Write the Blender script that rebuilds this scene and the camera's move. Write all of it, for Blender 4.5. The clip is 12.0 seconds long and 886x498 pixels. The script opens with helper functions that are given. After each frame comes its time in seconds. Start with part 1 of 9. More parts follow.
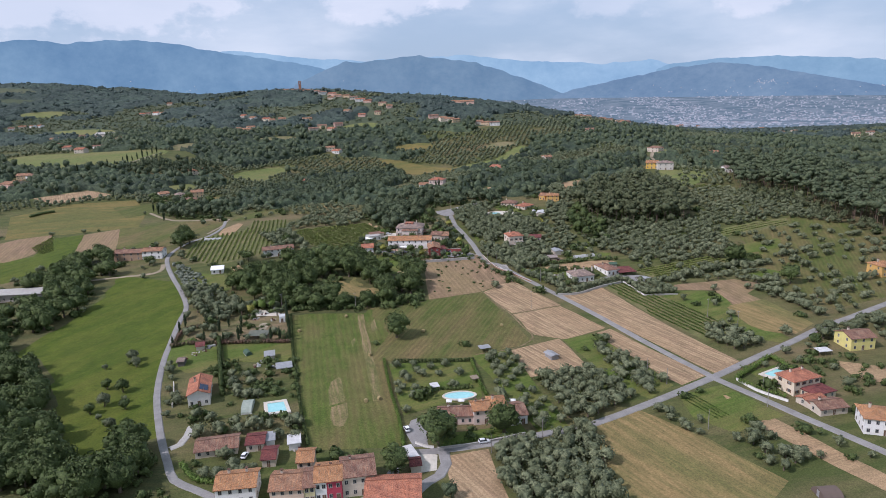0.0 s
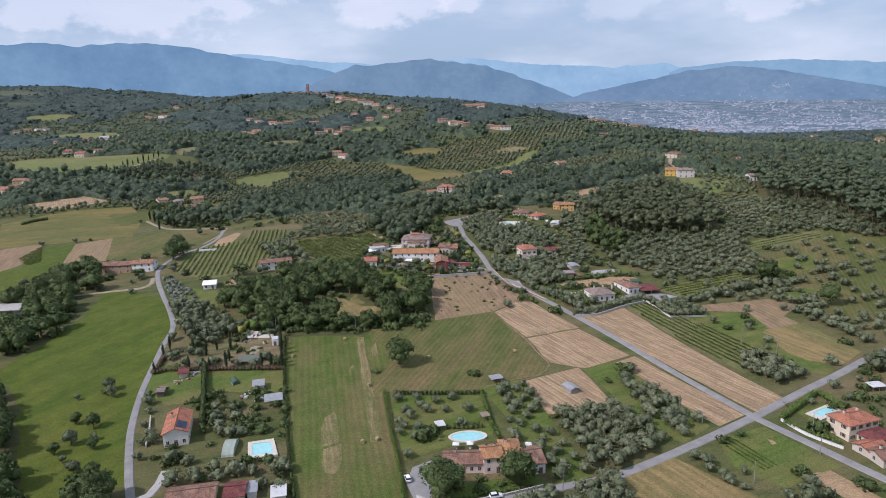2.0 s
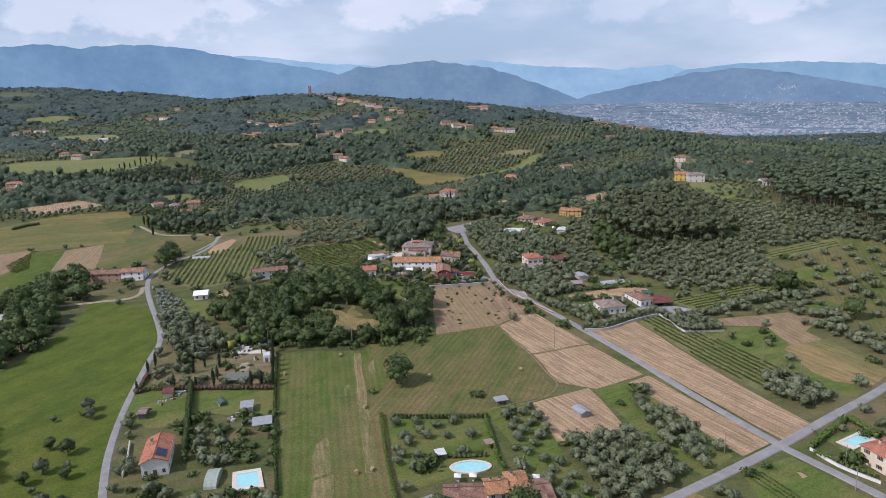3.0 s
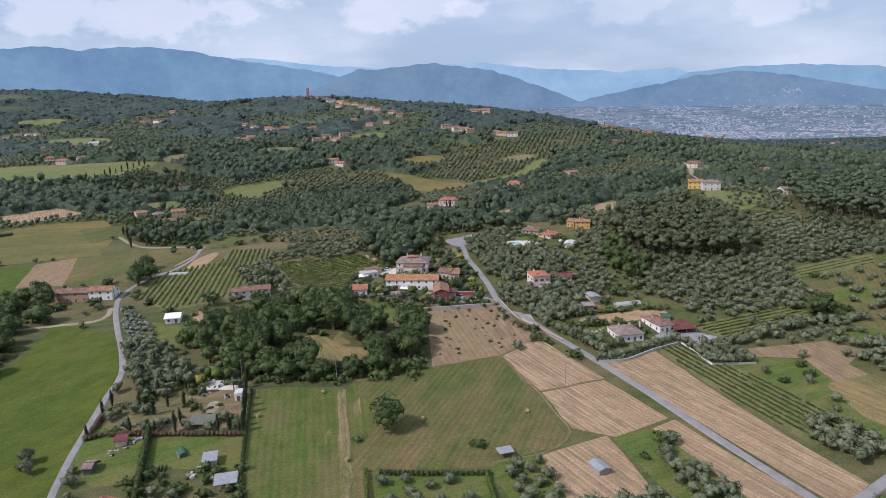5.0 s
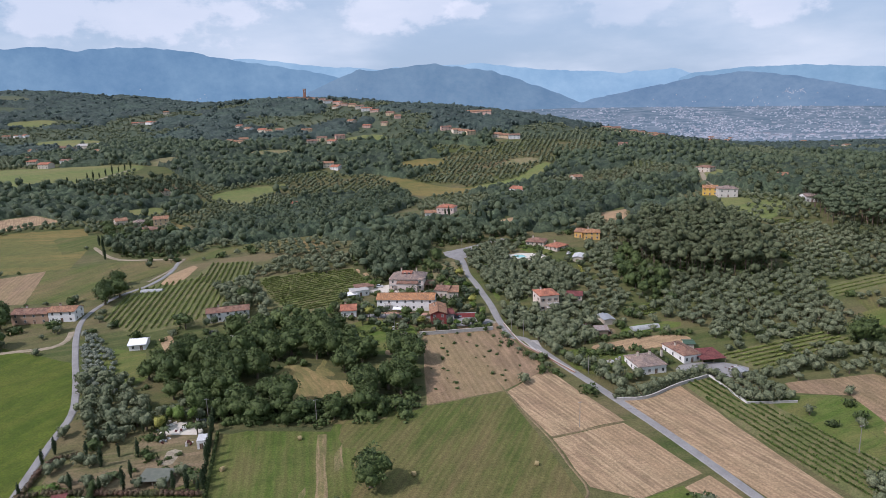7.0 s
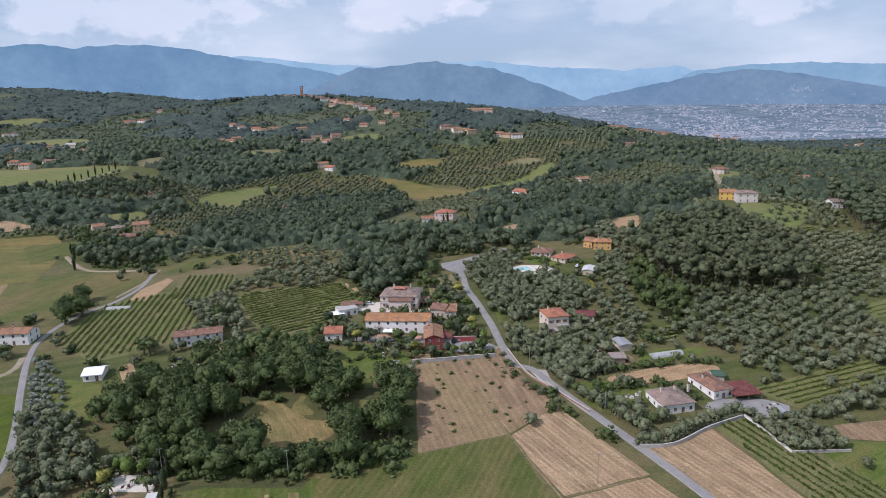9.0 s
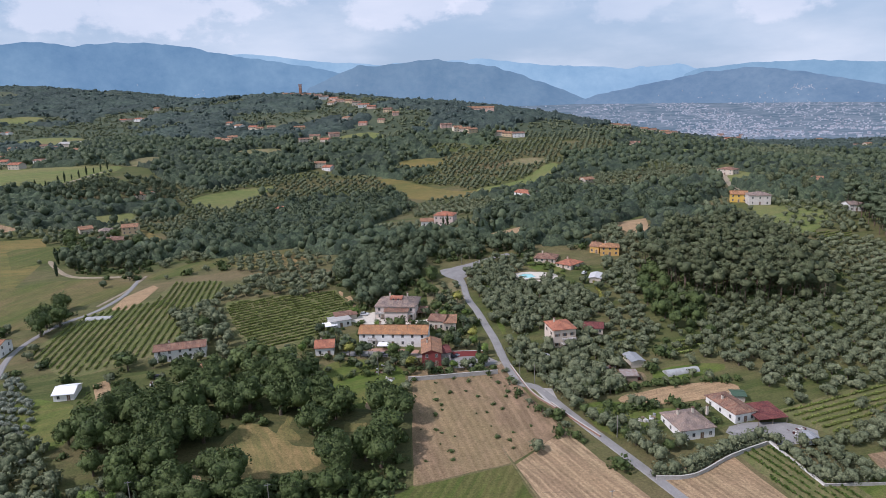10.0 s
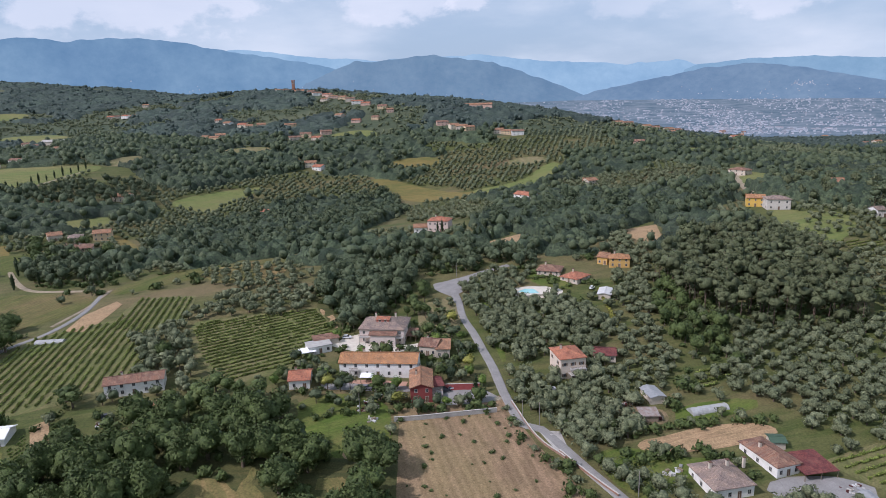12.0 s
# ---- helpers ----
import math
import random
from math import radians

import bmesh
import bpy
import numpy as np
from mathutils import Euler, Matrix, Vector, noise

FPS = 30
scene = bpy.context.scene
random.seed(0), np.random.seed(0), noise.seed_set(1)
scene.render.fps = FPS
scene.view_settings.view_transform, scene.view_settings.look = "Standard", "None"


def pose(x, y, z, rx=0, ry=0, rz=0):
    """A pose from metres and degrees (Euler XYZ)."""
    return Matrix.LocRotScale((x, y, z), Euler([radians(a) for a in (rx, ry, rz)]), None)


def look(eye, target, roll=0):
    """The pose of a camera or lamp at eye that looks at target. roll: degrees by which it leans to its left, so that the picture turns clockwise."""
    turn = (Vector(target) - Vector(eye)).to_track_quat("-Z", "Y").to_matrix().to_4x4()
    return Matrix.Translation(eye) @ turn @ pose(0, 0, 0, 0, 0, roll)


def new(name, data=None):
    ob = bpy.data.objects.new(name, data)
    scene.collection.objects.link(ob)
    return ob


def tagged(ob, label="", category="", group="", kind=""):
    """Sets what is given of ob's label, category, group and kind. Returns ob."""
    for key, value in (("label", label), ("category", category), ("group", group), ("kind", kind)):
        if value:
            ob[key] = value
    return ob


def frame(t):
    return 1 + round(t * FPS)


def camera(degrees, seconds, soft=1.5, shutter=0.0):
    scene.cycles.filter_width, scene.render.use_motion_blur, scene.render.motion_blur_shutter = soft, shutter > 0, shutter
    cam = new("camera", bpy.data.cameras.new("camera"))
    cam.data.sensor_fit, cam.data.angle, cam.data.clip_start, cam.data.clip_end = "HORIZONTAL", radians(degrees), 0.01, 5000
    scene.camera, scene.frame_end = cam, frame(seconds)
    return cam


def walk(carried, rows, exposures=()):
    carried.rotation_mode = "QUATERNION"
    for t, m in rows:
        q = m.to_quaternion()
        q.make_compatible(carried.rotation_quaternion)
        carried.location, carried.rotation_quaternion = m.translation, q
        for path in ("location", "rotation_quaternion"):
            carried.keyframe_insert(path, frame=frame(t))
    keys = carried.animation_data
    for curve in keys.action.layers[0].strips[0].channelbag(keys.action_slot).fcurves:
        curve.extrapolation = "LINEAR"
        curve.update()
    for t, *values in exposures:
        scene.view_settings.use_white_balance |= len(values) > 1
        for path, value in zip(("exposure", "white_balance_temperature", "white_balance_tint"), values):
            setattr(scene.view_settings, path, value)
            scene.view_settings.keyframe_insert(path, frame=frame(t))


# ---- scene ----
cam = camera(67.72, 12.0, soft=0.75)
PATH = [
    (0.0, pose(0.07, -93.41, 115.95, 76.72, 1.94, 1.80)),
    (1.5, pose(0.03, -72.20, 115.80, 76.94, 1.86, 2.38)),
    (2.5, pose(-0.22, -54.62, 115.85, 77.12, 1.82, 2.87)),
    (5.5, pose(0.00, 0.00, 115.99, 77.46, 1.76, 3.11)),
    (6.5, pose(-0.30, 18.20, 115.92, 77.51, 1.77, 3.13)),
    (9.5, pose(-0.04, 73.39, 115.91, 77.26, 1.74, 3.30)),
    (10.5, pose(-0.26, 93.14, 115.75, 77.10, 1.75, 3.37)),
    (12.0, pose(0.17, 118.82, 115.95, 76.86, 1.76, 3.16)),
]
walk(cam, PATH, exposures=[(0.0, -0.02, 5740, 26.0)])

# ---- light ----
SUN_EL, SUN_AZ = 45.0, -118.0          # degrees; azimuth clockwise from +y
world = bpy.data.worlds.new("sky")
scene.world = world
world.use_nodes = True


def build_sky():
    nt = world.node_tree
    nt.nodes.clear()
    N, L = nt.nodes.new, nt.links.new
    out, bg = N("ShaderNodeOutputWorld"), N("ShaderNodeBackground")
    sky = N("ShaderNodeTexSky")
    sky.sky_type, sky.sun_disc = "NISHITA", False
    sky.sun_elevation, sky.sun_rotation = radians(SUN_EL), radians(SUN_AZ)
    sky.dust_density, sky.air_density = 2.5, 1.0
    co = N("ShaderNodeTexCoord").outputs["Generated"]

    def grain(scale, detail, squash, rough=0.55):
        mp, n = N("ShaderNodeMapping"), N("ShaderNodeTexNoise")
        mp.inputs["Scale"].default_value = (1.0, 1.0, squash)
        n.inputs["Scale"].default_value, n.inputs["Detail"].default_value, n.inputs["Roughness"].default_value = scale, detail, rough
        L(co, mp.inputs["Vector"])
        L(mp.outputs["Vector"], n.inputs["Vector"])
        return n.outputs["Fac"]

    def ramp(fac, lo, hi, a=(0, 0, 0), b=(1, 1, 1)):
        r = N("ShaderNodeValToRGB")
        r.color_ramp.interpolation = "EASE"
        r.color_ramp.elements[0].position, r.color_ramp.elements[1].position = lo, hi
        r.color_ramp.elements[0].color, r.color_ramp.elements[1].color = (*a, 1), (*b, 1)
        L(fac, r.inputs["Fac"])
        return r.outputs["Color"]

    def mix(fac, a, b):
        m = N("ShaderNodeMixRGB")
        for k, v in enumerate((fac, a, b)):
            if isinstance(v, float):
                m.inputs[k].default_value = v
            elif isinstance(v, tuple):
                m.inputs[k].default_value = (*v, 1)
            else:
                L(v, m.inputs[k])
        return m.outputs["Color"]

    def math_node(op, a, b):
        m = N("ShaderNodeMath")
        m.operation = op
        for k, v in enumerate((a, b)):
            if isinstance(v, float):
                m.inputs[k].default_value = v
            else:
                L(v, m.inputs[k])
        return m.outputs["Value"]
    # blue air, a broken veil of high cloud, softly toned
    col = mix(0.74, sky.outputs["Color"], (5.9, 7.8, 8.7))
    veil = ramp(grain(2.6, 6.0, 3.4), 0.36, 0.66)
    col = mix(veil, col, mix(ramp(grain(5.0, 7.0, 3.0), 0.36, 0.68), (7.0, 8.3, 8.6), (8.3, 9.3, 9.2)))
    # brighter heaps of cumulus
    puff = grain(16.0, 7.0, 1.6, 0.62)
    for az, el, wide, high, amount in CUMULUS:
        a, e = radians(az), radians(el)
        mp = N("ShaderNodeMapping")
        mp.inputs["Location"].default_value = (-math.sin(a) * math.cos(e) / wide, -math.cos(a) * math.cos(e) / wide, -math.sin(e) / high)
        mp.inputs["Scale"].default_value = (1 / wide, 1 / wide, 1 / high)
        L(co, mp.inputs["Vector"])
        ln = N("ShaderNodeVectorMath")
        ln.operation = "LENGTH"
        L(mp.outputs["Vector"], ln.inputs[0])
        d = math_node("SUBTRACT", math_node("MULTIPLY", puff, 3.2), ln.outputs["Value"])
        col = mix(math_node("MULTIPLY", ramp(d, 0.4, 1.35), amount), col, (10.6, 10.9, 10.5))
    L(col, bg.inputs["Color"])
    bg.inputs["Strength"].default_value = 0.084
    L(bg.outputs[0], out.inputs["Surface"])


# clouds: azimuth, elevation, width, height, density
CUMULUS = [(-6.5, 7.6, 0.085, 0.03, 0.5), (-1.0, 7.2, 0.03, 0.014, 0.5), (12.5, 7.2, 0.08, 0.024, 0.28), (22.5, 6.5, 0.045, 0.026, 0.45), (-28.0, 7.2, 0.2, 0.035, 0.5)]
build_sky()
sun = new("sun", bpy.data.lights.new("sun", "SUN"))
sun.data.energy, sun.data.angle, sun.data.color = 3.7, radians(1.2), (1.0, 0.94, 0.85)
_a, _e = radians(SUN_AZ), radians(SUN_EL)
sun.matrix_world = look((math.sin(_a) * math.cos(_e) * 400, math.cos(_a) * math.cos(_e) * 400 + 200, math.sin(_e) * 400), (0, 200, 0))

# ---- terrain ----
HILLS = [
    (0, 307, 184, -2.34),
    (-147, 405, 147, 15.13),
    (147, 516, 110, 9.59),
    (0, 516, 147, 3.32),
    (246, 762, 246, 23.37),
    (-430, 799, 221, 35.67),
    (0, 1008, 246, 23.62),
    (-405, 1562, 319, 115.13),
    (-688, 1414, 319, -31.12),
    (-1230, 2152, 553, 139.73),
    (369, 1168, 270, 18.57),
    (553, 984, 307, -5.41),
    (-123, 738, 184, -32.23),
    (-3075, 1722, 1107, 89.17),
    (73, 1476, 246, 5.90),
    (-1845, 1599, 615, 61.13),
    (0, 147, 184, 2.46),
    (-307, 553, 184, 5.41),
    (369, 553, 184, 20.91),
    (-24, 1230, 221, 42.93),
    (-738, 1045, 307, 15.50),
    (1045, 984, 319, 31.61),
    (1722, 799, 492, 31.49),
    (-861, 676, 221, 19.07),
    (-49, 590, 110, 14.14)]


def ground_z(x, y):
    """Height of the ground, for numbers or arrays."""
    z = -6.15 - 33.2 / (1 + np.exp(-(np.asarray(y, float) - 2337) / 221))
    for hx, hy, r, up in HILLS:
        z = z + up * np.exp(-((x - hx) ** 2 + (y - hy) ** 2) / (2 * r * r))
    t = np.clip((np.asarray(y, float) - 2450) / 2100, 0, 1)
    return z + 98 * t * t * (3 - 2 * t)


def gz(x, y):
    return float(ground_z(x, y))


# ---- materials ----
MATS = {}


def nodes_of(name, rough=0.9):
    m = bpy.data.materials.new(name)
    m.use_nodes = True
    nt = m.node_tree
    b = nt.nodes["Principled BSDF"]
    b.inputs["Roughness"].default_value = rough
    b.inputs["Specular IOR Level"].default_value = 0.25
    return m, nt, b


def noise_node(nt, vec, scale, detail=4.0, rough=0.55):
    n = nt.nodes.new("ShaderNodeTexNoise")
    n.inputs["Scale"].default_value, n.inputs["Detail"].default_value = scale, detail
    n.inputs["Roughness"].default_value = rough
    nt.links.new(vec, n.inputs["Vector"])
    return n.outputs["Fac"]


def ramp_node(nt, fac, lo, hi, a=(0, 0, 0), b=(1, 1, 1)):
    n = nt.nodes.new("ShaderNodeValToRGB")
    n.color_ramp.elements[0].position, n.color_ramp.elements[1].position = lo, hi
    n.color_ramp.elements[0].color, n.color_ramp.elements[1].color = (*a, 1), (*b, 1)
    nt.links.new(fac, n.inputs["Fac"])
    return n.outputs["Color"]


def mix_node(nt, fac, a, b, mode="MIX"):
    n = nt.nodes.new("ShaderNodeMixRGB")
    n.blend_type = mode
    for k, v in enumerate((fac, a, b)):
        if isinstance(v, (int, float)):
            n.inputs[k].default_value = v
        elif isinstance(v, tuple):
            n.inputs[k].default_value = (*v, 1)
        else:
            nt.links.new(v, n.inputs[k])
    return n.outputs["Color"]


def bump_node(nt, b, fac, strength, dist):
    n = nt.nodes.new("ShaderNodeBump")
    n.inputs["Strength"].default_value, n.inputs["Distance"].default_value = strength, dist
    nt.links.new(fac, n.inputs["Height"])
    nt.links.new(n.outputs["Normal"], b.inputs["Normal"])


def land(name, a, b, c, angle=0.0, pitch=3.0, large=0.02, rows=0.0, length=14):
    """Ground cover: streaks of a and b along a heading (degrees), large patches of c, fine grain; rows: strength of ridged lines."""
    m, nt, bs = nodes_of(name, 0.95)
    co = nt.nodes.new("ShaderNodeTexCoord").outputs["Object"]
    mp = nt.nodes.new("ShaderNodeMapping")
    mp.vector_type = "TEXTURE"
    mp.inputs["Rotation"].default_value = (0, 0, radians(angle))
    mp.inputs["Scale"].default_value = (pitch * length, pitch, 1)
    nt.links.new(co, mp.inputs["Vector"])
    streak = ramp_node(nt, noise_node(nt, mp.outputs["Vector"], 1.0, 4.0), 0.43, 0.57)
    col = mix_node(nt, streak, a, b)
    drawn = nt.nodes.new("ShaderNodeMapping")
    drawn.vector_type = "TEXTURE"
    drawn.inputs["Rotation"].default_value = (0, 0, radians(angle))
    drawn.inputs["Scale"].default_value = (3.2, 0.8, 1)
    nt.links.new(co, drawn.inputs["Vector"])
    patch = ramp_node(nt, noise_node(nt, drawn.outputs["Vector"], large, 7.0, 0.7), 0.44, 0.64)
    col = mix_node(nt, patch, col, c)
    if rows:
        wv = nt.nodes.new("ShaderNodeTexWave")
        wv.bands_direction = "Y"
        wv.inputs["Scale"].default_value, wv.inputs["Distortion"].default_value = 0.31, 1.6
        nt.links.new(mp.outputs["Vector"], wv.inputs["Vector"])
        col = mix_node(nt, rows, col, ramp_node(nt, wv.outputs["Fac"], 0.2, 0.8, (0.55, 0.5, 0.42), (1.15, 1.15, 1.15)), "MULTIPLY")
    g = noise_node(nt, co, 1.5, 6.0, 0.78)
    col = mix_node(nt, 1.0, col, ramp_node(nt, g, 0.34, 0.68, (0.58, 0.59, 0.56), (1.32, 1.3, 1.26)), "MULTIPLY")
    mid = noise_node(nt, co, 0.16, 4.0, 0.6)
    col = mix_node(nt, 1.0, col, ramp_node(nt, mid, 0.3, 0.7, (0.85, 0.87, 0.83), (1.14, 1.12, 1.1)), "MULTIPLY")
    nt.links.new(col, bs.inputs["Base Color"])
    bump_node(nt, bs, g, 0.6, 0.25)
    return m


def surface(name, a, b, scale=2.0, rough=0.8, bump=0.2, dist=0.02, metal=0.0):
    if name in MATS:
        return MATS[name]
    m, nt, bs = nodes_of(name, rough)
    co = nt.nodes.new("ShaderNodeTexCoord").outputs["Object"]
    f1, f2 = noise_node(nt, co, scale, 5.0, 0.6), noise_node(nt, co, scale * 9, 3.0, 0.6)
    col = mix_node(nt, ramp_node(nt, f1, 0.35, 0.68), a, b)
    col = mix_node(nt, 1.0, col, ramp_node(nt, f2, 0.3, 0.7, (0.86, 0.86, 0.86), (1.08, 1.08, 1.08)), "MULTIPLY")
    nt.links.new(col, bs.inputs["Base Color"])
    bs.inputs["Metallic"].default_value = metal
    if bump:
        bump_node(nt, bs, f2, bump, dist)
    MATS[name] = m
    return m


def tiles(name, a, b, c):
    """Old roof tiles: courses across the slope, rain streaks and lichen running down it."""
    m, nt, bs = nodes_of(name, 0.9)
    co = nt.nodes.new("ShaderNodeTexCoord").outputs["UV"]
    br = nt.nodes.new("ShaderNodeTexBrick")
    br.inputs["Scale"].default_value = 1.0
    br.inputs["Brick Width"].default_value, br.inputs["Row Height"].default_value = 0.34, 0.42
    br.inputs["Mortar Size"].default_value = 0.035
    br.inputs["Color1"].default_value, br.inputs["Color2"].default_value = (*a, 1), (*b, 1)
    br.inputs["Mortar"].default_value = tuple(0.4 * v for v in a) + (1,)
    nt.links.new(co, br.inputs["Vector"])
    mp = nt.nodes.new("ShaderNodeMapping")
    mp.inputs["Scale"].default_value = (1.7, 0.28, 1)
    nt.links.new(co, mp.inputs["Vector"])
    streak = ramp_node(nt, noise_node(nt, mp.outputs["Vector"], 1.0, 5.0, 0.7), 0.46, 0.66)
    col = mix_node(nt, streak, br.outputs["Color"], c)
    patch = ramp_node(nt, noise_node(nt, co, 0.3, 4.0, 0.6), 0.38, 0.64, (0.74, 0.76, 0.8), (1.2, 1.15, 1.06))
    col = mix_node(nt, 1.0, col, patch, "MULTIPLY")
    col = mix_node(nt, 1.0, col, ramp_node(nt, noise_node(nt, co, 2.6, 4.0, 0.7), 0.36, 0.64, (0.62, 0.62, 0.62), (1.25, 1.25, 1.25)), "MULTIPLY")
    nt.links.new(col, bs.inputs["Base Color"])
    bump_node(nt, bs, br.outputs["Fac"], 0.5, -0.05)
    return m


def foliage(name, a, b, c, patch=0.12):
    """Leaves: each leaf its own tone, each few metres of crown a little different."""
    m, nt, bs = nodes_of(name, 0.7)
    geo = nt.nodes.new("ShaderNodeNewGeometry")
    co = nt.nodes.new("ShaderNodeTexCoord").outputs["Object"]
    col = mix_node(nt, geo.outputs["Random Per Island"], a, b)
    col = mix_node(nt, ramp_node(nt, noise_node(nt, co, patch, 2.0), 0.42, 0.62), col, c)
    inf = nt.nodes.new("ShaderNodeObjectInfo").outputs["Random"]
    col = mix_node(nt, 1.0, col, ramp_node(nt, inf, 0.0, 1.0, (0.85, 0.86, 0.82), (1.15, 1.12, 1.1)), "MULTIPLY")
    fleck = noise_node(nt, co, 2.3, 5.0, 0.75)
    col = mix_node(nt, 1.0, col, ramp_node(nt, fleck, 0.40, 0.62, (0.5, 0.52, 0.48), (1.45, 1.42, 1.35)), "MULTIPLY")
    nt.links.new(col, bs.inputs["Base Color"])
    bump_node(nt, bs, fleck, 0.7, 0.3)
    return m


M_GROUND = land("grassland", (0.066, 0.084, 0.022), (0.096, 0.102, 0.034), (0.16, 0.125, 0.064), 20, 4.0, 0.02)
M_MEADOW = land("meadow", (0.058, 0.088, 0.007), (0.076, 0.104, 0.01), (0.105, 0.115, 0.017), 60, 5.0, 0.03)
M_HAY = land("mown_hay", (0.078, 0.112, 0.019), (0.1, 0.118, 0.028), (0.155, 0.125, 0.052), 104, 2.6, 0.03, 0.2, 60)
M_HAYGREEN = land("mown_green", (0.08, 0.102, 0.022), (0.108, 0.112, 0.033), (0.17, 0.128, 0.058), 72, 2.4, 0.03, 0.22, 22)
M_STUBBLE = land("stubble", (0.40, 0.285, 0.175), (0.27, 0.185, 0.115), (0.33, 0.225, 0.135), 122, 1.9, 0.04, 0.24, 80)
M_TILLED = land("tilled_dry", (0.275, 0.185, 0.118), (0.215, 0.145, 0.09), (0.25, 0.185, 0.098), 108, 2.6, 0.025, 0.2, 40)
M_SOIL = land("bare_soil", (0.37, 0.25, 0.145), (0.30, 0.20, 0.115), (0.33, 0.23, 0.135), 20, 1.2, 0.05)
M_DRY = land("dry_grass", (0.27, 0.19, 0.085), (0.19, 0.15, 0.062), (0.105, 0.12, 0.036), 120, 2.0, 0.022)
M_YELLOW = land("ripening_crop", (0.2, 0.148, 0.05), (0.155, 0.132, 0.042), (0.105, 0.112, 0.032), 10, 3.5, 0.02)
M_PALE = land("pale_pasture", (0.155, 0.17, 0.055), (0.125, 0.155, 0.044), (0.19, 0.17, 0.068), 30, 6.0, 0.02)
M_GROVE = land("grove_floor", (0.13, 0.135, 0.05), (0.19, 0.165, 0.085), (0.22, 0.18, 0.10), 100, 2.5, 0.04)
M_VINEFLOOR = land("vineyard_floor", (0.13, 0.132, 0.05), (0.17, 0.15, 0.07), (0.11, 0.128, 0.04), 60, 2.0, 0.05)
M_SCRUB = land("scrub_floor", (0.06, 0.07, 0.025), (0.085, 0.085, 0.03), (0.12, 0.105, 0.045), 0, 3.0, 0.04)
M_LAWN = land("lawn", (0.076, 0.116, 0.018), (0.1, 0.13, 0.027), (0.15, 0.138, 0.046), 30, 2.0, 0.06)
M_SAND = land("gravel_yard", (0.36, 0.31, 0.24), (0.30, 0.25, 0.19), (0.25, 0.22, 0.15), 0, 2.0, 0.08)
M_BAND = land("straw_band", (0.25, 0.185, 0.10), (0.17, 0.145, 0.062), (0.10, 0.115, 0.032), 104, 1.2, 0.10)
M_EARTH = land("yard_earth", (0.22, 0.16, 0.098), (0.17, 0.13, 0.072), (0.105, 0.11, 0.04), 15, 2.0, 0.06)
# woodland floor colours, cooled to stand in for distance haze
M_FARGROUND = land("far_slopes_haze_tint", (0.05, 0.07, 0.04), (0.07, 0.088, 0.05), (0.1, 0.108, 0.06), 20, 9.0, 0.008)
M_FELT = surface("green_roof_felt", (0.115, 0.125, 0.095), (0.155, 0.16, 0.125), 0.6, 0.85, 0.2)
M_ROAD = surface("asphalt", (0.215, 0.204, 0.19), (0.275, 0.262, 0.245), 0.25, 0.9, 0.2)
M_TRACK = surface("dirt_track", (0.33, 0.265, 0.19), (0.22, 0.185, 0.115), 0.4, 0.95, 0.4, 0.1)
M_CONC = surface("concrete", (0.42, 0.40, 0.36), (0.33, 0.31, 0.28), 0.6, 0.9, 0.2)
M_PAVE = surface("pale_paving", (0.60, 0.55, 0.46), (0.50, 0.45, 0.37), 0.8, 0.85, 0.2)
M_TERRA = surface("terracotta_paving", (0.46, 0.27, 0.19), (0.38, 0.23, 0.16), 0.8, 0.85, 0.2)
M_POOL = surface("pool_water", (0.28, 0.57, 0.56), (0.35, 0.62, 0.61), 0.5, 0.06, 0.15, 0.01)
M_BARK = surface("bark", (0.10, 0.075, 0.05), (0.15, 0.12, 0.09), 3.0, 0.95, 0.6)
M_PINEBARK = surface("pine_bark", (0.12, 0.082, 0.058), (0.17, 0.125, 0.095), 2.0, 0.95, 0.6)
M_WOOD = surface("weathered_wood", (0.20, 0.15, 0.10), (0.28, 0.23, 0.17), 2.0, 0.9, 0.4)
M_STRAW = surface("straw", (0.34, 0.27, 0.13), (0.26, 0.20, 0.09), 2.5, 0.95, 0.8, 0.06)
M_METAL = surface("zinc_sheet", (0.29, 0.295, 0.295), (0.37, 0.37, 0.365), 0.7, 0.6, 0.1, 0.01, 0.3)
M_WHITEROOF = surface("pale_sheet", (0.56, 0.55, 0.53), (0.46, 0.45, 0.43), 0.6, 0.7, 0.1)
M_FILM = surface("greenhouse_film", (0.40, 0.40, 0.38), (0.30, 0.30, 0.285), 0.9, 0.5, 0.2)
M_RUST = surface("rusty_sheet", (0.30, 0.27, 0.25), (0.22, 0.14, 0.10), 0.7, 0.7, 0.2)
M_TENT = surface("white_canvas", (0.82, 0.81, 0.79), (0.74, 0.73, 0.71), 0.5, 0.8, 0.1)
M_GLASS = surface("window_glass", (0.035, 0.04, 0.045), (0.055, 0.06, 0.065), 1.0, 0.12, 0.0)
M_SHUT_G = surface("green_shutter", (0.05, 0.09, 0.06), (0.07, 0.11, 0.07), 2.0, 0.6, 0.1)
M_SHUT_B = surface("brown_shutter", (0.13, 0.075, 0.045), (0.17, 0.10, 0.06), 2.0, 0.6, 0.1)
M_STONE = surface("stone_sill", (0.50, 0.47, 0.42), (0.42, 0.39, 0.34), 2.0, 0.9, 0.2)
M_SOLAR = surface("solar_glass", (0.02, 0.03, 0.06), (0.03, 0.045, 0.08), 3.0, 0.15, 0.0)
M_BLACK = surface("rubber", (0.02, 0.02, 0.02), (0.035, 0.035, 0.035), 5.0, 0.8, 0.1)
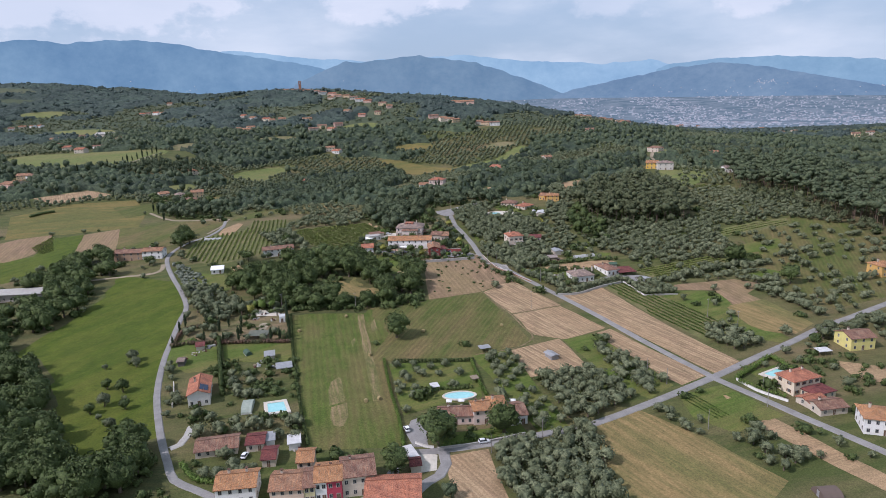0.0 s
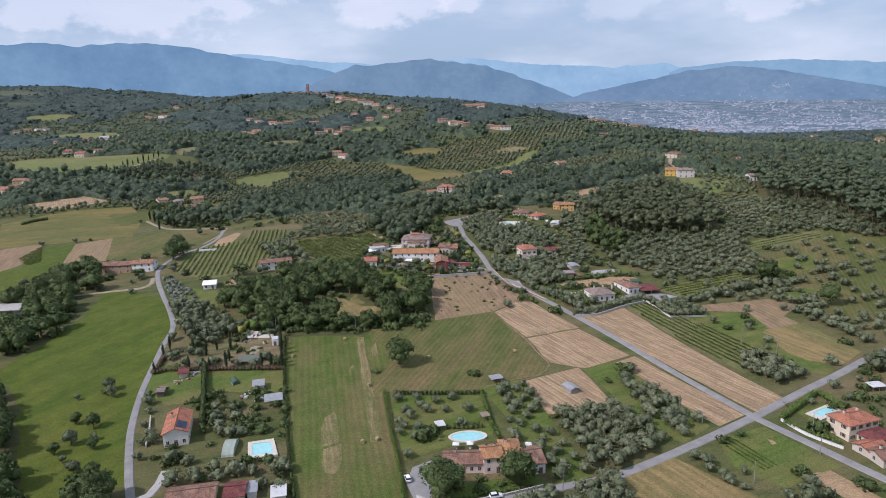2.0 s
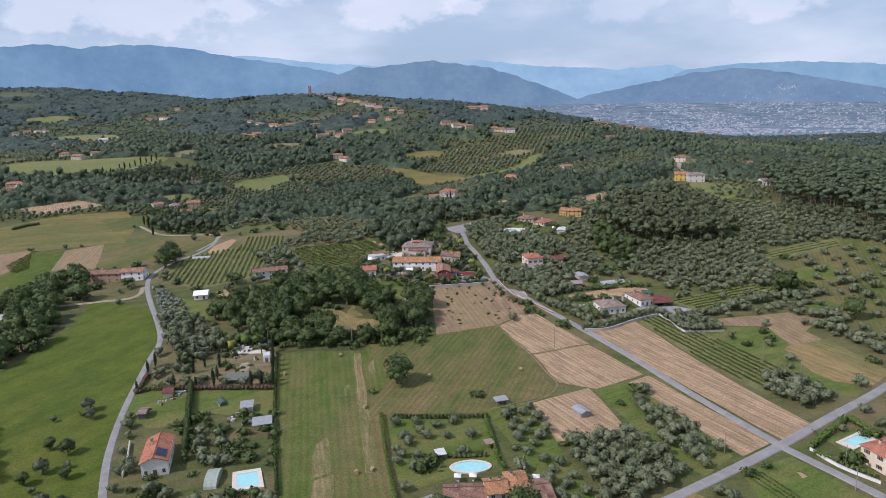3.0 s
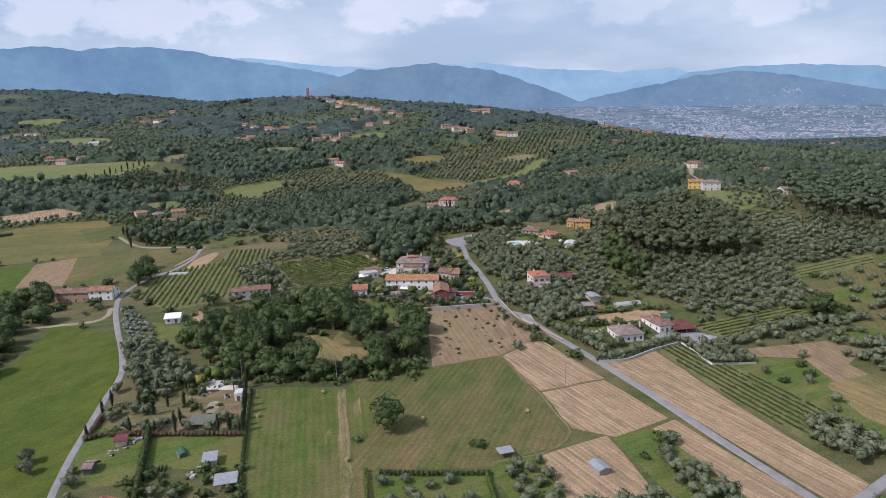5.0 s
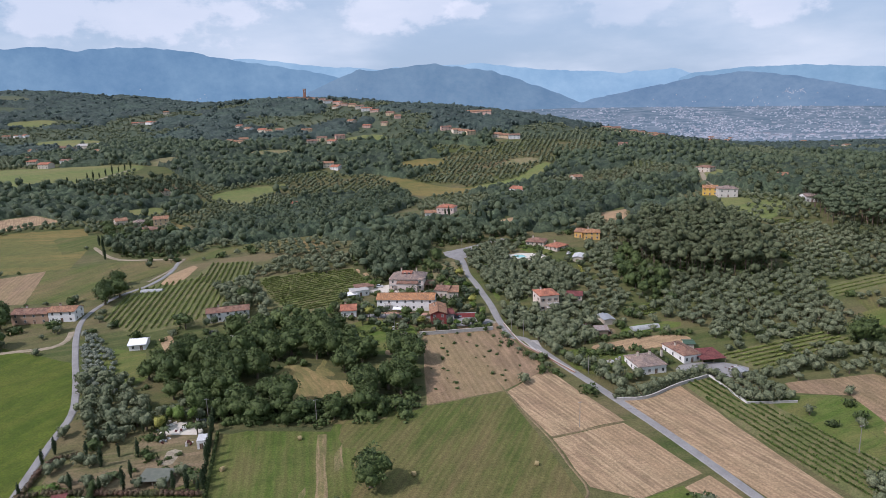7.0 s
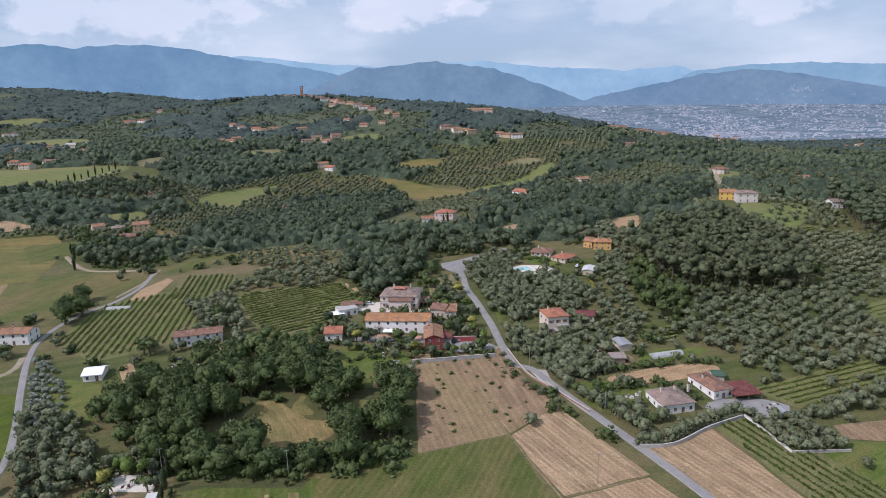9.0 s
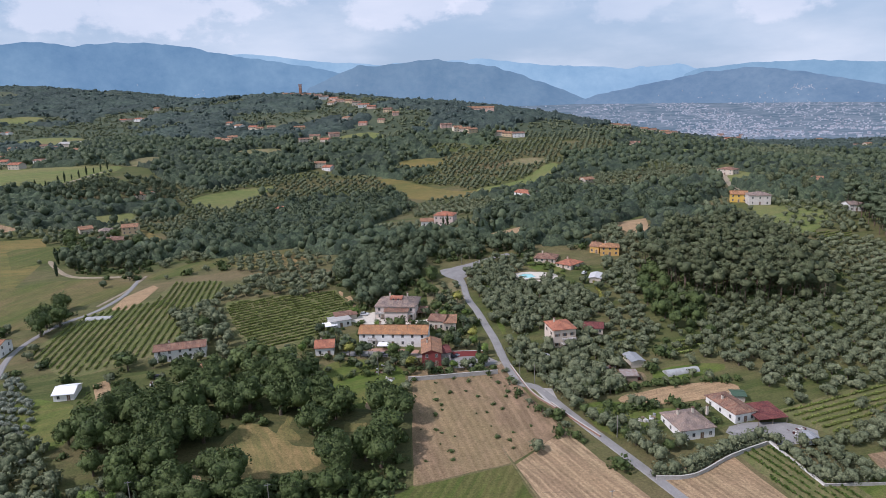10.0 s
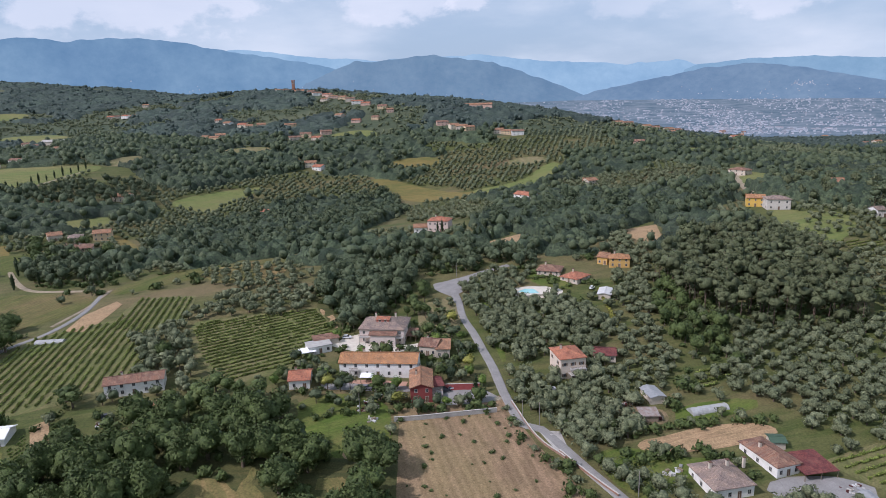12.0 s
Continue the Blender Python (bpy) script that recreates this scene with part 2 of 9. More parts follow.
M_CHROME = surface("bright_metal", (0.55, 0.55, 0.56), (0.62, 0.62, 0.62), 3.0, 0.3, 0.0, 0.01, 0.8)
M_TILE = tiles("old_clay_tiles", (0.37, 0.175, 0.095), (0.45, 0.26, 0.15), (0.25, 0.165, 0.115))
M_TILE_RED = tiles("new_red_tiles", (0.45, 0.165, 0.095), (0.50, 0.21, 0.125), (0.36, 0.17, 0.11))
M_TILE_ORANGE = tiles("orange_tiles", (0.52, 0.23, 0.095), (0.48, 0.28, 0.145), (0.27, 0.165, 0.10))
M_TILE_BROWN = tiles("brown_tiles", (0.25, 0.125, 0.085), (0.31, 0.17, 0.115), (0.27, 0.19, 0.14))
M_TILE_GREY = tiles("grey_brown_tiles", (0.30, 0.22, 0.18), (0.36, 0.27, 0.22), (0.25, 0.20, 0.17))
M_TILE_MAROON = tiles("maroon_tiles", (0.19, 0.055, 0.05), (0.24, 0.075, 0.065), (0.17, 0.075, 0.065))
F_OLIVE = foliage("olive_leaves", (0.084, 0.1, 0.054), (0.18, 0.2, 0.118), (0.112, 0.13, 0.07))
F_OAK = foliage("oak_leaves", (0.054, 0.08, 0.025), (0.094, 0.125, 0.041), (0.072, 0.101, 0.029))
F_WOOD = foliage("mixed_wood_leaves", (0.048, 0.07, 0.038), (0.094, 0.118, 0.064), (0.074, 0.096, 0.05), 0.05)
F_PINE = foliage("pine_needles", (0.063, 0.08, 0.038), (0.113, 0.131, 0.067), (0.088, 0.101, 0.051))
F_CYP = foliage("cypress_needles", (0.022, 0.036, 0.014), (0.045, 0.065, 0.026), (0.03, 0.05, 0.018))
F_BRIGHT = foliage("bright_leaves", (0.076, 0.133, 0.022), (0.142, 0.19, 0.045), (0.095, 0.152, 0.03))
F_YELLOW = foliage("yellow_green_leaves", (0.16, 0.17, 0.03), (0.25, 0.24, 0.06), (0.18, 0.19, 0.04))
F_VINE = foliage("vine_leaves", (0.12, 0.165, 0.034), (0.225, 0.27, 0.07), (0.17, 0.205, 0.055))
# blue in the far leaves is distance haze put into their colour
F_FAR = foliage("far_leaves_haze_tint", (0.043, 0.068, 0.062), (0.083, 0.112, 0.103), (0.066, 0.093, 0.081), 0.05)
F_RED = foliage("reddish_hedge_leaves", (0.10, 0.062, 0.045), (0.155, 0.09, 0.06), (0.075, 0.08, 0.035))
F_PALM = foliage("palm_fronds", (0.06, 0.085, 0.03), (0.11, 0.135, 0.055), (0.08, 0.10, 0.04))
F_SILVER = foliage("silver_leaves", (0.17, 0.19, 0.15), (0.28, 0.30, 0.25), (0.2, 0.22, 0.17))


def plaster(col):
    r, g, b = col
    return surface("plaster_%d_%d_%d" % (r * 100, g * 100, b * 100), col, (r * 0.86, g * 0.85, b * 0.82), 0.5, 0.92, 0.15)


WHITE, CREAM, PINK = (0.78, 0.76, 0.72), (0.68, 0.60, 0.46), (0.62, 0.42, 0.34)
YELLOW, REDW, BEIGE, OCHRE = (0.66, 0.43, 0.10), (0.25, 0.06, 0.055), (0.56, 0.49, 0.40), (0.60, 0.37, 0.12)


# ---- mesh helpers ----
def link_mesh(name, bm, mats, parent=None, label="", smooth=False):
    me = bpy.data.meshes.new(name)
    bm.to_mesh(me)
    bm.free()
    for m in mats if isinstance(mats, (list, tuple)) else [mats]:
        me.materials.append(m)
    if smooth:
        me.shade_smooth()
    ob = new(name, me)
    if parent:
        ob.parent = parent
    if label:
        ob["label"] = label
    return ob


def part(name, bm, material, parent, label=""):
    return link_mesh(name, bm, material, parent, label)


def add_box(bm, x0, y0, z0, x1, y1, z1):
    v = [bm.verts.new(p) for p in ((x0, y0, z0), (x1, y0, z0), (x1, y1, z0), (x0, y1, z0), (x0, y0, z1), (x1, y0, z1), (x1, y1, z1), (x0, y1, z1))]
    for q in ((0, 3, 2, 1), (4, 5, 6, 7), (0, 1, 5, 4), (1, 2, 6, 5), (2, 3, 7, 6), (3, 0, 4, 7)):
        bm.faces.new([v[i] for i in q])
    return bm


def box(*a):
    return add_box(bmesh.new(), *a)


def quad_mesh(name, V, Q, mats, index=None):
    """One mesh from numpy quads."""
    me = bpy.data.meshes.new(name)
    me.vertices.add(len(V))
    me.vertices.foreach_set("co", np.ascontiguousarray(V, np.float32).ravel())
    me.loops.add(Q.size)
    me.loops.foreach_set("vertex_index", np.ascontiguousarray(Q, np.int32).ravel())
    me.polygons.add(len(Q))
    me.polygons.foreach_set("loop_start", np.arange(0, Q.size, 4, dtype=np.int32))
    if index is not None:
        me.polygons.foreach_set("material_index", np.ascontiguousarray(index, np.int32))
    for m in mats:
        me.materials.append(m)
    me.update(calc_edges=True)
    return me


# ---- ground ----
def spaced(lo, hi, fine, far0, far1, grow):
    a, s = [lo], fine
    while a[-1] < hi:
        a.append(a[-1] + fine)
    while a[-1] < far1:
        s *= grow
        a.append(a[-1] + s)
    s = fine
    while a[0] > far0:
        s *= grow
        a.insert(0, a[0] - s)
    return np.array(a)


def make_ground():
    xs, ys = spaced(-372, 372, 7, -4700, 4700, 1.07), spaced(0, 880, 7, -1500, 4850, 1.05)
    X, Y = np.meshgrid(xs, ys)
    V = np.stack([X, Y, ground_z(X, Y)], -1).reshape(-1, 3)
    n, k = len(xs), len(ys)
    i = (np.arange(k - 1)[:, None] * n + np.arange(n - 1)).ravel()
    Q = np.stack([i, i + 1, i + n + 1, i + n], 1)
    # far plain faces take the glowing painted haze
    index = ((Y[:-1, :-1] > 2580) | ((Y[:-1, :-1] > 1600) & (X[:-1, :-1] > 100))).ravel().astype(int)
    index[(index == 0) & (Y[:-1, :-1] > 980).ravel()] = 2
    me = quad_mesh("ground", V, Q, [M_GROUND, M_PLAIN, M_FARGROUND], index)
    me.shade_smooth()
    tagged(new("ground", me), "rolling grassy farmland with hedges, reaching the hazy plain", "ground", kind="structure")


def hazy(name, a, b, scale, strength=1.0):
    """Far backdrop with its haze painted in: a mottled colour that glows."""
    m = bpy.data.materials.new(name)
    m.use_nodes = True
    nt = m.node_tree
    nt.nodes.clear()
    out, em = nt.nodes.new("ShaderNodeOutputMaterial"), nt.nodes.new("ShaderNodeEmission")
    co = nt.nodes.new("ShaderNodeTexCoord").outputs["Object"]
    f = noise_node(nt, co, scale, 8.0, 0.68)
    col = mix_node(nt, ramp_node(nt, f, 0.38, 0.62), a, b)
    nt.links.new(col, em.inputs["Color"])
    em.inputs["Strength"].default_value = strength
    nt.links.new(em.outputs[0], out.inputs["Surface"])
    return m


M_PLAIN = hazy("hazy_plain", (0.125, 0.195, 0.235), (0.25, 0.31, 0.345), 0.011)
make_ground()


def inside(px, py, poly):
    px, py = np.asarray(px, float), np.asarray(py, float)
    r = np.zeros(px.shape, bool)
    for (x0, y0), (x1, y1) in zip(poly, poly[1:] + poly[:1]):
        if y0 != y1:
            r ^= ((y0 > py) != (y1 > py)) & (px < (x1 - x0) * (py - y0) / (y1 - y0) + x0)
    return r


FIELDS, ROADS, PLOTS = [], [], []


FIELD_COUNT = []


def field(poly, mat, label, lift=0.10, open_land=True, name="field", soft=0):
    """A plot of land draped over the ground; soft: rounds of corner cutting."""
    for _ in range(soft):
        poly = [(a[0] * u + b[0] * (1 - u), a[1] * u + b[1] * (1 - u)) for a, b in zip(poly, poly[1:] + poly[:1]) for u in (0.75, 0.25)]
    poly = [Vector(p) for p in poly]
    plain = [tuple(p) for p in poly]
    turn = 1 if sum(a.x * b.y - a.y * b.x for a, b in zip(poly, poly[1:] + poly[:1])) > 0 else -1
    lift += 0.011 * (len(FIELD_COUNT) % 9)
    FIELD_COUNT.append(1)
    # neighbours overlap a little at their seams
    wide = []
    for a, b, c in zip(poly[-1:] + poly[:-1], poly, poly[1:] + poly[:1]):
        d = (c - b).normalized() + (b - a).normalized()
        d = d.normalized() if d.length > 0.3 else Vector((0, 0))
        wide.append(b + Vector((d.y, -d.x)) * 0.75 * turn)
    poly = wide
    # slightly wavering borders
    edge = []
    rnd = random.Random(int(abs(poly[0].x * 13 + poly[0].y * 7)))
    for a, b in zip(poly, poly[1:] + poly[:1]):
        n = max(1, int((b - a).length / 9))
        for i in range(n):
            p = a.lerp(b, i / n)
            edge.append((p.x + rnd.uniform(-0.4, 0.4), p.y + rnd.uniform(-0.4, 0.4)))
    bm = bmesh.new()
    bm.faces.new([bm.verts.new((x, y, 0)) for x, y in edge])
    xs, ys = [p[0] for p in edge], [p[1] for p in edge]
    step = 7 if max(ys) < 760 else 16
    for axis, lo, hi in ((0, min(xs), max(xs)), (1, min(ys), max(ys))):
        g = math.floor(lo / step) * step + step
        while g < hi:
            co, no = [0, 0, 0], [0, 0, 0]
            co[axis], no[axis] = g, 1
            bmesh.ops.bisect_plane(bm, geom=bm.verts[:] + bm.edges[:] + bm.faces[:], plane_co=co, plane_no=no)
            g += step
    for v in bm.verts:
        v.co.z = gz(v.co.x, v.co.y) + (lift * 0.35 if v.is_boundary else lift)
    bmesh.ops.recalc_face_normals(bm, faces=bm.faces)
    if sum(f.normal.z for f in bm.faces) < 0:
        bmesh.ops.reverse_faces(bm, faces=bm.faces)
    ob = link_mesh(name, bm, mat)
    tagged(ob, label, name.replace("_", " "), kind="structure")
    if open_land:
        FIELDS.append(plain)
    return ob


def smooth_line(pts, step=4.0):
    pts = [Vector(p) for p in pts]
    P = [2 * pts[0] - pts[1]] + pts + [2 * pts[-1] - pts[-2]]
    out = []
    for i in range(1, len(P) - 2):
        a, b, c, d = P[i - 1:i + 3]
        n = max(1, int((c - b).length / step))
        for k in range(n):
            t = k / n
            out.append(0.5 * ((2 * b) + (c - a) * t + (2 * a - 5 * b + 4 * c - d) * t * t + (3 * b - a - 3 * c + d) * t ** 3))
    return out + [pts[-1]]


def road(pts, width, mat, label, name="road", lift=0.22, verge=True):
    """A raised strip with sloping shoulders that follows the ground."""
    line = smooth_line(pts)
    bm = bmesh.new()
    rows = []
    for i, p in enumerate(line):
        d = (line[min(i + 1, len(line) - 1)] - line[max(i - 1, 0)]).normalized()
        n = Vector((-d.y, d.x))
        row = []
        w = width * (1 + 0.05 * noise.noise((p.x * 0.05, p.y * 0.05, 0)))
        for off, up in ((-w / 2 - 0.3, -0.25), (-w / 2, 0), (0, 0.05), (w / 2, 0), (w / 2 + 0.3, -0.25)):
            q = p + n * off
            row.append(bm.verts.new((q.x, q.y, gz(q.x, q.y) + lift + up)))
        rows.append(row)
    for a, b in zip(rows, rows[1:]):
        for k in range(4):
            bm.faces.new((a[k], b[k], b[k + 1], a[k + 1]))
    bmesh.ops.recalc_face_normals(bm, faces=bm.faces)
    if sum(f.normal.z for f in bm.faces) < 0:
        bmesh.ops.reverse_faces(bm, faces=bm.faces)
    ob = link_mesh(name, bm, mat)
    ROADS.append((np.array([tuple(p) for p in line]), width))
    return tagged(ob, label, "road", kind="structure")


# roads
road([(-78.5, 83.2), (-87.6, 88.2), (-96.5, 93.4), (-102.5, 102.4), (-109.3, 113.7), (-117.7, 129.2), (-128.5, 151.5), (-138.0, 177.4), (-144.7, 201.3), (-151.5, 228.7), (-155.7, 247.9), (-167.1, 269.6), (-182.3, 294.1), (-198.5, 322.3), (-207.2, 345.2), (-206.4, 372.4), (-197.4, 391.0), (-195.6, 415.2), (-201.8, 443.1)], 2.35, M_ROAD, "narrow grey asphalt country lane winding past a meadow")
road([(99.7, 163.1), (83.0, 197.4), (64.5, 237.1), (47.9, 267.7), (31.0, 296.2), (18.3, 318.2), (12.3, 320.7), (7.0, 339.9), (3.3, 358.9), (-0.6, 373.9), (-4.6, 389.5), (-9.4, 405.2), (-12.0, 423.4)], 3.1, M_ROAD, "straight grey asphalt road up to the hamlet")
road([(-12.0, 422.0), (-15.1, 440.3), (-12.0, 452.2), (-4.6, 460.2), (4.6, 467.5), (14.0, 474.0)], 3.6, M_ROAD, "grey asphalt road bending into the trees")
road([(-46.7, 77.1), (-30.8, 83.7), (-25.5, 98.6), (-25.5, 106.6), (-14.9, 108.5), (-7.3, 110.2), (6.4, 113.6), (24.5, 119.3), (42.5, 125.7), (68.0, 141.4), (99.7, 163.1), (125.7, 182.3), (147.4, 197.5), (167.8, 212.5), (191.7, 226.8), (216.7, 241.8), (270.4, 273.6)], 3.2, M_ROAD, "grey asphalt lane between fields", lift=0.24)
road([(99.5, 162.6), (111.5, 143.6), (119.7, 129.9), (128.3, 116.4), (137.7, 101.2)], 3.2, M_ROAD, "grey asphalt lane past a villa", lift=0.26)
road([(-10.1, 108.5), (-8.9, 101.0), (-10.9, 94.7), (-14.9, 90.8), (-18.1, 85.8), (-20.9, 78.1)], 3.3, M_ROAD, "grey asphalt side lane", lift=0.28)
road([(-106.0, 111.8), (-103.5, 114.3), (-103.1, 120.2), (-104.1, 126.9)], 2.6, M_CONC, "pale paved drive", lift=0.2)
road([(-295.5, 525.3), (-296.7, 505.4), (-277.3, 480.7), (-256.4, 460.6), (-240.4, 454.0), (-207.1, 452.2)], 2.6, M_TRACK, "pale gravel drive with grass verges", lift=0.2)
road([(-200.9, 398.5), (-198.4, 421.8), (-200.1, 439.9), (-202.0, 451.6)], 1.6, M_TRACK, "narrow pale concrete track", lift=0.2)
road([(237.7, 755.1), (218.4, 689.3), (205.0, 636.0), (195.5, 606.3)], 6.0, M_TRACK, "dusty drive to the hill houses", lift=0.2)

road([(-237.9, 297.9), (-215.3, 303.0), (-201.3, 306.5), (-198.6, 314.1), (-202.2, 323.9)], 2.6, M_TRACK, "pale farm track joining the lane", lift=0.2)

road([(-508.7, 638.9), (-479.5, 646.7), (-452.6, 658.8), (-437.0, 681.0), (-428.1, 718.2), (-420.1, 795.2)], 2.8, M_TRACK, "pale gravel avenue lined with cypresses", lift=0.4)

road([(4.0, 279.0), (8.0, 268.6), (14.6, 252.5), (21.6, 236.4), (26.2, 221.0), (30.0, 206.5), (20.0, 194.2), (2.0, 187.4)], 0.55, M_EARTH, "grassy brown field track between hay and stubble", "field_track", lift=0.17)
road([(22.4, 237.2), (35.0, 242.6), (48.4, 248.3)], 0.45, M_EARTH, "faint earth track between stubble plots", "field_track", lift=0.17)
road([(-22.5, 257.4), (-7.0, 263.6), (7.0, 269.6)], 0.6, M_EARTH, "earth headland along the tilled field", "field_track", lift=0.17)

# plots of land
field([(-180.8, 289.1), (-225.3, 306.2), (-228.2, 294.3), (-211.3, 269.0), (-212.5, 225.5), (-226.0, 198.0), (-200.0, 180.0), (-176.0, 152.0), (-156.0, 122.0), (-137.7, 107.3), (-111.8, 116.6), (-129.5, 151.5), (-144.5, 195.1), (-153.3, 228.8), (-158.0, 249.7)], M_MEADOW, "lush green mown meadow beside the lane")
field([(-94.2, 234.3), (-86.6, 240.3), (-58.5, 245.7), (-36.8, 249.8), (-40.2, 212.3), (-45.1, 181.0), (-37.5, 180.9), (-24.4, 111.5), (-56.4, 110.9)], M_HAY, "mown hay field with straw-coloured swaths")
field([(-58.5, 245.7), (-22.3, 256.5), (6.9, 268.9), (29.2, 201.7), (-0.9, 185.2), (-45.1, 181.0), (-39.6, 212.3)], M_HAYGREEN, "mown green hay field with pale patches", lift=0.13)
field([(-29.5, 328.1), (4.9, 338.5), (15.1, 309.7), (25.5, 290.4), (6.9, 270.7), (-22.4, 258.2)], M_TILLED, "dry tilled field with small self-sown shrubs")
field([(8.5, 268.9), (25.7, 288.4), (48.6, 249.6), (22.7, 238.5)], M_STUBBLE, "harvested stubble field")
field([(23.2, 236.2), (48.8, 247.1), (66.3, 217.5), (45.0, 204.8), (31.4, 210.4)], M_STUBBLE, "harvested stubble field beside the road")
field([(18.6, 191.7), (42.3, 204.2), (51.1, 171.2), (23.1, 164.7)], M_STUBBLE, "harvested stubble plot round a greenhouse")
field([(50.2, 265.8), (76.7, 275.0), (98.0, 217.3), (115.4, 178.0), (101.9, 167.3), (84.4, 202.6)], M_STUBBLE, "long harvested stubble field")
field([(59.9, 210.0), (68.8, 216.0), (85.0, 186.1), (97.0, 164.8), (85.2, 157.3), (80.9, 163.6), (72.3, 185.2)], M_STUBBLE, "harvested stubble strip beside the road")
field([(44.8, 203.5), (58.8, 210.0), (72.0, 184.0), (81.0, 156.4), (69.1, 145.5), (62.1, 152.8)], M_LAWN, "green grass strip with olive bushes", open_land=False)
field([(42.5, 122.5), (62.3, 135.8), (80.1, 115.1), (95.4, 90.4), (82.9, 77.2), (42.3, 77.5)], M_DRY, "rough dry tawny grass field")
field([(81.4, 146.7), (99.8, 155.4), (113.3, 131.3), (99.4, 124.7), (91.5, 119.7), (81.2, 129.9)], M_LAWN, "bright green mown plot")
field([(91.5, 144.6), (99.0, 147.2), (100.0, 144.4), (93.4, 140.9)], M_SOIL, "small bare soil bed", lift=0.2)
field([(100.9, 124.6), (108.7, 129.7), (128.4, 89.1), (124.0, 82.1)], M_SOIL, "tilled tan garden strip")
field([(-9.1, 105.0), (4.6, 109.0), (10.7, 77.8), (-4.2, 78.0)], M_STUBBLE, "dry straw-coloured plot")
field([(119.0, 277.4), (155.3, 283.9), (167.4, 275.6), (152.9, 261.7), (156.9, 252.9), (140.6, 245.7), (138.2, 268.0), (118.4, 270.2)], M_TILLED, "dry tilled orchard plot")
field([(135.3, 243.6), (158.3, 252.8), (168.1, 219.5), (152.9, 206.4), (137.7, 214.1)], M_DRY, "tawny ripening crop field")
field([(198.3, 351.3), (213.2, 355.3), (203.6, 325.8), (186.6, 323.4)], M_LAWN, "green grass plot")
field([(190.5, 375.5), (239.0, 394.7), (271.3, 379.0), (275.1, 326.9), (231.3, 255.3), (189.5, 238.4), (178.4, 277.3)], M_HAYGREEN, "grassy slope with olive rows", open_land=False)
field([(-417.1, 488.5), (-386.1, 535.6), (-334.5, 556.9), (-297.9, 501.2), (-274.2, 438.1), (-326.1, 423.5), (-372.0, 414.2)], M_YELLOW, "yellowing crop field with pale strips")
field([(-308.1, 418.5), (-287.4, 432.8), (-256.8, 367.3), (-287.5, 367.7)], M_TILLED, "brown tilled plot")
field([(-328.6, 412.1), (-310.2, 418.9), (-284.5, 358.9), (-286.3, 311.3), (-305.4, 295.6), (-341.8, 346.1), (-314.1, 360.5)], M_MEADOW, "green grass plot")
field([(-287.5, 434.8), (-249.0, 441.0), (-218.0, 370.0), (-255.4, 367.0)], M_HAYGREEN, "grass plot below the manor drive")
field([(-361.6, 412.7), (-338.1, 423.8), (-319.0, 368.2), (-327.8, 343.7), (-374.7, 391.8)], M_TILLED, "brown tilled strip")
field([(-438.5, 556.1), (-402.9, 591.9), (-369.0, 578.9), (-402.7, 535.1)], M_STUBBLE, "pale harvested plots", open_land=True)
field([(-513.8, 798.2), (-473.2, 812.5), (-419.9, 835.6), (-408.0, 797.4), (-428.1, 725.4), (-464.9, 685.6), (-528.0, 672.6), (-631.2, 786.6)], M_PALE, "pale green pasture on a rise", lift=0.3, soft=2)
field([(-291.9, 714.7), (-286.6, 740.0), (-262.1, 778.7), (-230.4, 808.4), (-233.6, 790.0), (-239.2, 738.9), (-246.4, 694.3), (-273.2, 696.6)], M_PALE, "pale green clearing among woods", lift=0.3, soft=2)
field([(-133.7, 846.8), (-101.7, 844.9), (-67.8, 815.9), (-30.1, 778.6), (-1.7, 775.9), (-7.1, 747.6), (-72.9, 749.6), (-97.5, 811.0)], M_YELLOW, "yellow-green hillside pasture", lift=0.3, soft=2)
field([(-13.1, 781.0), (15.5, 787.1), (45.0, 801.6), (70.4, 856.7), (86.1, 858.4), (78.5, 817.3), (48.1, 764.9), (3.8, 755.3)], M_PALE, "pale green hillside pasture", lift=0.35, soft=2)
field([(-272.4, 584.2), (-296.7, 592.6), (-286.6, 606.2), (-239.0, 558.7), (-220.6, 519.8), (-231.5, 524.0)], M_YELLOW, "yellow crop patch behind the manor", lift=0.2, soft=2)
field([(-191.1, 477.4), (-172.9, 489.6), (-124.6, 512.0), (-110.6, 513.1), (-119.0, 492.8), (-166.8, 468.2), (-191.3, 440.8), (-202.0, 451.6)], M_HAYGREEN, "green grass strip above the vineyard", lift=0.2, soft=2)
field([(-167.9, 486.2), (-142.6, 501.4), (-112.8, 483.1), (-114.5, 456.5), (-147.3, 460.2)], M_DRY, "dry orchard floor", lift=0.25, open_land=False)
field([(-262.4, 448.5), (-221.1, 448.9), (-195.7, 432.4), (-209.6, 399.2), (-234.3, 388.3), (-271.8, 435.9)], M_HAYGREEN, "dry grass slope below the manor", lift=0.2, soft=2)
field([(-190.2, 392.5), (-192.6, 412.0), (-187.8, 431.6), (-182.2, 426.8), (-179.7, 390.5)], M_SOIL, "brown bare strip beside the vineyard", lift=0.2)
field([(-196.1, 339.6), (-199.8, 363.2), (-200.4, 385.6), (-181.6, 400.5), (-159.8, 409.6), (-130.3, 353.9), (-142.1, 334.4), (-167.5, 318.7)], M_VINEFLOOR, "grassy vineyard floor", lift=0.12)
field([(-130.4, 382.5), (-132.0, 401.3), (-80.1, 416.6), (-63.1, 387.4), (-73.8, 357.2), (-95.0, 341.2), (-112.8, 361.2)], M_VINEFLOOR, "dry grassy vineyard floor", lift=0.14)
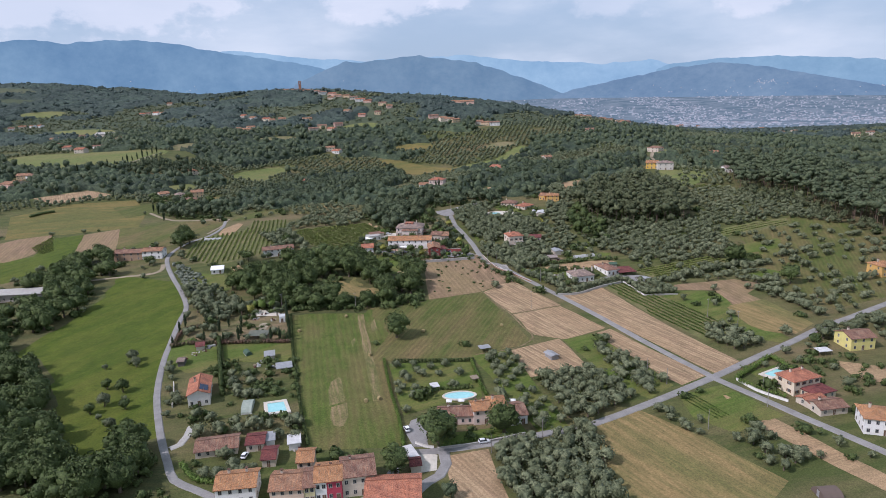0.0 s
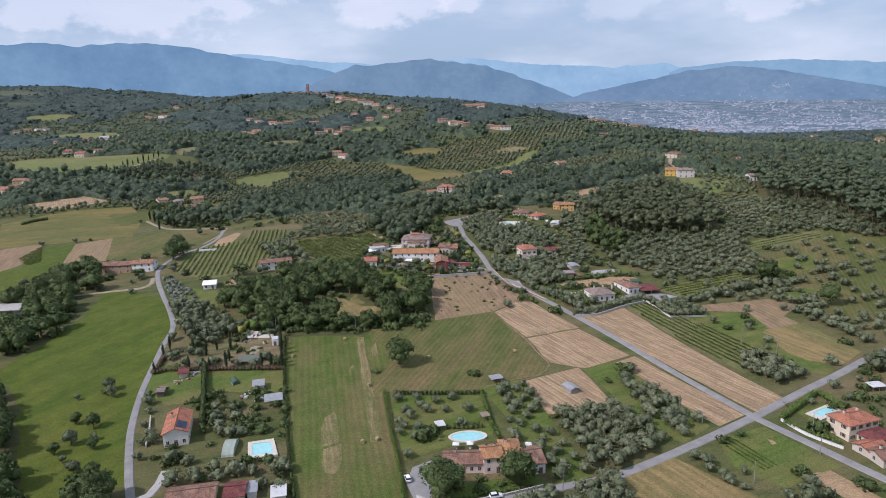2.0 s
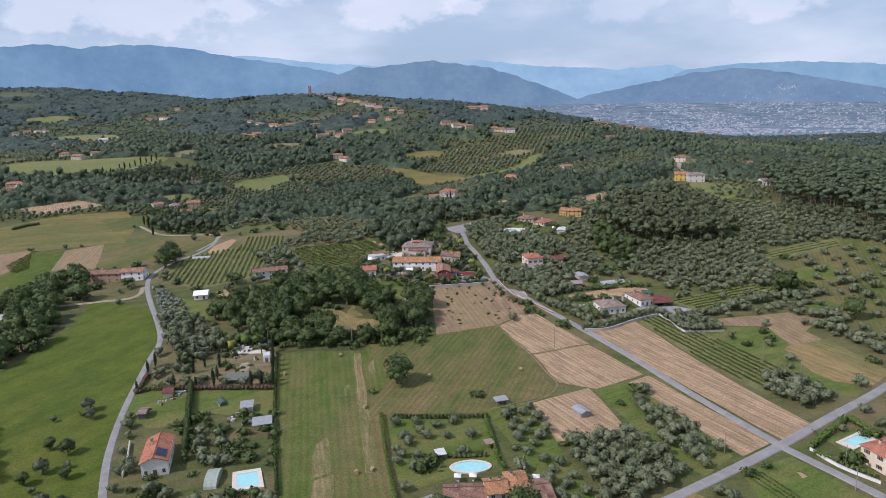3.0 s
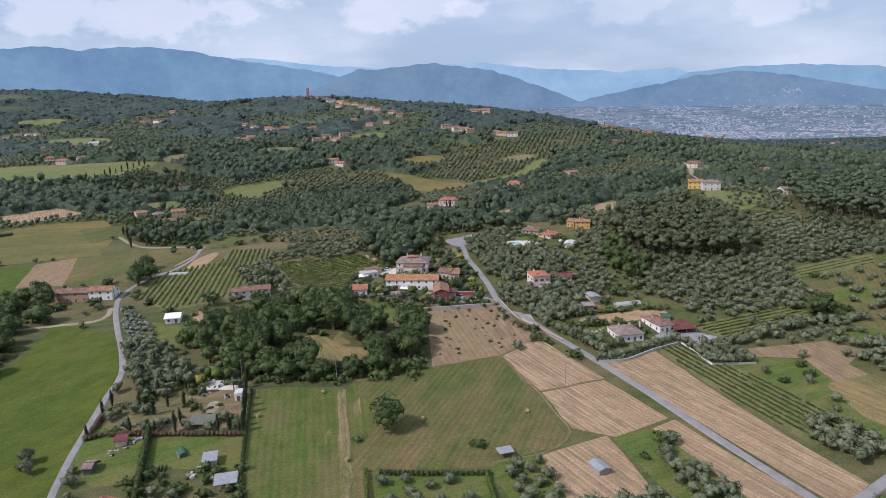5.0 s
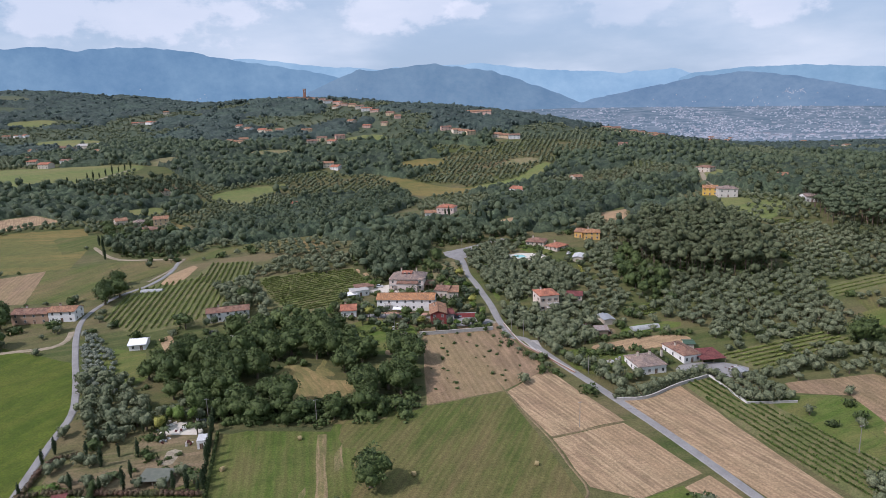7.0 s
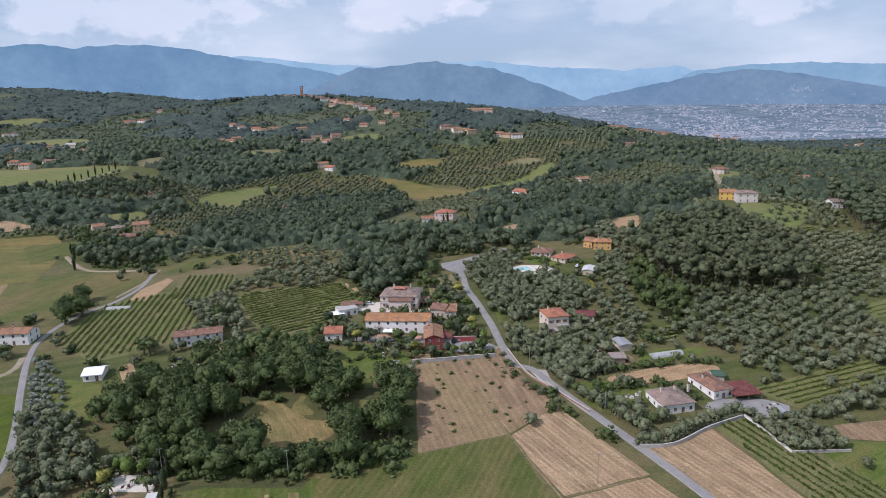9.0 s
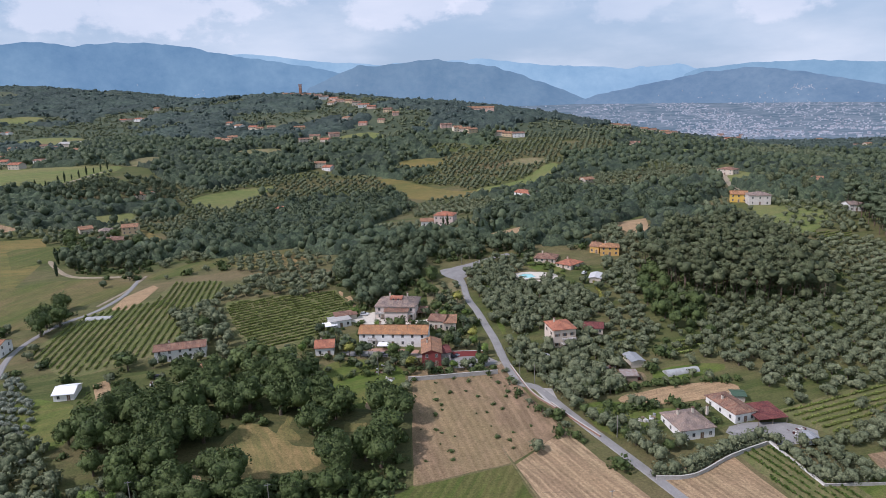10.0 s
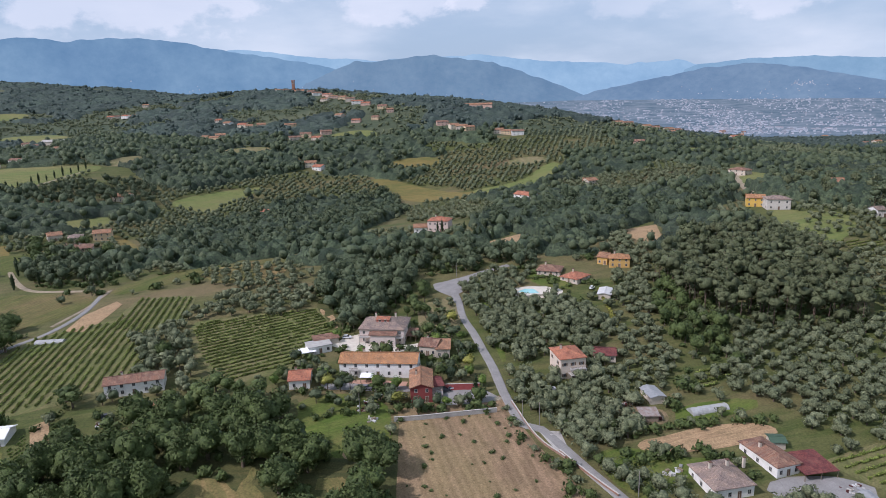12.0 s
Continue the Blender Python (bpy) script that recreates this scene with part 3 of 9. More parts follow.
field([(-171.8, 395.2), (-176.9, 436.6), (-148.3, 436.5), (-138.2, 400.1), (-148.9, 387.8)], M_VINEFLOOR, "dry grassy upper vineyard floor", lift=0.16)
field([(-63.9, 388.5), (-79.5, 416.6), (-76.9, 420.9), (-62.6, 397.5)], M_SOIL, "bare earth track end", lift=0.2, soft=2)
field([(100.9, 302.6), (153.5, 325.8), (164.0, 315.4), (113.7, 287.1)], M_VINEFLOOR, "vineyard strip floor", lift=0.15)
field([(78.6, 277.7), (93.0, 283.6), (114.4, 247.2), (129.0, 215.9), (111.0, 199.7), (95.3, 232.2)], M_VINEFLOOR, "row crop floor", lift=0.15)
BED = [(46.2, 310.4), (60.1, 316.2), (78.1, 322.1), (90.2, 322.8), (95.4, 318.0), (77.5, 310.3), (52.2, 306.1)]
field(BED, M_SOIL, "bare light-brown tilled bed", lift=0.2, soft=2)
PLOTS.append(BED)
field([(35.0, 306.5), (44.0, 308.2), (63.2, 302.9), (75.0, 303.2), (70.0, 293.7), (56.2, 296.0), (44.9, 283.3), (35.9, 292.8)], M_LAWN, "green garden lawn", lift=0.2, soft=2)
field([(78.6, 291.4), (91.3, 295.4), (103.4, 294.2), (110.1, 289.4), (97.3, 282.2), (83.3, 284.3)], M_ROAD, "grey asphalt forecourt", lift=0.25, soft=1)
field([(-67.1, 328.5), (-60.9, 336.4), (-44.6, 337.1), (-33.4, 330.0), (-30.0, 303.8), (-34.0, 295.2), (-45.3, 300.2), (-56.5, 302.6)], M_LAWN, "rough green kitchen garden", lift=0.15, soft=2)
field([(-46.5, 306.0), (-37.6, 307.1), (-34.8, 300.7), (-46.7, 298.7)], M_SOIL, "dug garden beds", lift=0.25)
field([(-75.2, 282.9), (-72.3, 296.2), (-64.6, 288.4), (-59.3, 276.5), (-74.9, 275.8)], M_DRY, "dry clearing in the wood", lift=0.15, soft=2)
field([(-50.3, 291.7), (-44.1, 294.7), (-36.0, 287.2), (-34.4, 277.6), (-46.8, 277.0)], M_DRY, "dry clearing at the wood edge", lift=0.18, soft=2)
field([(-27.9, 446.4), (-16.4, 452.4), (-7.6, 459.6), (-5.1, 449.3), (-12.8, 432.7), (-17.0, 430.6)], M_ROAD, "pale asphalt turning place", lift=0.3, soft=2)
field([(-15.2, 342.3), (-1.8, 343.5), (5.3, 337.1), (2.2, 333.3), (-13.8, 333.8)], M_SAND, "gravel parking yard", lift=0.2)
field([(-63.3, 376.4), (-58.8, 384.1), (-53.2, 387.6), (-50.2, 376.7), (-57.9, 373.4)], M_PAVE, "pale paved courtyard", lift=0.2)
field([(-52.4, 347.8), (-29.2, 347.0), (-30.0, 344.1), (-47.9, 344.2)], M_TERRA, "terracotta terrace before the farmhouse", lift=0.25)
field([(87.4, 532.0), (110.5, 540.4), (105.0, 505.7), (93.2, 497.0)], M_SOIL, "bare tan cutting beside the wood", lift=0.4)
field([(237.7, 755.1), (254.6, 709.2), (220.8, 660.1), (214.8, 673.6)], M_PALE, "pale grass by the hill houses", lift=0.4)
field([(188.8, 560.6), (225.6, 547.9), (227.9, 519.8), (194.6, 485.5), (175.8, 497.9)], M_PALE, "pale dry olive terrace floor", lift=0.3, open_land=False)
field([(2.0, 520.9), (24.0, 538.3), (30.1, 522.1), (8.6, 506.7)], M_SOIL, "tan dirt track in the trees", lift=0.4)
field([(-137.8, 201.4), (-141.5, 215.2), (-130.0, 221.4), (-119.7, 225.7), (-118.8, 236.2), (-101.6, 241.2), (-86.1, 203.5)], M_EARTH, "brown earth garden yard with dry grass", lift=0.2, soft=2)
field([(-110.6, 219.6), (-109.8, 223.4), (-106.2, 225.9), (-101.6, 224.6), (-99.5, 220.5), (-101.1, 217.4), (-106.5, 216.3)], M_SAND, "pale gravel turning circle in the yard", lift=0.3)
field([(-115.2, 232.0), (-115.2, 241.4), (-108.4, 241.9), (-101.6, 237.3), (-100.1, 231.9)], M_PAVE, "pale paved terrace under pergolas", lift=0.3)
field([(-145.0, 204.5), (-123.8, 203.8), (-111.6, 173.8), (-124.5, 171.5), (-137.1, 183.0)], M_LAWN, "garden lawn", lift=0.15)
field([(-119.6, 203.6), (-86.8, 204.8), (-79.6, 181.5), (-110.7, 182.2)], M_LAWN, "garden lawn by vegetable beds", lift=0.15)
field([(-35.9, 178.0), (0.6, 180.5), (3.3, 149.0), (-12.2, 142.3), (-25.8, 133.7)], M_LAWN, "villa garden lawn with olives", lift=0.15, open_land=False)
field([(-12.4, 119.4), (17.0, 124.9), (19.5, 119.0), (-11.2, 112.0)], M_LAWN, "villa front lawn", lift=0.15)
field([(1.1, 186.4), (17.3, 192.3), (34.2, 124.6), (23.7, 120.8), (14.5, 148.8)], M_LAWN, "green olive rows floor", lift=0.15, open_land=False)
field([(-16.6, 133.6), (-21.8, 129.5), (-23.2, 121.1), (-20.0, 112.1), (-16.1, 112.1), (-17.7, 123.4), (-13.9, 131.4)], M_ROAD, "grey paved villa drive", lift=0.3)
field([(116.4, 166.9), (128.9, 173.0), (129.9, 160.1), (121.4, 151.4)], M_LAWN, "villa pool lawn", lift=0.2)
field([(156.6, 176.4), (173.6, 170.1), (164.4, 154.9), (156.1, 162.8)], M_SOIL, "tan garden soil", lift=0.2)
field([(-19.6, 106.9), (-12.9, 105.7), (-12.2, 97.8), (-17.1, 96.9), (-20.3, 103.5)], M_PAVE, "pale paved yard", lift=0.3)

for wp, lb in (([(-140.6, 268.0), (-139.0, 294.0), (-113.9, 320.3), (-84.6, 322.1), (-67.5, 332.4), (-50.0, 310.2), (-28.2, 305.3), (-22.7, 245.8), (-57.2, 237.0), (-92.7, 234.3), (-103.0, 256.6)], "shady leaf-littered wood floor"),
               ([(-240.2, 193.4), (-200.6, 188.4), (-174.5, 158.0), (-151.1, 122.2), (-124.1, 90.3), (-122.8, 111.1), (-116.1, 120.5), (-107.3, 110.0), (-91.1, 77.7), (-154.4, 78.7)], "shady riverside wood floor"),
               ([(-277.5, 303.5), (-275.2, 330.8), (-255.0, 352.0), (-217.8, 293.0), (-212.9, 231.4), (-218.4, 186.0), (-227.5, 176.3), (-262.2, 222.9), (-245.5, 243.6)], "shady floor of a tree belt"),
               ([(88.6, 464.7), (113.3, 512.2), (141.7, 538.9), (167.0, 532.3), (181.2, 510.3), (184.3, 470.5), (178.7, 420.1), (164.4, 393.5), (139.6, 387.5), (106.7, 391.9), (94.5, 406.2)], "needle-strewn pine wood floor"),
               ([(-84.9, 436.6), (-94.1, 488.6), (-74.6, 510.9), (-52.2, 500.3), (-34.2, 468.9), (-37.5, 426.0), (-43.6, 408.9), (-58.2, 387.5), (-72.1, 396.2)], "shady wood floor behind the villa")):
    field(wp, M_SCRUB, lb, lift=0.08, open_land=False, name="wood_floor")
field([(-871.4, 1279.8), (-720.8, 1257.8), (-632.0, 1117.3), (-773.4, 1165.4)], M_PALE, "pale green pasture on the wooded slope", lift=0.5, soft=2)
field([(-211.4, 1025.4), (-156.7, 1046.1), (-131.0, 1003.9), (-183.1, 996.4)], M_PALE, "small pale pasture on the hillside", lift=0.5, soft=2)
field([(-1067.3, 1480.4), (-991.6, 1538.7), (-933.8, 1466.7), (-1019.6, 1426.5)], M_PALE, "far pale pasture between woods", lift=0.5, soft=2)
field([(-105.9, 910.6), (-54.8, 917.7), (-43.5, 886.1), (-99.3, 883.9)], M_YELLOW, "small yellow clearing on the slope", lift=0.4, soft=2)
field([(-433.7, 870.2), (-410.8, 907.7), (-382.9, 850.8), (-406.2, 824.6)], M_GROVE, "small dry clearing in the woods", lift=0.4, soft=2)
field([(29.8, 887.2), (71.3, 889.5), (75.7, 861.3), (32.8, 859.2)], M_GROVE, "dry terrace on the slope", lift=0.4, soft=2)
field([(224.7, 913.9), (302.5, 922.3), (291.4, 857.8), (222.0, 865.0)], M_PALE, "pale terrace below the ridge", lift=0.4, soft=2)
field([(-333.0, 950.9), (-275.4, 972.9), (-257.9, 936.5), (-313.3, 914.0)], M_GROVE, "dry grove floor on the slope", lift=0.4, soft=2)
field([(-322.8, 530.9), (-304.8, 539.1), (-284.8, 498.9), (-304.0, 476.7), (-340.6, 523.4)], M_HAYGREEN, "grass below the cypress drive", lift=0.2)
field([(-341.7, 622.3), (-315.6, 650.3), (-299.7, 630.0), (-321.6, 604.6)], M_PALE, "green terrace above the manor", lift=0.25)
field([(13.9, 437.5), (22.7, 442.2), (36.6, 439.0), (40.0, 433.1), (28.4, 426.8), (16.3, 428.8)], M_PAVE, "pale poolside terrace", lift=0.22, soft=2)
field([(-152.4, 313.5), (-149.7, 317.6), (-136.0, 296.5), (-139.8, 295.6)], M_SOIL, "dug garden bed beside vegetables", lift=0.2)
field([(20.7, 455.7), (28.6, 461.7), (42.1, 449.9), (43.3, 437.1), (29.9, 443.2)], M_LAWN, "green lawn by the poolside villa", lift=0.2)
field([(-173.7, 298.7), (-168.5, 303.0), (-153.3, 298.5), (-139.7, 275.6), (-147.3, 265.5)], M_LAWN, "green garden strip by the white shed", lift=0.15)
field([(-89.8, 272.8), (-85.6, 290.9), (-73.4, 284.7), (-61.3, 273.8), (-52.3, 280.2), (-49.0, 264.5), (-67.1, 258.3), (-83.0, 259.7)], M_DRY, "dry grassy clearing inside the oak wood", lift=0.16, soft=2)
field([(-101.4, 252.1), (-94.9, 259.3), (-85.0, 258.7), (-85.0, 249.9)], M_SOIL, "bare earth clearing at the wood edge", lift=0.16, soft=2)
field([(17.8, 316.9), (23.6, 316.5), (25.6, 306.2), (22.8, 306.1)], M_CONC, "paved gateway beside the road", lift=0.2)
field([(-58.8, 235.3), (-56.9, 235.3), (-45.8, 188.1), (-35.9, 145.2), (-38.4, 145.1), (-48.0, 188.1)], M_BAND, "brown straw-strewn band along the hay field", lift=0.26)
field([(-60.5, 168.0), (-57.0, 169.0), (-50.0, 146.0), (-46.0, 127.0), (-51.5, 125.0), (-56.5, 146.0)], M_BAND, "worn straw-coloured patch in the hay field", lift=0.25, soft=2)
field([(-52.6, 234.0), (-50.8, 234.0), (-43.6, 205.0), (-45.6, 204.5)], M_BAND, "straw-strewn wheel track in the hay", lift=0.25)
field([(-61.4, 221.0), (-59.9, 221.0), (-50.8, 185.7), (-52.1, 185.2)], M_BAND, "short brown straw-strewn band in the hay", lift=0.26)
field([(165.5, 291.3), (180.3, 299.1), (186.8, 293.1), (177.2, 283.7), (167.5, 284.2)], M_LAWN, "green grass plot among olives", lift=0.3)
field([(182.8, 343.2), (209.2, 353.3), (201.8, 332.5), (179.8, 328.8)], M_LAWN, "green mown plot beside the dark tree", lift=0.3)
field([(178.5, 375.1), (208.8, 386.9), (235.0, 393.4), (229.9, 378.7), (199.1, 369.0), (174.2, 361.3)], M_VINEFLOOR, "pale floor of a small vineyard", lift=0.3)

field([(-60.0, 345.2), (-28.0, 344.0), (-27.4, 339.6), (-42.0, 340.8), (-60.6, 341.0)], M_ROAD, "grey paved forecourt before the farmhouse", lift=0.22, soft=1)
field([(-61.5, 372.0), (-31.0, 371.6), (-27.0, 379.0), (-31.0, 376.4), (-53.0, 377.4), (-60.0, 386.0)], M_PAVE, "pale paved yard round the villa", lift=0.23, soft=1)
field([(-14.4, 343.0), (-18.0, 331.6), (-4.0, 333.0), (4.6, 336.6), (-1.0, 342.4)], M_ROAD, "grey paved parking yard by the red wall", lift=0.24, soft=1)
field([(47.5, 334.5), (60.0, 331.5), (62.0, 324.0), (52.0, 321.0), (46.0, 327.0)], M_EARTH, "trodden earth yard round the sheds", lift=0.18, soft=2)
field([(63.0, 322.5), (92.0, 331.5), (95.0, 338.5), (66.0, 333.0)], M_LAWN, "green strip beside the long greenhouse", lift=0.17, soft=1)
field([(-5.5, 452.0), (6.4, 364.0), (9.0, 364.6), (-1.5, 452.5)], M_LAWN, "grass verge beside the upper road", lift=0.12, soft=1)

field([(-31.0, 421.0), (-15.0, 428.5), (-10.5, 407.0), (-13.0, 383.5), (-27.0, 388.5)], M_GROVE, "brown orchard floor beside the upper road", lift=0.14, open_land=False, soft=1)

field([(117.0, 268.0), (137.0, 266.5), (140.0, 244.5), (134.0, 242.0), (136.0, 214.0), (151.0, 205.0), (140.0, 195.0), (128.5, 217.0), (114.5, 247.5), (104.0, 262.0)], M_LAWN, "green grass between crop and orchard plots", lift=0.12, open_land=False, soft=1)

# ---- far backdrop: mountains and the plain ----
def ridge_range(name, crest, dist, mat, label, rough=0.35, base=-2.5):
    """A mountain chain: crest given as (azimuth, elevation) in degrees from the eye's start, folded slopes below it."""
    az = np.arange(-62, 62.01, 0.25)
    cx, cy = [p[0] for p in crest], [p[1] for p in crest]
    top = np.interp(az, cx, cy)
    V, rows = [], 14
    for i in range(rows + 1):
        f = i / rows
        for a, t in zip(az, top):
            n = noise.fractal((a * 0.16, f * 2.2, dist * 0.01), 0.9, 2.1, 6)
            n2 = noise.fractal((a * 1.1, 3.0, dist * 0.01), 1.0, 2.1, 4)
            e = base + (t - base) * f + (rough * n * math.sin(math.pi * f) + 0.10 * n2 * f) * min(1, max(0, (t - base)) / 3)
            r = dist - (1 - f) * 330 + 60 * n * (1 - f)
            q = radians(a)
            V.append((r * math.sin(q), -93 + r * math.cos(q), 116 + r * math.tan(radians(e))))
    n = len(az)
    i = (np.arange(rows)[:, None] * n + np.arange(n - 1)).ravel()
    me = quad_mesh(name, np.array(V), np.stack([i, i + 1, i + n + 1, i + n], 1), [mat])
    me.shade_smooth()
    tagged(new(name, me), label, "mountains", kind="structure")


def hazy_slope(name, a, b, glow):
    """Wooded slopes paled by haze painted as emission; the sun adds a little."""
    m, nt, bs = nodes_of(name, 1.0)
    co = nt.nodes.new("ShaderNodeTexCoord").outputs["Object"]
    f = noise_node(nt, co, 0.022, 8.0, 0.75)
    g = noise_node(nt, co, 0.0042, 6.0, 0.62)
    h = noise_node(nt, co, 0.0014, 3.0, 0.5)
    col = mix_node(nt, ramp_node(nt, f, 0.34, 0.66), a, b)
    # broad mottling stands in for the light and shade of spurs
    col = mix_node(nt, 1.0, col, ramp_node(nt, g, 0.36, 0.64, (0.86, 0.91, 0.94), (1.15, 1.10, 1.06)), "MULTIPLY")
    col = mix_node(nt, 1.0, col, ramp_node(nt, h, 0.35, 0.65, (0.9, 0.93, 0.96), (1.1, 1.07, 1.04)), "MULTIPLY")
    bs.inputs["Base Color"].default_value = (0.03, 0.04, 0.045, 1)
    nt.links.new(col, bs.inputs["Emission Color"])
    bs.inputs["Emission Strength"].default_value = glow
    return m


# glowing haze colours, paler for the farther ranges
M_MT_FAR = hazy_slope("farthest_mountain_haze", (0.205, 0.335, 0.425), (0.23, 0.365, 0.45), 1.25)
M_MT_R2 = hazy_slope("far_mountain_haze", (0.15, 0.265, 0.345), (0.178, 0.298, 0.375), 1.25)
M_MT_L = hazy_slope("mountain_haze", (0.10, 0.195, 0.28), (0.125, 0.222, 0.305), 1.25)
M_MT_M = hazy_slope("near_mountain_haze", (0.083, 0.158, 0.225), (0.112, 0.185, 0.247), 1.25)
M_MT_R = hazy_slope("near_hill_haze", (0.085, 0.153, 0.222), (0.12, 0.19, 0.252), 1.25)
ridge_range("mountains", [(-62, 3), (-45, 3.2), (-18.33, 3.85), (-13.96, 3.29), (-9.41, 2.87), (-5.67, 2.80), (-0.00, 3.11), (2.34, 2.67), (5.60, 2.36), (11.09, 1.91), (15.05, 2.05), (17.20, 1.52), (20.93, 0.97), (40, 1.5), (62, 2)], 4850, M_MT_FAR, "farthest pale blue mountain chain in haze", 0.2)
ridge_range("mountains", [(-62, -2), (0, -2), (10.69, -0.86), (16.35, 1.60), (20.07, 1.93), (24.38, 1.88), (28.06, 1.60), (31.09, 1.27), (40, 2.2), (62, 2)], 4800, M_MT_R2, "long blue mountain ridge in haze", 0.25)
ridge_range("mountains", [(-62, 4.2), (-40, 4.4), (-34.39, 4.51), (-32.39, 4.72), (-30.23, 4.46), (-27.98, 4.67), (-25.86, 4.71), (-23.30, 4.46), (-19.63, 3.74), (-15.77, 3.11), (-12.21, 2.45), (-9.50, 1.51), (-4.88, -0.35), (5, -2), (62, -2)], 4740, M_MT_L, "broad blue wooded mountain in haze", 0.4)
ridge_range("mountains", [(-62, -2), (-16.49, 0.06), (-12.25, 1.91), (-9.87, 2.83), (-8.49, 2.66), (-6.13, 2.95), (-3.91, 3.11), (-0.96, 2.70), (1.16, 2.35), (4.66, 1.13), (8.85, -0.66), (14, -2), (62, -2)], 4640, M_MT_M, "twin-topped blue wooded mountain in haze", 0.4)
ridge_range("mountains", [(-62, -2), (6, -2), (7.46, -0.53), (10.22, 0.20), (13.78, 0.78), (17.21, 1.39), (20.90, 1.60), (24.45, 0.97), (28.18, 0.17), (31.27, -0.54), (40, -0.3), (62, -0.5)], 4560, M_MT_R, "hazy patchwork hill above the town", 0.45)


def far_town():
    """The pale town in the plain and the hamlets on the far slopes: thousands of small gabled blocks."""
    rnd = random.Random(5)
    V, Q, I = [], [], []

    def block(x, y, z, w, d, h, a):
        c, s = math.cos(a), math.sin(a)
        b = len(V)
        for px, py, pz in ((-w, -d, -2), (w, -d, -2), (w, d, -2), (-w, d, -2), (-w, -d, h), (w, -d, h), (w, d, h), (-w, d, h), (-w, 0, h * 1.3), (w, 0, h * 1.3)):
            V.append((x + px * c - py * s, y + px * s + py * c, z + pz))
        tint, roof = rnd.choice((0, 0, 1)), rnd.choice((2, 2, 2, 0, 1))
        for q, m in (((0, 1, 5, 4), tint), ((1, 2, 6, 5), tint), ((2, 3, 7, 6), tint), ((3, 0, 4, 7), tint), ((4, 5, 9, 8), roof), ((6, 7, 8, 9), roof)):
            Q.append([b + i for i in q])
            I.append(m)
    n = 0
    while n < 4200:
        a = radians(rnd.triangular(1, 46, 16))
        r = 2050 + 2300 * rnd.random() ** 0.85
        x, y = r * math.sin(a), r * math.cos(a) - 70
        n += 1
        if noise.noise((x * 0.005, y * 0.002, 1)) < rnd.uniform(-0.45, 0.1):
            continue
        k = rnd.choice((1.3, 1.6, 2, 2, 2.6, 3.2, 8 if rnd.random() < 0.3 else 2))
        block(x, y, gz(x, y), k * 1.2, k * 0.8, rnd.uniform(2, 4.6), rnd.uniform(-0.6, 0.6))
    for a0, e0, sa, se, n in ((23.5, 0.0, 0.6, 0.08, 26), (20, -0.5, 5, 0.35, 30), (-17, 0.2, 4, 0.4, 36), (-4, -0.4, 3, 0.35, 24), (30, -0.5, 4, 0.3, 20), (-30, 0.6, 4, 0.4, 20)):
        for _ in range(n):
            a, e = radians(rnd.gauss(a0, sa)), rnd.gauss(e0, se)
            block(4220 * math.sin(a), -93 + 4220 * math.cos(a), 116 + 4220 * math.tan(radians(e)), rnd.uniform(1.0, 2.6), 2.0, rnd.uniform(1.6, 3.2), rnd.uniform(-0.4, 0.4))
    # walls and roofs glow in colours already paled by painted haze
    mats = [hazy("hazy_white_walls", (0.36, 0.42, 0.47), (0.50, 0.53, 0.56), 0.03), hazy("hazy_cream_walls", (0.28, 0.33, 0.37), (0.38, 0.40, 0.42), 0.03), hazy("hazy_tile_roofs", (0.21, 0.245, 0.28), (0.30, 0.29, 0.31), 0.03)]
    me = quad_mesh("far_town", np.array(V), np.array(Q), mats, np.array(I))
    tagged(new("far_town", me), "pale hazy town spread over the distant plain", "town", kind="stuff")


far_town()


# ---- houses ----
def slab(bm, uv, pts, thick, along):
    """A roof slope: top face from pts, thickened downwards, with tile coordinates."""
    top = [bm.verts.new(p) for p in pts]
    low = [bm.verts.new((p[0], p[1], p[2] - thick)) for p in pts]
    fs = [bm.faces.new(top), bm.faces.new(low[::-1])]
    n = len(pts)
    for i in range(n):
        fs.append(bm.faces.new((top[i], low[i], low[(i + 1) % n], top[(i + 1) % n])))
    along = Vector(along).normalized()
    no = fs[0].normal if fs[0].normal.length else Vector((0, 0, 1))
    fs[0].normal_update()
    no = fs[0].normal
    up = no.cross(along)
    for f in fs:
        for lp in f.loops:
            lp[uv].uv = (lp.vert.co.dot(along), lp.vert.co.dot(up))


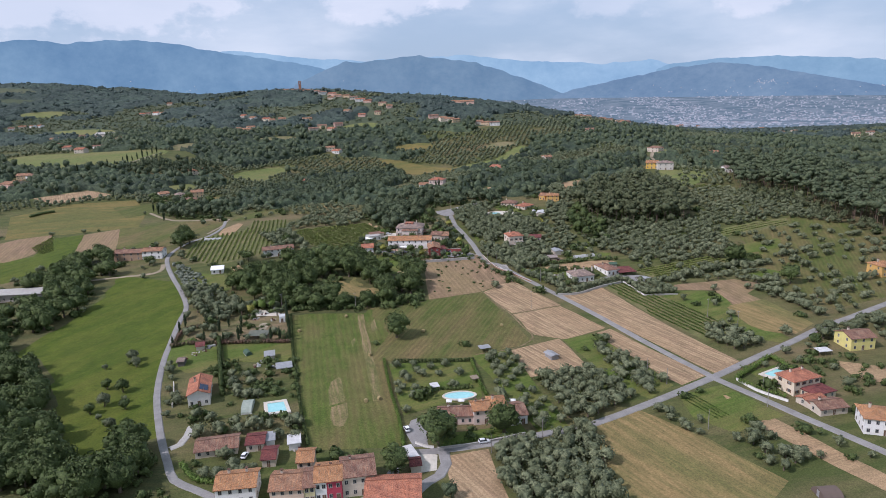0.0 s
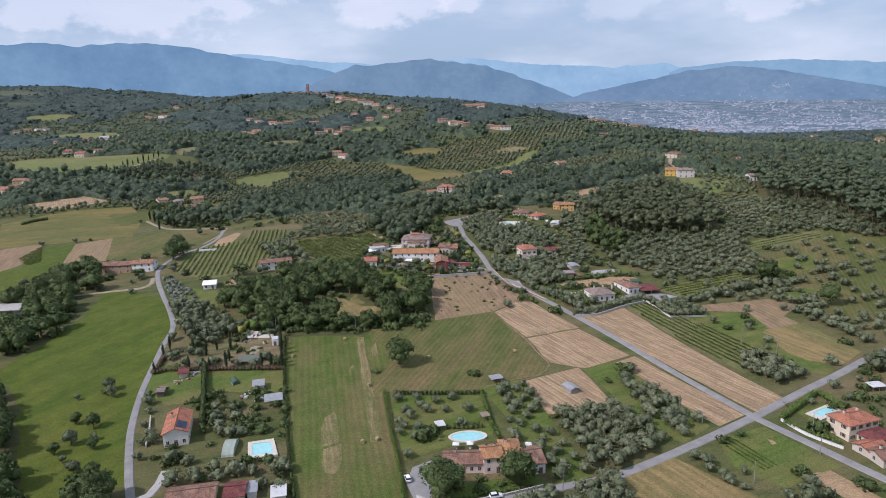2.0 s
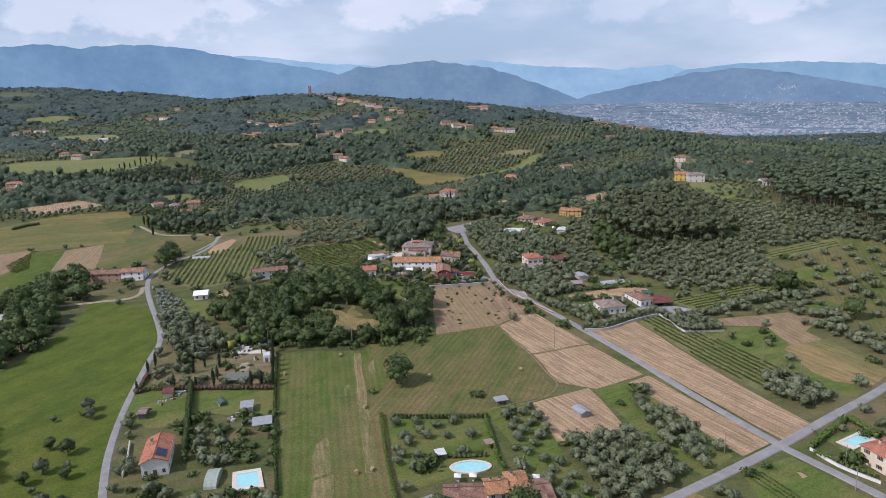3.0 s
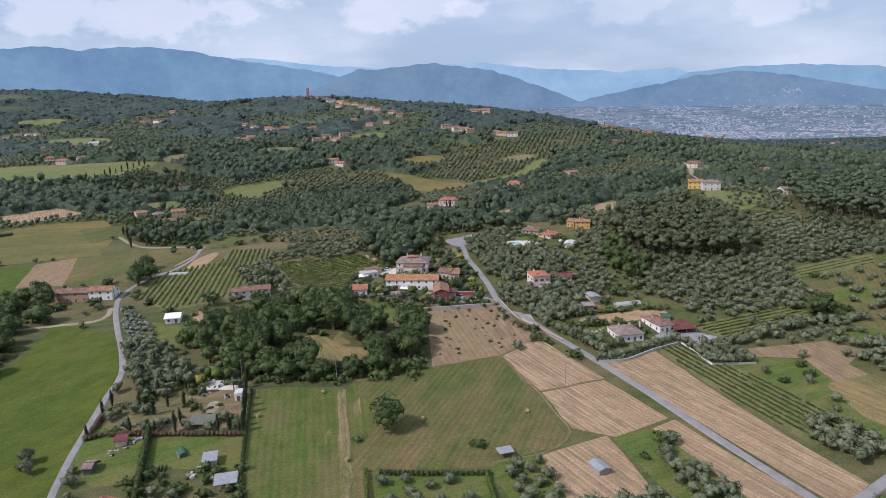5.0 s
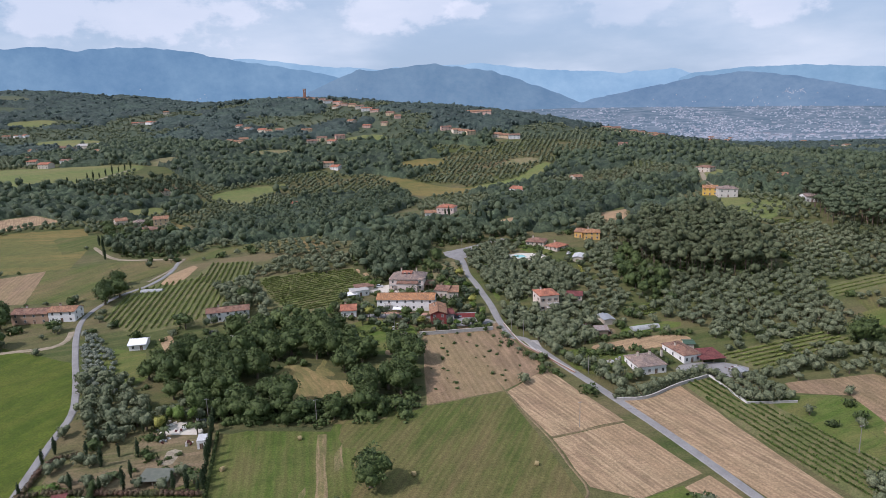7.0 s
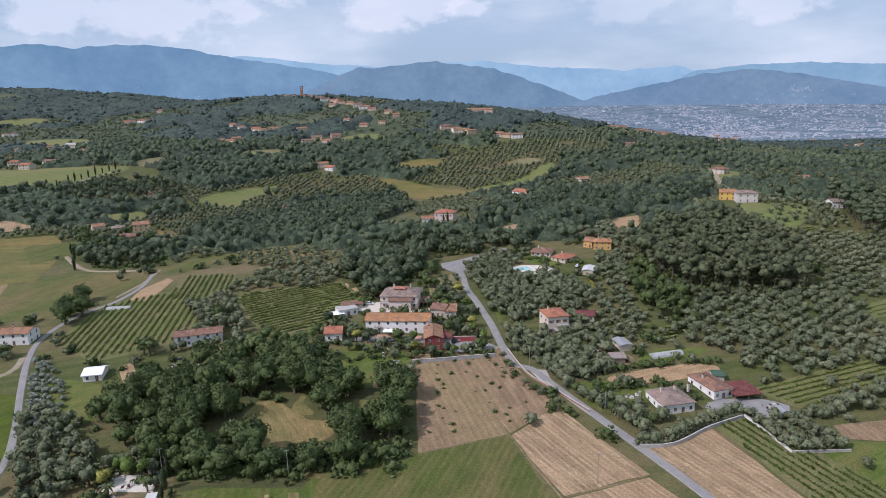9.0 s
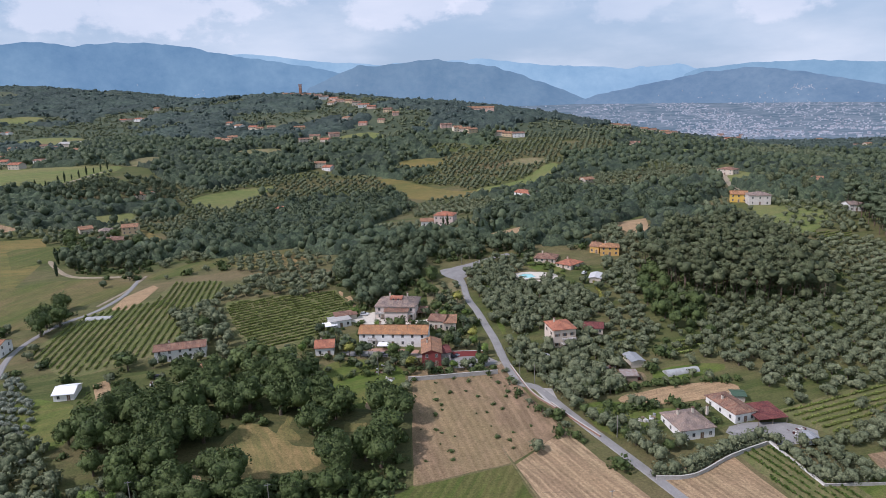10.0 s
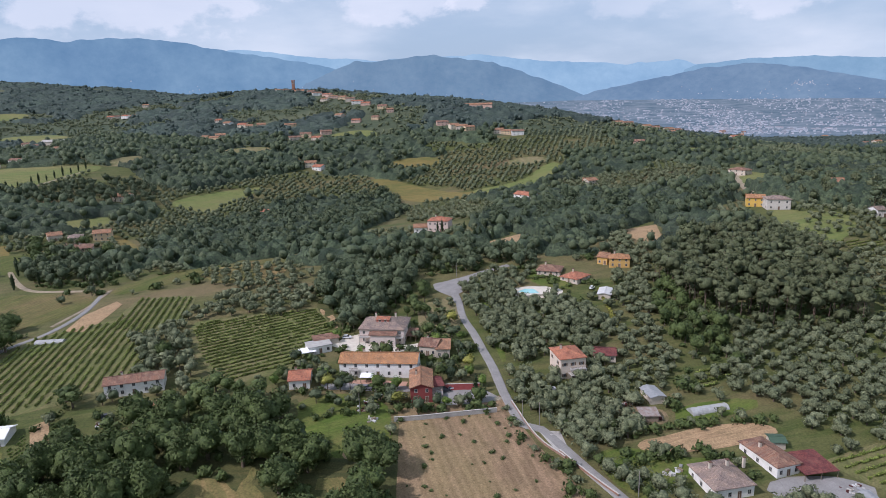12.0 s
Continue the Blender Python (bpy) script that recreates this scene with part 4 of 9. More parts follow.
def roof_mesh(kind, w, d, e, slope, over=0.55, thick=0.2):
    bm = bmesh.new()
    uv = bm.loops.layers.uv.new("tile")
    o = over
    if kind == "gable":
        r = e + slope * d / 2
        lo = e - slope * o
        slab(bm, uv, [(-o, -o, lo), (w + o, -o, lo), (w + o, d / 2, r), (-o, d / 2, r)], thick, (1, 0, 0))
        slab(bm, uv, [(w + o, d + o, lo), (-o, d + o, lo), (-o, d / 2, r), (w + o, d / 2, r)], thick, (1, 0, 0))
        add_box(bm, -o, d / 2 - 0.14, r - 0.05, w + o, d / 2 + 0.14, r + 0.09)
    elif kind == "gable_y":
        r = e + slope * w / 2
        lo = e - slope * o
        slab(bm, uv, [(-o, d + o, lo), (-o, -o, lo), (w / 2, -o, r), (w / 2, d + o, r)], thick, (0, 1, 0))
        slab(bm, uv, [(w + o, -o, lo), (w + o, d + o, lo), (w / 2, d + o, r), (w / 2, -o, r)], thick, (0, 1, 0))
        add_box(bm, w / 2 - 0.14, -o, r - 0.05, w / 2 + 0.14, d + o, r + 0.09)
    elif kind == "hip":
        lo = e - slope * o
        x0, y0, x1, y1 = -o, -o, w + o, d + o
        if w >= d:
            k = (y1 - y0) / 2
            a, b = (x0 + k, d / 2, lo + slope * k), (x1 - k, d / 2, lo + slope * k)
            slab(bm, uv, [(x0, y0, lo), (x1, y0, lo), b, a], thick, (1, 0, 0))
            slab(bm, uv, [(x1, y1, lo), (x0, y1, lo), a, b], thick, (1, 0, 0))
            slab(bm, uv, [(x0, y1, lo), (x0, y0, lo), a], thick, (0, 1, 0))
            slab(bm, uv, [(x1, y0, lo), (x1, y1, lo), b], thick, (0, 1, 0))
            add_box(bm, a[0], d / 2 - 0.14, a[2] - 0.05, b[0] + 0.01, d / 2 + 0.14, a[2] + 0.09)
        else:
            k = (x1 - x0) / 2
            a, b = (w / 2, y0 + k, lo + slope * k), (w / 2, y1 - k, lo + slope * k)
            slab(bm, uv, [(x0, y1, lo), (x0, y0, lo), a, b], thick, (0, 1, 0))
            slab(bm, uv, [(x1, y0, lo), (x1, y1, lo), b, a], thick, (0, 1, 0))
            slab(bm, uv, [(x0, y0, lo), (x1, y0, lo), a], thick, (1, 0, 0))
            slab(bm, uv, [(x1, y1, lo), (x0, y1, lo), b], thick, (1, 0, 0))
            add_box(bm, w / 2 - 0.14, a[1], a[2] - 0.05, w / 2 + 0.14, b[1] + 0.01, a[2] + 0.09)
    elif kind == "shed":
        slab(bm, uv, [(-o, -o, e), (w + o, -o, e), (w + o, d + o, e + slope * d), (-o, d + o, e + slope * d)], thick, (1, 0, 0))
    else:
        slab(bm, uv, [(-o, -o, e + thick), (w + o, -o, e + thick), (w + o, d + o, e + thick), (-o, d + o, e + thick)], thick, (1, 0, 0))
    return bm


def wall_mesh(kind, w, d, e, slope):
    bm = bmesh.new()
    low = -1.5
    e -= 0.12
    if kind == "gable":
        prof = [(0, low), (d, low), (d, e), (d / 2, e + slope * d / 2), (0, e)]
        a = [bm.verts.new((0, y, z)) for y, z in prof]
        b = [bm.verts.new((w, y, z)) for y, z in prof]
    elif kind == "gable_y":
        prof = [(0, low), (w, low), (w, e), (w / 2, e + slope * w / 2), (0, e)]
        a = [bm.verts.new((x, 0, z)) for x, z in prof]
        b = [bm.verts.new((x, d, z)) for x, z in prof]
    elif kind == "shed":
        prof = [(0, low), (d, low), (d, e + slope * d), (0, e)]
        a = [bm.verts.new((0, y, z)) for y, z in prof]
        b = [bm.verts.new((w, y, z)) for y, z in prof]
    else:
        return add_box(bm, 0, 0, low, w, d, e)
    n = len(a)
    bm.faces.new(a)
    bm.faces.new(b[::-1])
    for i in range(n):
        bm.faces.new((a[i], b[i], b[(i + 1) % n], a[(i + 1) % n]))
    bmesh.ops.recalc_face_normals(bm, faces=bm.faces)
    return bm


SHARED = {}


def shared(key, make, mat):
    if key not in SHARED:
        bm = make()
        me = bpy.data.meshes.new(key[0])
        bm.to_mesh(me)
        bm.free()
        me.materials.append(mat)
        SHARED[key] = me
    return SHARED[key]


def frame_bm(w, h):
    bm = bmesh.new()
    for q in ((-w / 2 - 0.1, -0.06, -0.1, w / 2 + 0.1, 0.02, 0), (-w / 2 - 0.1, -0.06, h, w / 2 + 0.1, 0.02, h + 0.1),
              (-w / 2 - 0.1, -0.06, 0, -w / 2, 0.02, h), (w / 2, -0.06, 0, w / 2 + 0.1, 0.02, h), (-0.03, -0.05, 0, 0.03, 0.02, h)):
        add_box(bm, *q)
    return bm


def opening(parent, x, y, z, turn, w, h, shutter=None, door=False):
    """A window or door in a wall: frame, pane and, where there are any, shutters."""
    nm = "door" if door else "window"
    fr = new(nm, shared((nm, w, h), lambda: frame_bm(w, h), M_STONE))
    fr.parent = parent
    fr.matrix_basis = pose(x, y, z, 0, 0, turn)
    mat = M_SHUT_B if door else M_GLASS
    pn = new("leaf" if door else "pane", shared(("pane", w, h, door), lambda: box(-w / 2, -0.02, 0, w / 2, 0.02, h), mat))
    pn.parent = fr
    if shutter and not door:
        for s in (-1, 1):
            sh = new("shutter", shared(("shutter", w, h, shutter.name), lambda: box(-w / 4, -0.11, 0, w / 4, -0.065, h), shutter))
            sh.parent = fr
            sh.location = (s * (w * 0.75 + 0.1), 0, 0)


def house(A, B, depth, eave, roof="gable", tile=None, wall=WHITE, slope=0.33, floors=2, cols=4, side=2, chimneys=1, label="", shutter=None,
          door=True, name="house", category="house", over=0.5, rooflabel="", front=0.0):
    depth, eave = depth * 1.2, eave * 1.18
    A, B = Vector(A), Vector(B)
    w = (B - A).length
    a = math.atan2(B.y - A.y, B.x - A.x)
    ux, uy = Vector((math.cos(a), math.sin(a))), Vector((-math.sin(a), math.cos(a)))
    foot = [A, B, B + uy * depth, A + uy * depth]
    z = sum(gz(p.x, p.y) for p in foot[:2]) / 2
    ob = new(name)
    ob.empty_display_size = 0.5
    ob.matrix_basis = pose(A.x, A.y, z, 0, 0, math.degrees(a))
    tagged(ob, label, category)
    e2 = eave
    part("wall", wall_mesh(roof, w, depth, e2, slope), plaster(wall) if isinstance(wall, tuple) else wall, ob)
    tile = tile or M_TILE
    part("roof", roof_mesh(roof, w, depth, eave, slope, over), tile, ob, rooflabel)
    fh = eave / max(1, floors)
    win = (0.9, 1.25 if fh > 2.4 else 0.95)
    if cols:
        for f in range(floors):
            for c in range(cols):
                x = w * (c + 0.5) / cols
                if f == 0 and door and c == cols // 2:
                    opening(ob, x, 0, 0.05, 0, 1.1, 2.15, None, True)
                else:
                    opening(ob, x, 0, f * fh + 0.95, 0, *win, shutter)
            for c in range(side):
                y = depth * (c + 0.5) / side
                opening(ob, 0, y, f * fh + 0.95, -90, *win, shutter)
                opening(ob, w, y, f * fh + 0.95, 90, *win, shutter)
    ridge = eave + slope * min(w, depth) / 2
    for k in range(chimneys):
        x = w * (0.28 + 0.45 * k)
        y = depth * 0.62
        ch = part("chimney", box(x - 0.35, y - 0.35, eave - 0.2, x + 0.35, y + 0.35, ridge + 0.7), plaster(BEIGE), ob)
        part("cap", add_box(box(x - 0.5, y - 0.5, ridge + 0.95, x + 0.5, y + 0.5, ridge + 1.07), x - 0.28, y - 0.28, ridge + 0.68, x + 0.28, y + 0.28, ridge + 0.97), M_TILE_BROWN, ch)
    g = 1.5
    PLOTS.append([tuple(A - ux * g - uy * (g + front)), tuple(B + ux * g - uy * (g + front)), tuple(B + ux * g + uy * (depth + g)), tuple(A - ux * g + uy * (depth + g))])
    return ob


def open_shelter(A, B, depth, h, mat, label, name="carport", slope=0.06):
    """A roof on posts."""
    A, B = Vector(A), Vector(B)
    depth = depth * 1.2
    w, a = (B - A).length, math.atan2(B.y - A.y, B.x - A.x)
    ob = new(name)
    ob.matrix_basis = pose(A.x, A.y, gz(*A), 0, 0, math.degrees(a))
    tagged(ob, label, name.replace("_", " "))
    part("roof", roof_mesh("shed", w, depth, h, slope, 0.2, 0.14), mat, ob)
    for x in (0.1, w / 2, w - 0.1):
        for y in (0.1, depth - 0.1):
            part("post", box(x - 0.08, y - 0.08, -0.8, x + 0.08, y + 0.08, h + slope * y - 0.05), M_WOOD, ob)
    uy = Vector((-math.sin(a), math.cos(a)))
    PLOTS.append([tuple(A), tuple(B), tuple(B + uy * depth), tuple(A + uy * depth)])


def tunnel(A, B, width, h, mat, label):
    """A hoop greenhouse: ribbed skin over bowed hoops."""
    A, B = Vector(A), Vector(B)
    n, a = (B - A).length, math.atan2(B.y - A.y, B.x - A.x)
    ob = new("greenhouse")
    ob.matrix_basis = pose(A.x, A.y, gz(*A), 0, 0, math.degrees(a))
    tagged(ob, label, "greenhouse")
    bm = bmesh.new()
    rows = []
    for i in range(int(n / 1.0) + 1):
        x = min(n, i * 1.0)
        k = 1.0 - 0.03 * (i % 2)
        rows.append([bm.verts.new((x, width / 2 - math.cos(t) * width / 2 * k, math.sin(t) * h * k)) for t in [math.pi * j / 10 for j in range(11)]])
    for p, q in zip(rows, rows[1:]):
        for j in range(10):
            bm.faces.new((p[j], q[j], q[j + 1], p[j + 1]))
    bm.faces.new(rows[0])
    bm.faces.new(rows[-1][::-1])
    part("skin", bm, mat, ob)
    part("door", box(-0.05, width / 2 - 0.6, 0, 0.03, width / 2 + 0.6, h * 0.8), M_METAL, ob)
    part("base_rail", add_box(box(0, -0.06, -0.4, n, 0.06, 0.25), 0, width - 0.06, -0.4, n, width + 0.06, 0.25), M_CONC, ob)
    uy = Vector((-math.sin(a), math.cos(a)))
    PLOTS.append([tuple(A), tuple(B), tuple(B + uy * width), tuple(A + uy * width)])


# hamlet on the rise
hf = house((-55.3, 351.1), (-25.7, 350.1), 9.0, 5.0, "gable", M_TILE_ORANGE, WHITE, 0.36, 2, 7, 2, 2, "long white two-storey farmhouse with orange clay-tiled roof")
hr = house((-26.3, 332.9), (-18.6, 333.6), 13.0, 4.9, "gable_y", M_TILE, REDW, 0.36, 2, 2, 2, 1, "dark red gabled house with weathered clay tiles")
h3 = house((-52.6, 379.9), (-33.5, 378.7), 13.0, 5.4, "hip", M_TILE_GREY, (0.66, 0.56, 0.5), 0.38, 2, 5, 3, 2, "large cream villa with grey-brown hipped roof")
house((-47.8, 376.8), (-37.0, 376.0), 4.0, 4.2, "shed", M_TILE_BROWN, (0.66, 0.56, 0.5), 0.25, 1, 3, 0, 0, "tiled porch wing of the large villa", name="porch", category="porch")
house((-71.9, 339.9), (-64.4, 341.0), 8.0, 3.2, "gable", M_TILE_RED, WHITE, 0.36, 1, 2, 2, 1, "small white cottage with red-tiled roof")
house((-26.5, 369.3), (-19.5, 367.6), 8.0, 3.6, "gable", M_TILE_BROWN, BEIGE, 0.32, 1, 3, 2, 1, "low beige house with brown tiles")
house((-19.4, 366.6), (-14.0, 366.7), 6.0, 3.4, "shed", M_TILE, BEIGE, 0.2, 1, 2, 1, 0, "low tiled outbuilding beside a house", name="outbuilding", category="outbuilding")
house((-71.0, 366.9), (-62.6, 371.2), 6.0, 2.7, "flat", M_CONC, WHITE, 0.1, 1, 3, 1, 0, "low white flat-roofed annex", name="annex", category="annex", over=0.3)
house((-18.9, 338.2), (-15.1, 339.5), 7.0, 3.0, "gable", M_TILE_MAROON, (0.35, 0.3, 0.27), 0.3, 1, 1, 1, 0, "dark lean-to beside the red house", name="outbuilding", category="outbuilding")
hc = house((28.3, 350.8), (37.9, 353.1), 10.0, 7.0, "hip", M_TILE_RED, (0.66, 0.56, 0.46), 0.34, 2, 3, 2, 1, "cream two-storey house with salmon hipped roof", shutter=M_SHUT_B)
open_shelter((32.2, 348.9), (37.8, 351.0), 4.0, 2.6, M_CONC, "concrete terrace roof on posts", "porch")
house((43.2, 364.8), (51.3, 363.9), 7.0, 2.6, "gable", M_TILE_MAROON, BEIGE, 0.3, 1, 3, 1, 0, "low shed with maroon roof", name="shed", category="shed")
house((62.7, 284.0), (74.4, 287.0), 11.0, 3.3, "hip", M_TILE_GREY, WHITE, 0.36, 1, 4, 3, 3, "white bungalow with weathered brown hipped roof")
house((83.8, 294.6), (91.4, 297.3), 13.0, 3.2, "hip", M_TILE_BROWN, WHITE, 0.34, 1, 3, 3, 1, "white bungalow with brown-red hipped roof")
open_shelter((90.8, 292.8), (101.2, 295.1), 9.0, 2.7, M_TILE_MAROON, "maroon-roofed open shelter beside a bungalow")
house((-161.2, 301.1), (-154.3, 302.8), 7.5, 2.5, "gable", M_TENT, WHITE, 0.3, 1, 2, 0, 0, "white gabled marquee-like shed", name="shed", category="shed")
house((-137.2, 331.7), (-118.2, 338.3), 7.0, 4.3, "gable", M_TILE_BROWN, WHITE, 0.34, 2, 5, 2, 1, "white two-storey farmhouse with brown-red tiles")
house((-120.2, 316.2), (-111.6, 317.0), 7.0, 3.6, "gable", M_TILE, WHITE, 0.34, 2, 3, 2, 0, "white house half hidden behind a tree")
house((-241.2, 335.6), (-222.6, 337.0), 8.0, 4.8, "gable", M_TILE_BROWN, (0.40, 0.27, 0.18), 0.33, 2, 4, 2, 1, "brick farmhouse with brown tiled roof")
house((-222.2, 336.9), (-209.1, 338.2), 8.0, 4.9, "gable", M_TILE, WHITE, 0.33, 2, 3, 2, 1, "white end of a long farmhouse")
house((-274.4, 536.1), (-264.4, 541.1), 10.0, 4.2, "hip", M_TILE_BROWN, (0.5, 0.36, 0.29), 0.33, 2, 3, 2, 1, "pink manor house with brown hipped roof", front=10)
house((-288.8, 540.1), (-278.0, 540.6), 9.0, 3.0, "gable", M_TILE_BROWN, (0.5, 0.36, 0.29), 0.33, 1, 3, 2, 1, "low pink wing of the manor")
house((-315.7, 571.8), (-308.6, 577.9), 9.0, 3.6, "gable", M_TILE, BEIGE, 0.33, 1, 3, 2, 1, "beige manor outbuilding with clay tiles")
house((-297.2, 566.4), (-289.0, 570.9), 9.0, 4.2, "hip", M_TILE_GREY, BEIGE, 0.33, 2, 3, 2, 0, "beige manor house with grey tiles")
house((-37.8, 564.1), (-23.6, 561.1), 10.0, 6.6, "hip", M_TILE_RED, (0.62, 0.5, 0.44), 0.33, 2, 4, 2, 1, "pinkish two-storey villa with red hipped roof", front=22)
house((-47.2, 563.2), (-38.2, 564.2), 8.0, 3.3, "gable", M_TILE, WHITE, 0.33, 1, 2, 1, 0, "low white wing of a villa", front=18)
house((28.3, 709.5), (43.8, 694.2), 10.0, 4.6, "gable", M_TILE_RED, WHITE, 0.36, 2, 4, 2, 1, "white house with red tiled roof", front=25)
house((28.2, 457.5), (39.7, 454.1), 9.5, 2.4, "hip", M_TILE_BROWN, BEIGE, 0.36, 1, 4, 2, 1, "low poolside villa with red-brown roof")
house((39.6, 449.0), (47.2, 442.4), 10.0, 2.3, "hip", M_TILE_RED, BEIGE, 0.36, 1, 3, 2, 1, "low villa wing with red hipped roof")
house((67.2, 464.2), (77.6, 462.9), 8.0, 4.4, "hip", M_TILE_ORANGE, OCHRE, 0.33, 2, 3, 2, 1, "ochre two-storey house with orange tiles", front=8)
house((61.9, 470.7), (66.8, 468.1), 8.0, 3.6, "gable", M_TILE, OCHRE, 0.33, 1, 2, 1, 1, "low ochre wing with clay tiles")
house((54.4, 424.0), (60.0, 422.4), 9.0, 2.5, "gable_y", M_WHITEROOF, BEIGE, 0.2, 1, 0, 0, 0, "shed with pale sheet roof", name="shed", category="shed")
house((179.7, 575.0), (190.6, 571.5), 9.0, 5.2, "gable", M_TILE_ORANGE, YELLOW, 0.33, 2, 3, 2, 1, "yellow hilltop house with orange tiles", front=28)
house((187.8, 560.9), (202.2, 559.0), 10.0, 6.0, "hip", M_TILE_GREY, (0.6, 0.56, 0.5), 0.3, 2, 3, 2, 0, "unfinished pale hilltop house with grey roof", front=28)
house((220.7, 724.8), (230.8, 712.2), 9.0, 4.5, "hip", M_TILE_BROWN, BEIGE, 0.33, 2, 3, 2, 0, "beige hilltop villa with hipped roof", front=25)
house((241.5, 531.4), (251.1, 531.9), 8.0, 4.0, "gable", M_TILE_GREY, WHITE, 0.33, 1, 3, 2, 0, "white house at the end of olive terraces")
house((57.6, 333.9), (62.5, 335.0), 7.0, 2.5, "gable_y", M_METAL, BEIGE, 0.2, 1, 0, 0, 0, "shed with grey metal sheet roof", name="shed", category="shed")
house((51.8, 323.1), (57.4, 323.2), 4.0, 2.2, "shed", M_RUST, M_WOOD, 0.1, 1, 0, 0, 0, "lean-to shed roofed with rusty sheets", name="shed", category="shed")
house((88.2, 309.0), (92.3, 308.7), 4.0, 2.2, "gable", M_SHUT_G, BEIGE, 0.25, 1, 0, 0, 0, "small green-roofed garden hut", name="hut", category="hut")
house((103.0, 282.4), (105.6, 282.9), 3.0, 2.2, "gable_y", M_METAL, WHITE, 0.3, 1, 0, 0, 0, "small white hut in the walled olive plot", name="hut", category="hut")
tunnel((70.0, 326.7), (83.4, 330.8), 4.5, 1.9, M_FILM, "long low greenhouse with pale plastic skin")
tunnel((-195.3, 378.2), (-183.0, 379.8), 4.0, 1.6, M_FILM, "low pale greenhouse above the vineyard")


def balcony(ob, x0, x1, z, out, posts=True):
    """A slab with a barred railing before a front wall, on slim posts."""
    part("balcony", box(x0, -out, z - 0.2, x1, 0.02, z), M_CONC, ob)
    bm = bmesh.new()
    add_box(bm, x0, -out, z + 0.92, x1, -out + 0.06, z + 1.0)
    for k in range(int((x1 - x0) / 0.35) + 1):
        x = x0 + 0.02 + k * (x1 - x0 - 0.08) / max(1, int((x1 - x0) / 0.35))
        add_box(bm, x, -out + 0.01, z, x + 0.04, -out + 0.05, z + 0.92)
    for x in (x0, x1 - 0.05):
        add_box(bm, x, -out + 0.06, z + 0.92, x + 0.05, 0, z + 0.98)
    part("railing", bm, M_SHUT_B, ob, "dark iron railing")
    for x in ((x0 + 0.1, (x0 + x1) / 2, x1 - 0.35) if posts else ()):
        part("pillar", box(x, -out + 0.05, -1.2, x + 0.28, -out + 0.33, z - 0.2), M_STONE, ob)


def dormer(ob, x, y, z, w, d, h, tile, wall):
    """A small roof room: walls, window and tiled lid."""
    part("dormer", box(x, y, z, x + w, y + d, z + h), plaster(wall), ob)
    bm = roof_mesh("shed", w, d, z + h, 0.14, 0.3, 0.15)
    bmesh.ops.translate(bm, verts=bm.verts, vec=(x, y, 0))
    part("dormer_roof", bm, tile, ob, "red tiled dormer roof")
    for k in range(2):
        opening(ob, x + w * (0.28 + 0.44 * k), y, z + h * 0.35, 0, 0.9, 0.95)


balcony(h3, 0.2, 5.2, 3.3, 2.6)
balcony(h3, 12.6, 18.8, 3.3, 2.8)
dormer(h3, 6.6, 4.2, 7.6, 5.4, 3.4, 1.3, M_TILE_RED, (0.5, 0.2, 0.16))
balcony(hc, 3.4, 9.6, 4.3, 2.2)
balcony(hf, 4.2, 7.6, 3.1, 1.6)
part("step", box(3.1, -1.2, -0.3, 4.9, 0, 0.12), M_TERRA, hr)
house((-70.6, 374.6), (-61.4, 378.6), 4.0, 2.4, "shed", M_TILE_BROWN, BEIGE, 0.12, 1, 0, 0, 0, "low brown-roofed store beside the courtyard", name="store", category="outbuilding")
open_shelter((-33.0, 381.0), (-29.0, 380.7), 7.0, 2.6, M_TILE_BROWN, "tiled open side porch of the large villa", "porch")
open_shelter((-73.6, 364.0), (-68.2, 366.6), 4.0, 2.3, M_TENT, "white awning before the flat annex", "awning")
open_shelter((-46.5, 345.6), (-42.0, 345.5), 3.0, 2.4, M_TENT, "cream awning on the farmhouse terrace", "awning")
open_shelter((-18.4, 333.9), (-15.0, 334.4), 3.6, 2.4, M_RUST, "dark sheet lean-to roof beside the red house", "shelter")
# crossroads, villas and gardens
house((-12.3, 126.1), (0.3, 126.7), 6.6, 3.1, "gable", M_TILE_BROWN, (0.68, 0.53, 0.46), 0.36, 1, 5, 2, 1, "pink villa wing with brown tiled roof")
house((0.5, 125.9), (6.5, 127.0), 6.6, 5.0, "gable", M_TILE_ORANGE, (0.74, 0.6, 0.52), 0.34, 2, 2, 2, 2, "pink two-storey villa with orange clay tiles")
house((6.7, 127.8), (12.8, 128.6), 8.0, 5.0, "hip", M_TILE_ORANGE, (0.74, 0.6, 0.52), 0.34, 2, 3, 2, 1, "pink villa wing with orange hipped roof")
house((14.0, 125.3), (20.0, 126.8), 9.0, 3.3, "gable", M_TILE_BROWN, WHITE, 0.33, 1, 2, 1, 0, "low white villa garage", name="garage", category="garage")
so = house((-111.1, 140.9), (-103.3, 143.4), 14.0, 4.4, "gable_y", M_TILE_RED, (0.72, 0.68, 0.62), 0.42, 1, 3, 3, 1, "pale house with bright red roof and solar panels")
house((-94.2, 105.3), (-80.7, 108.5), 8.0, 2.3, "gable", M_TILE_BROWN, BEIGE, 0.3, 1, 5, 1, 0, "long low shed with old brown tiles", name="shed", category="shed")
house((-77.8, 109.1), (-72.0, 110.1), 6.5, 2.6, "gable", M_TILE_MAROON, BEIGE, 0.25, 1, 2, 1, 0, "garden shed with maroon roof", name="shed", category="shed")
house((-69.7, 99.9), (-65.4, 100.5), 7.0, 2.6, "gable", M_TILE_MAROON, BEIGE, 0.25, 1, 1, 1, 0, "small shed with maroon roof", name="shed", category="shed")
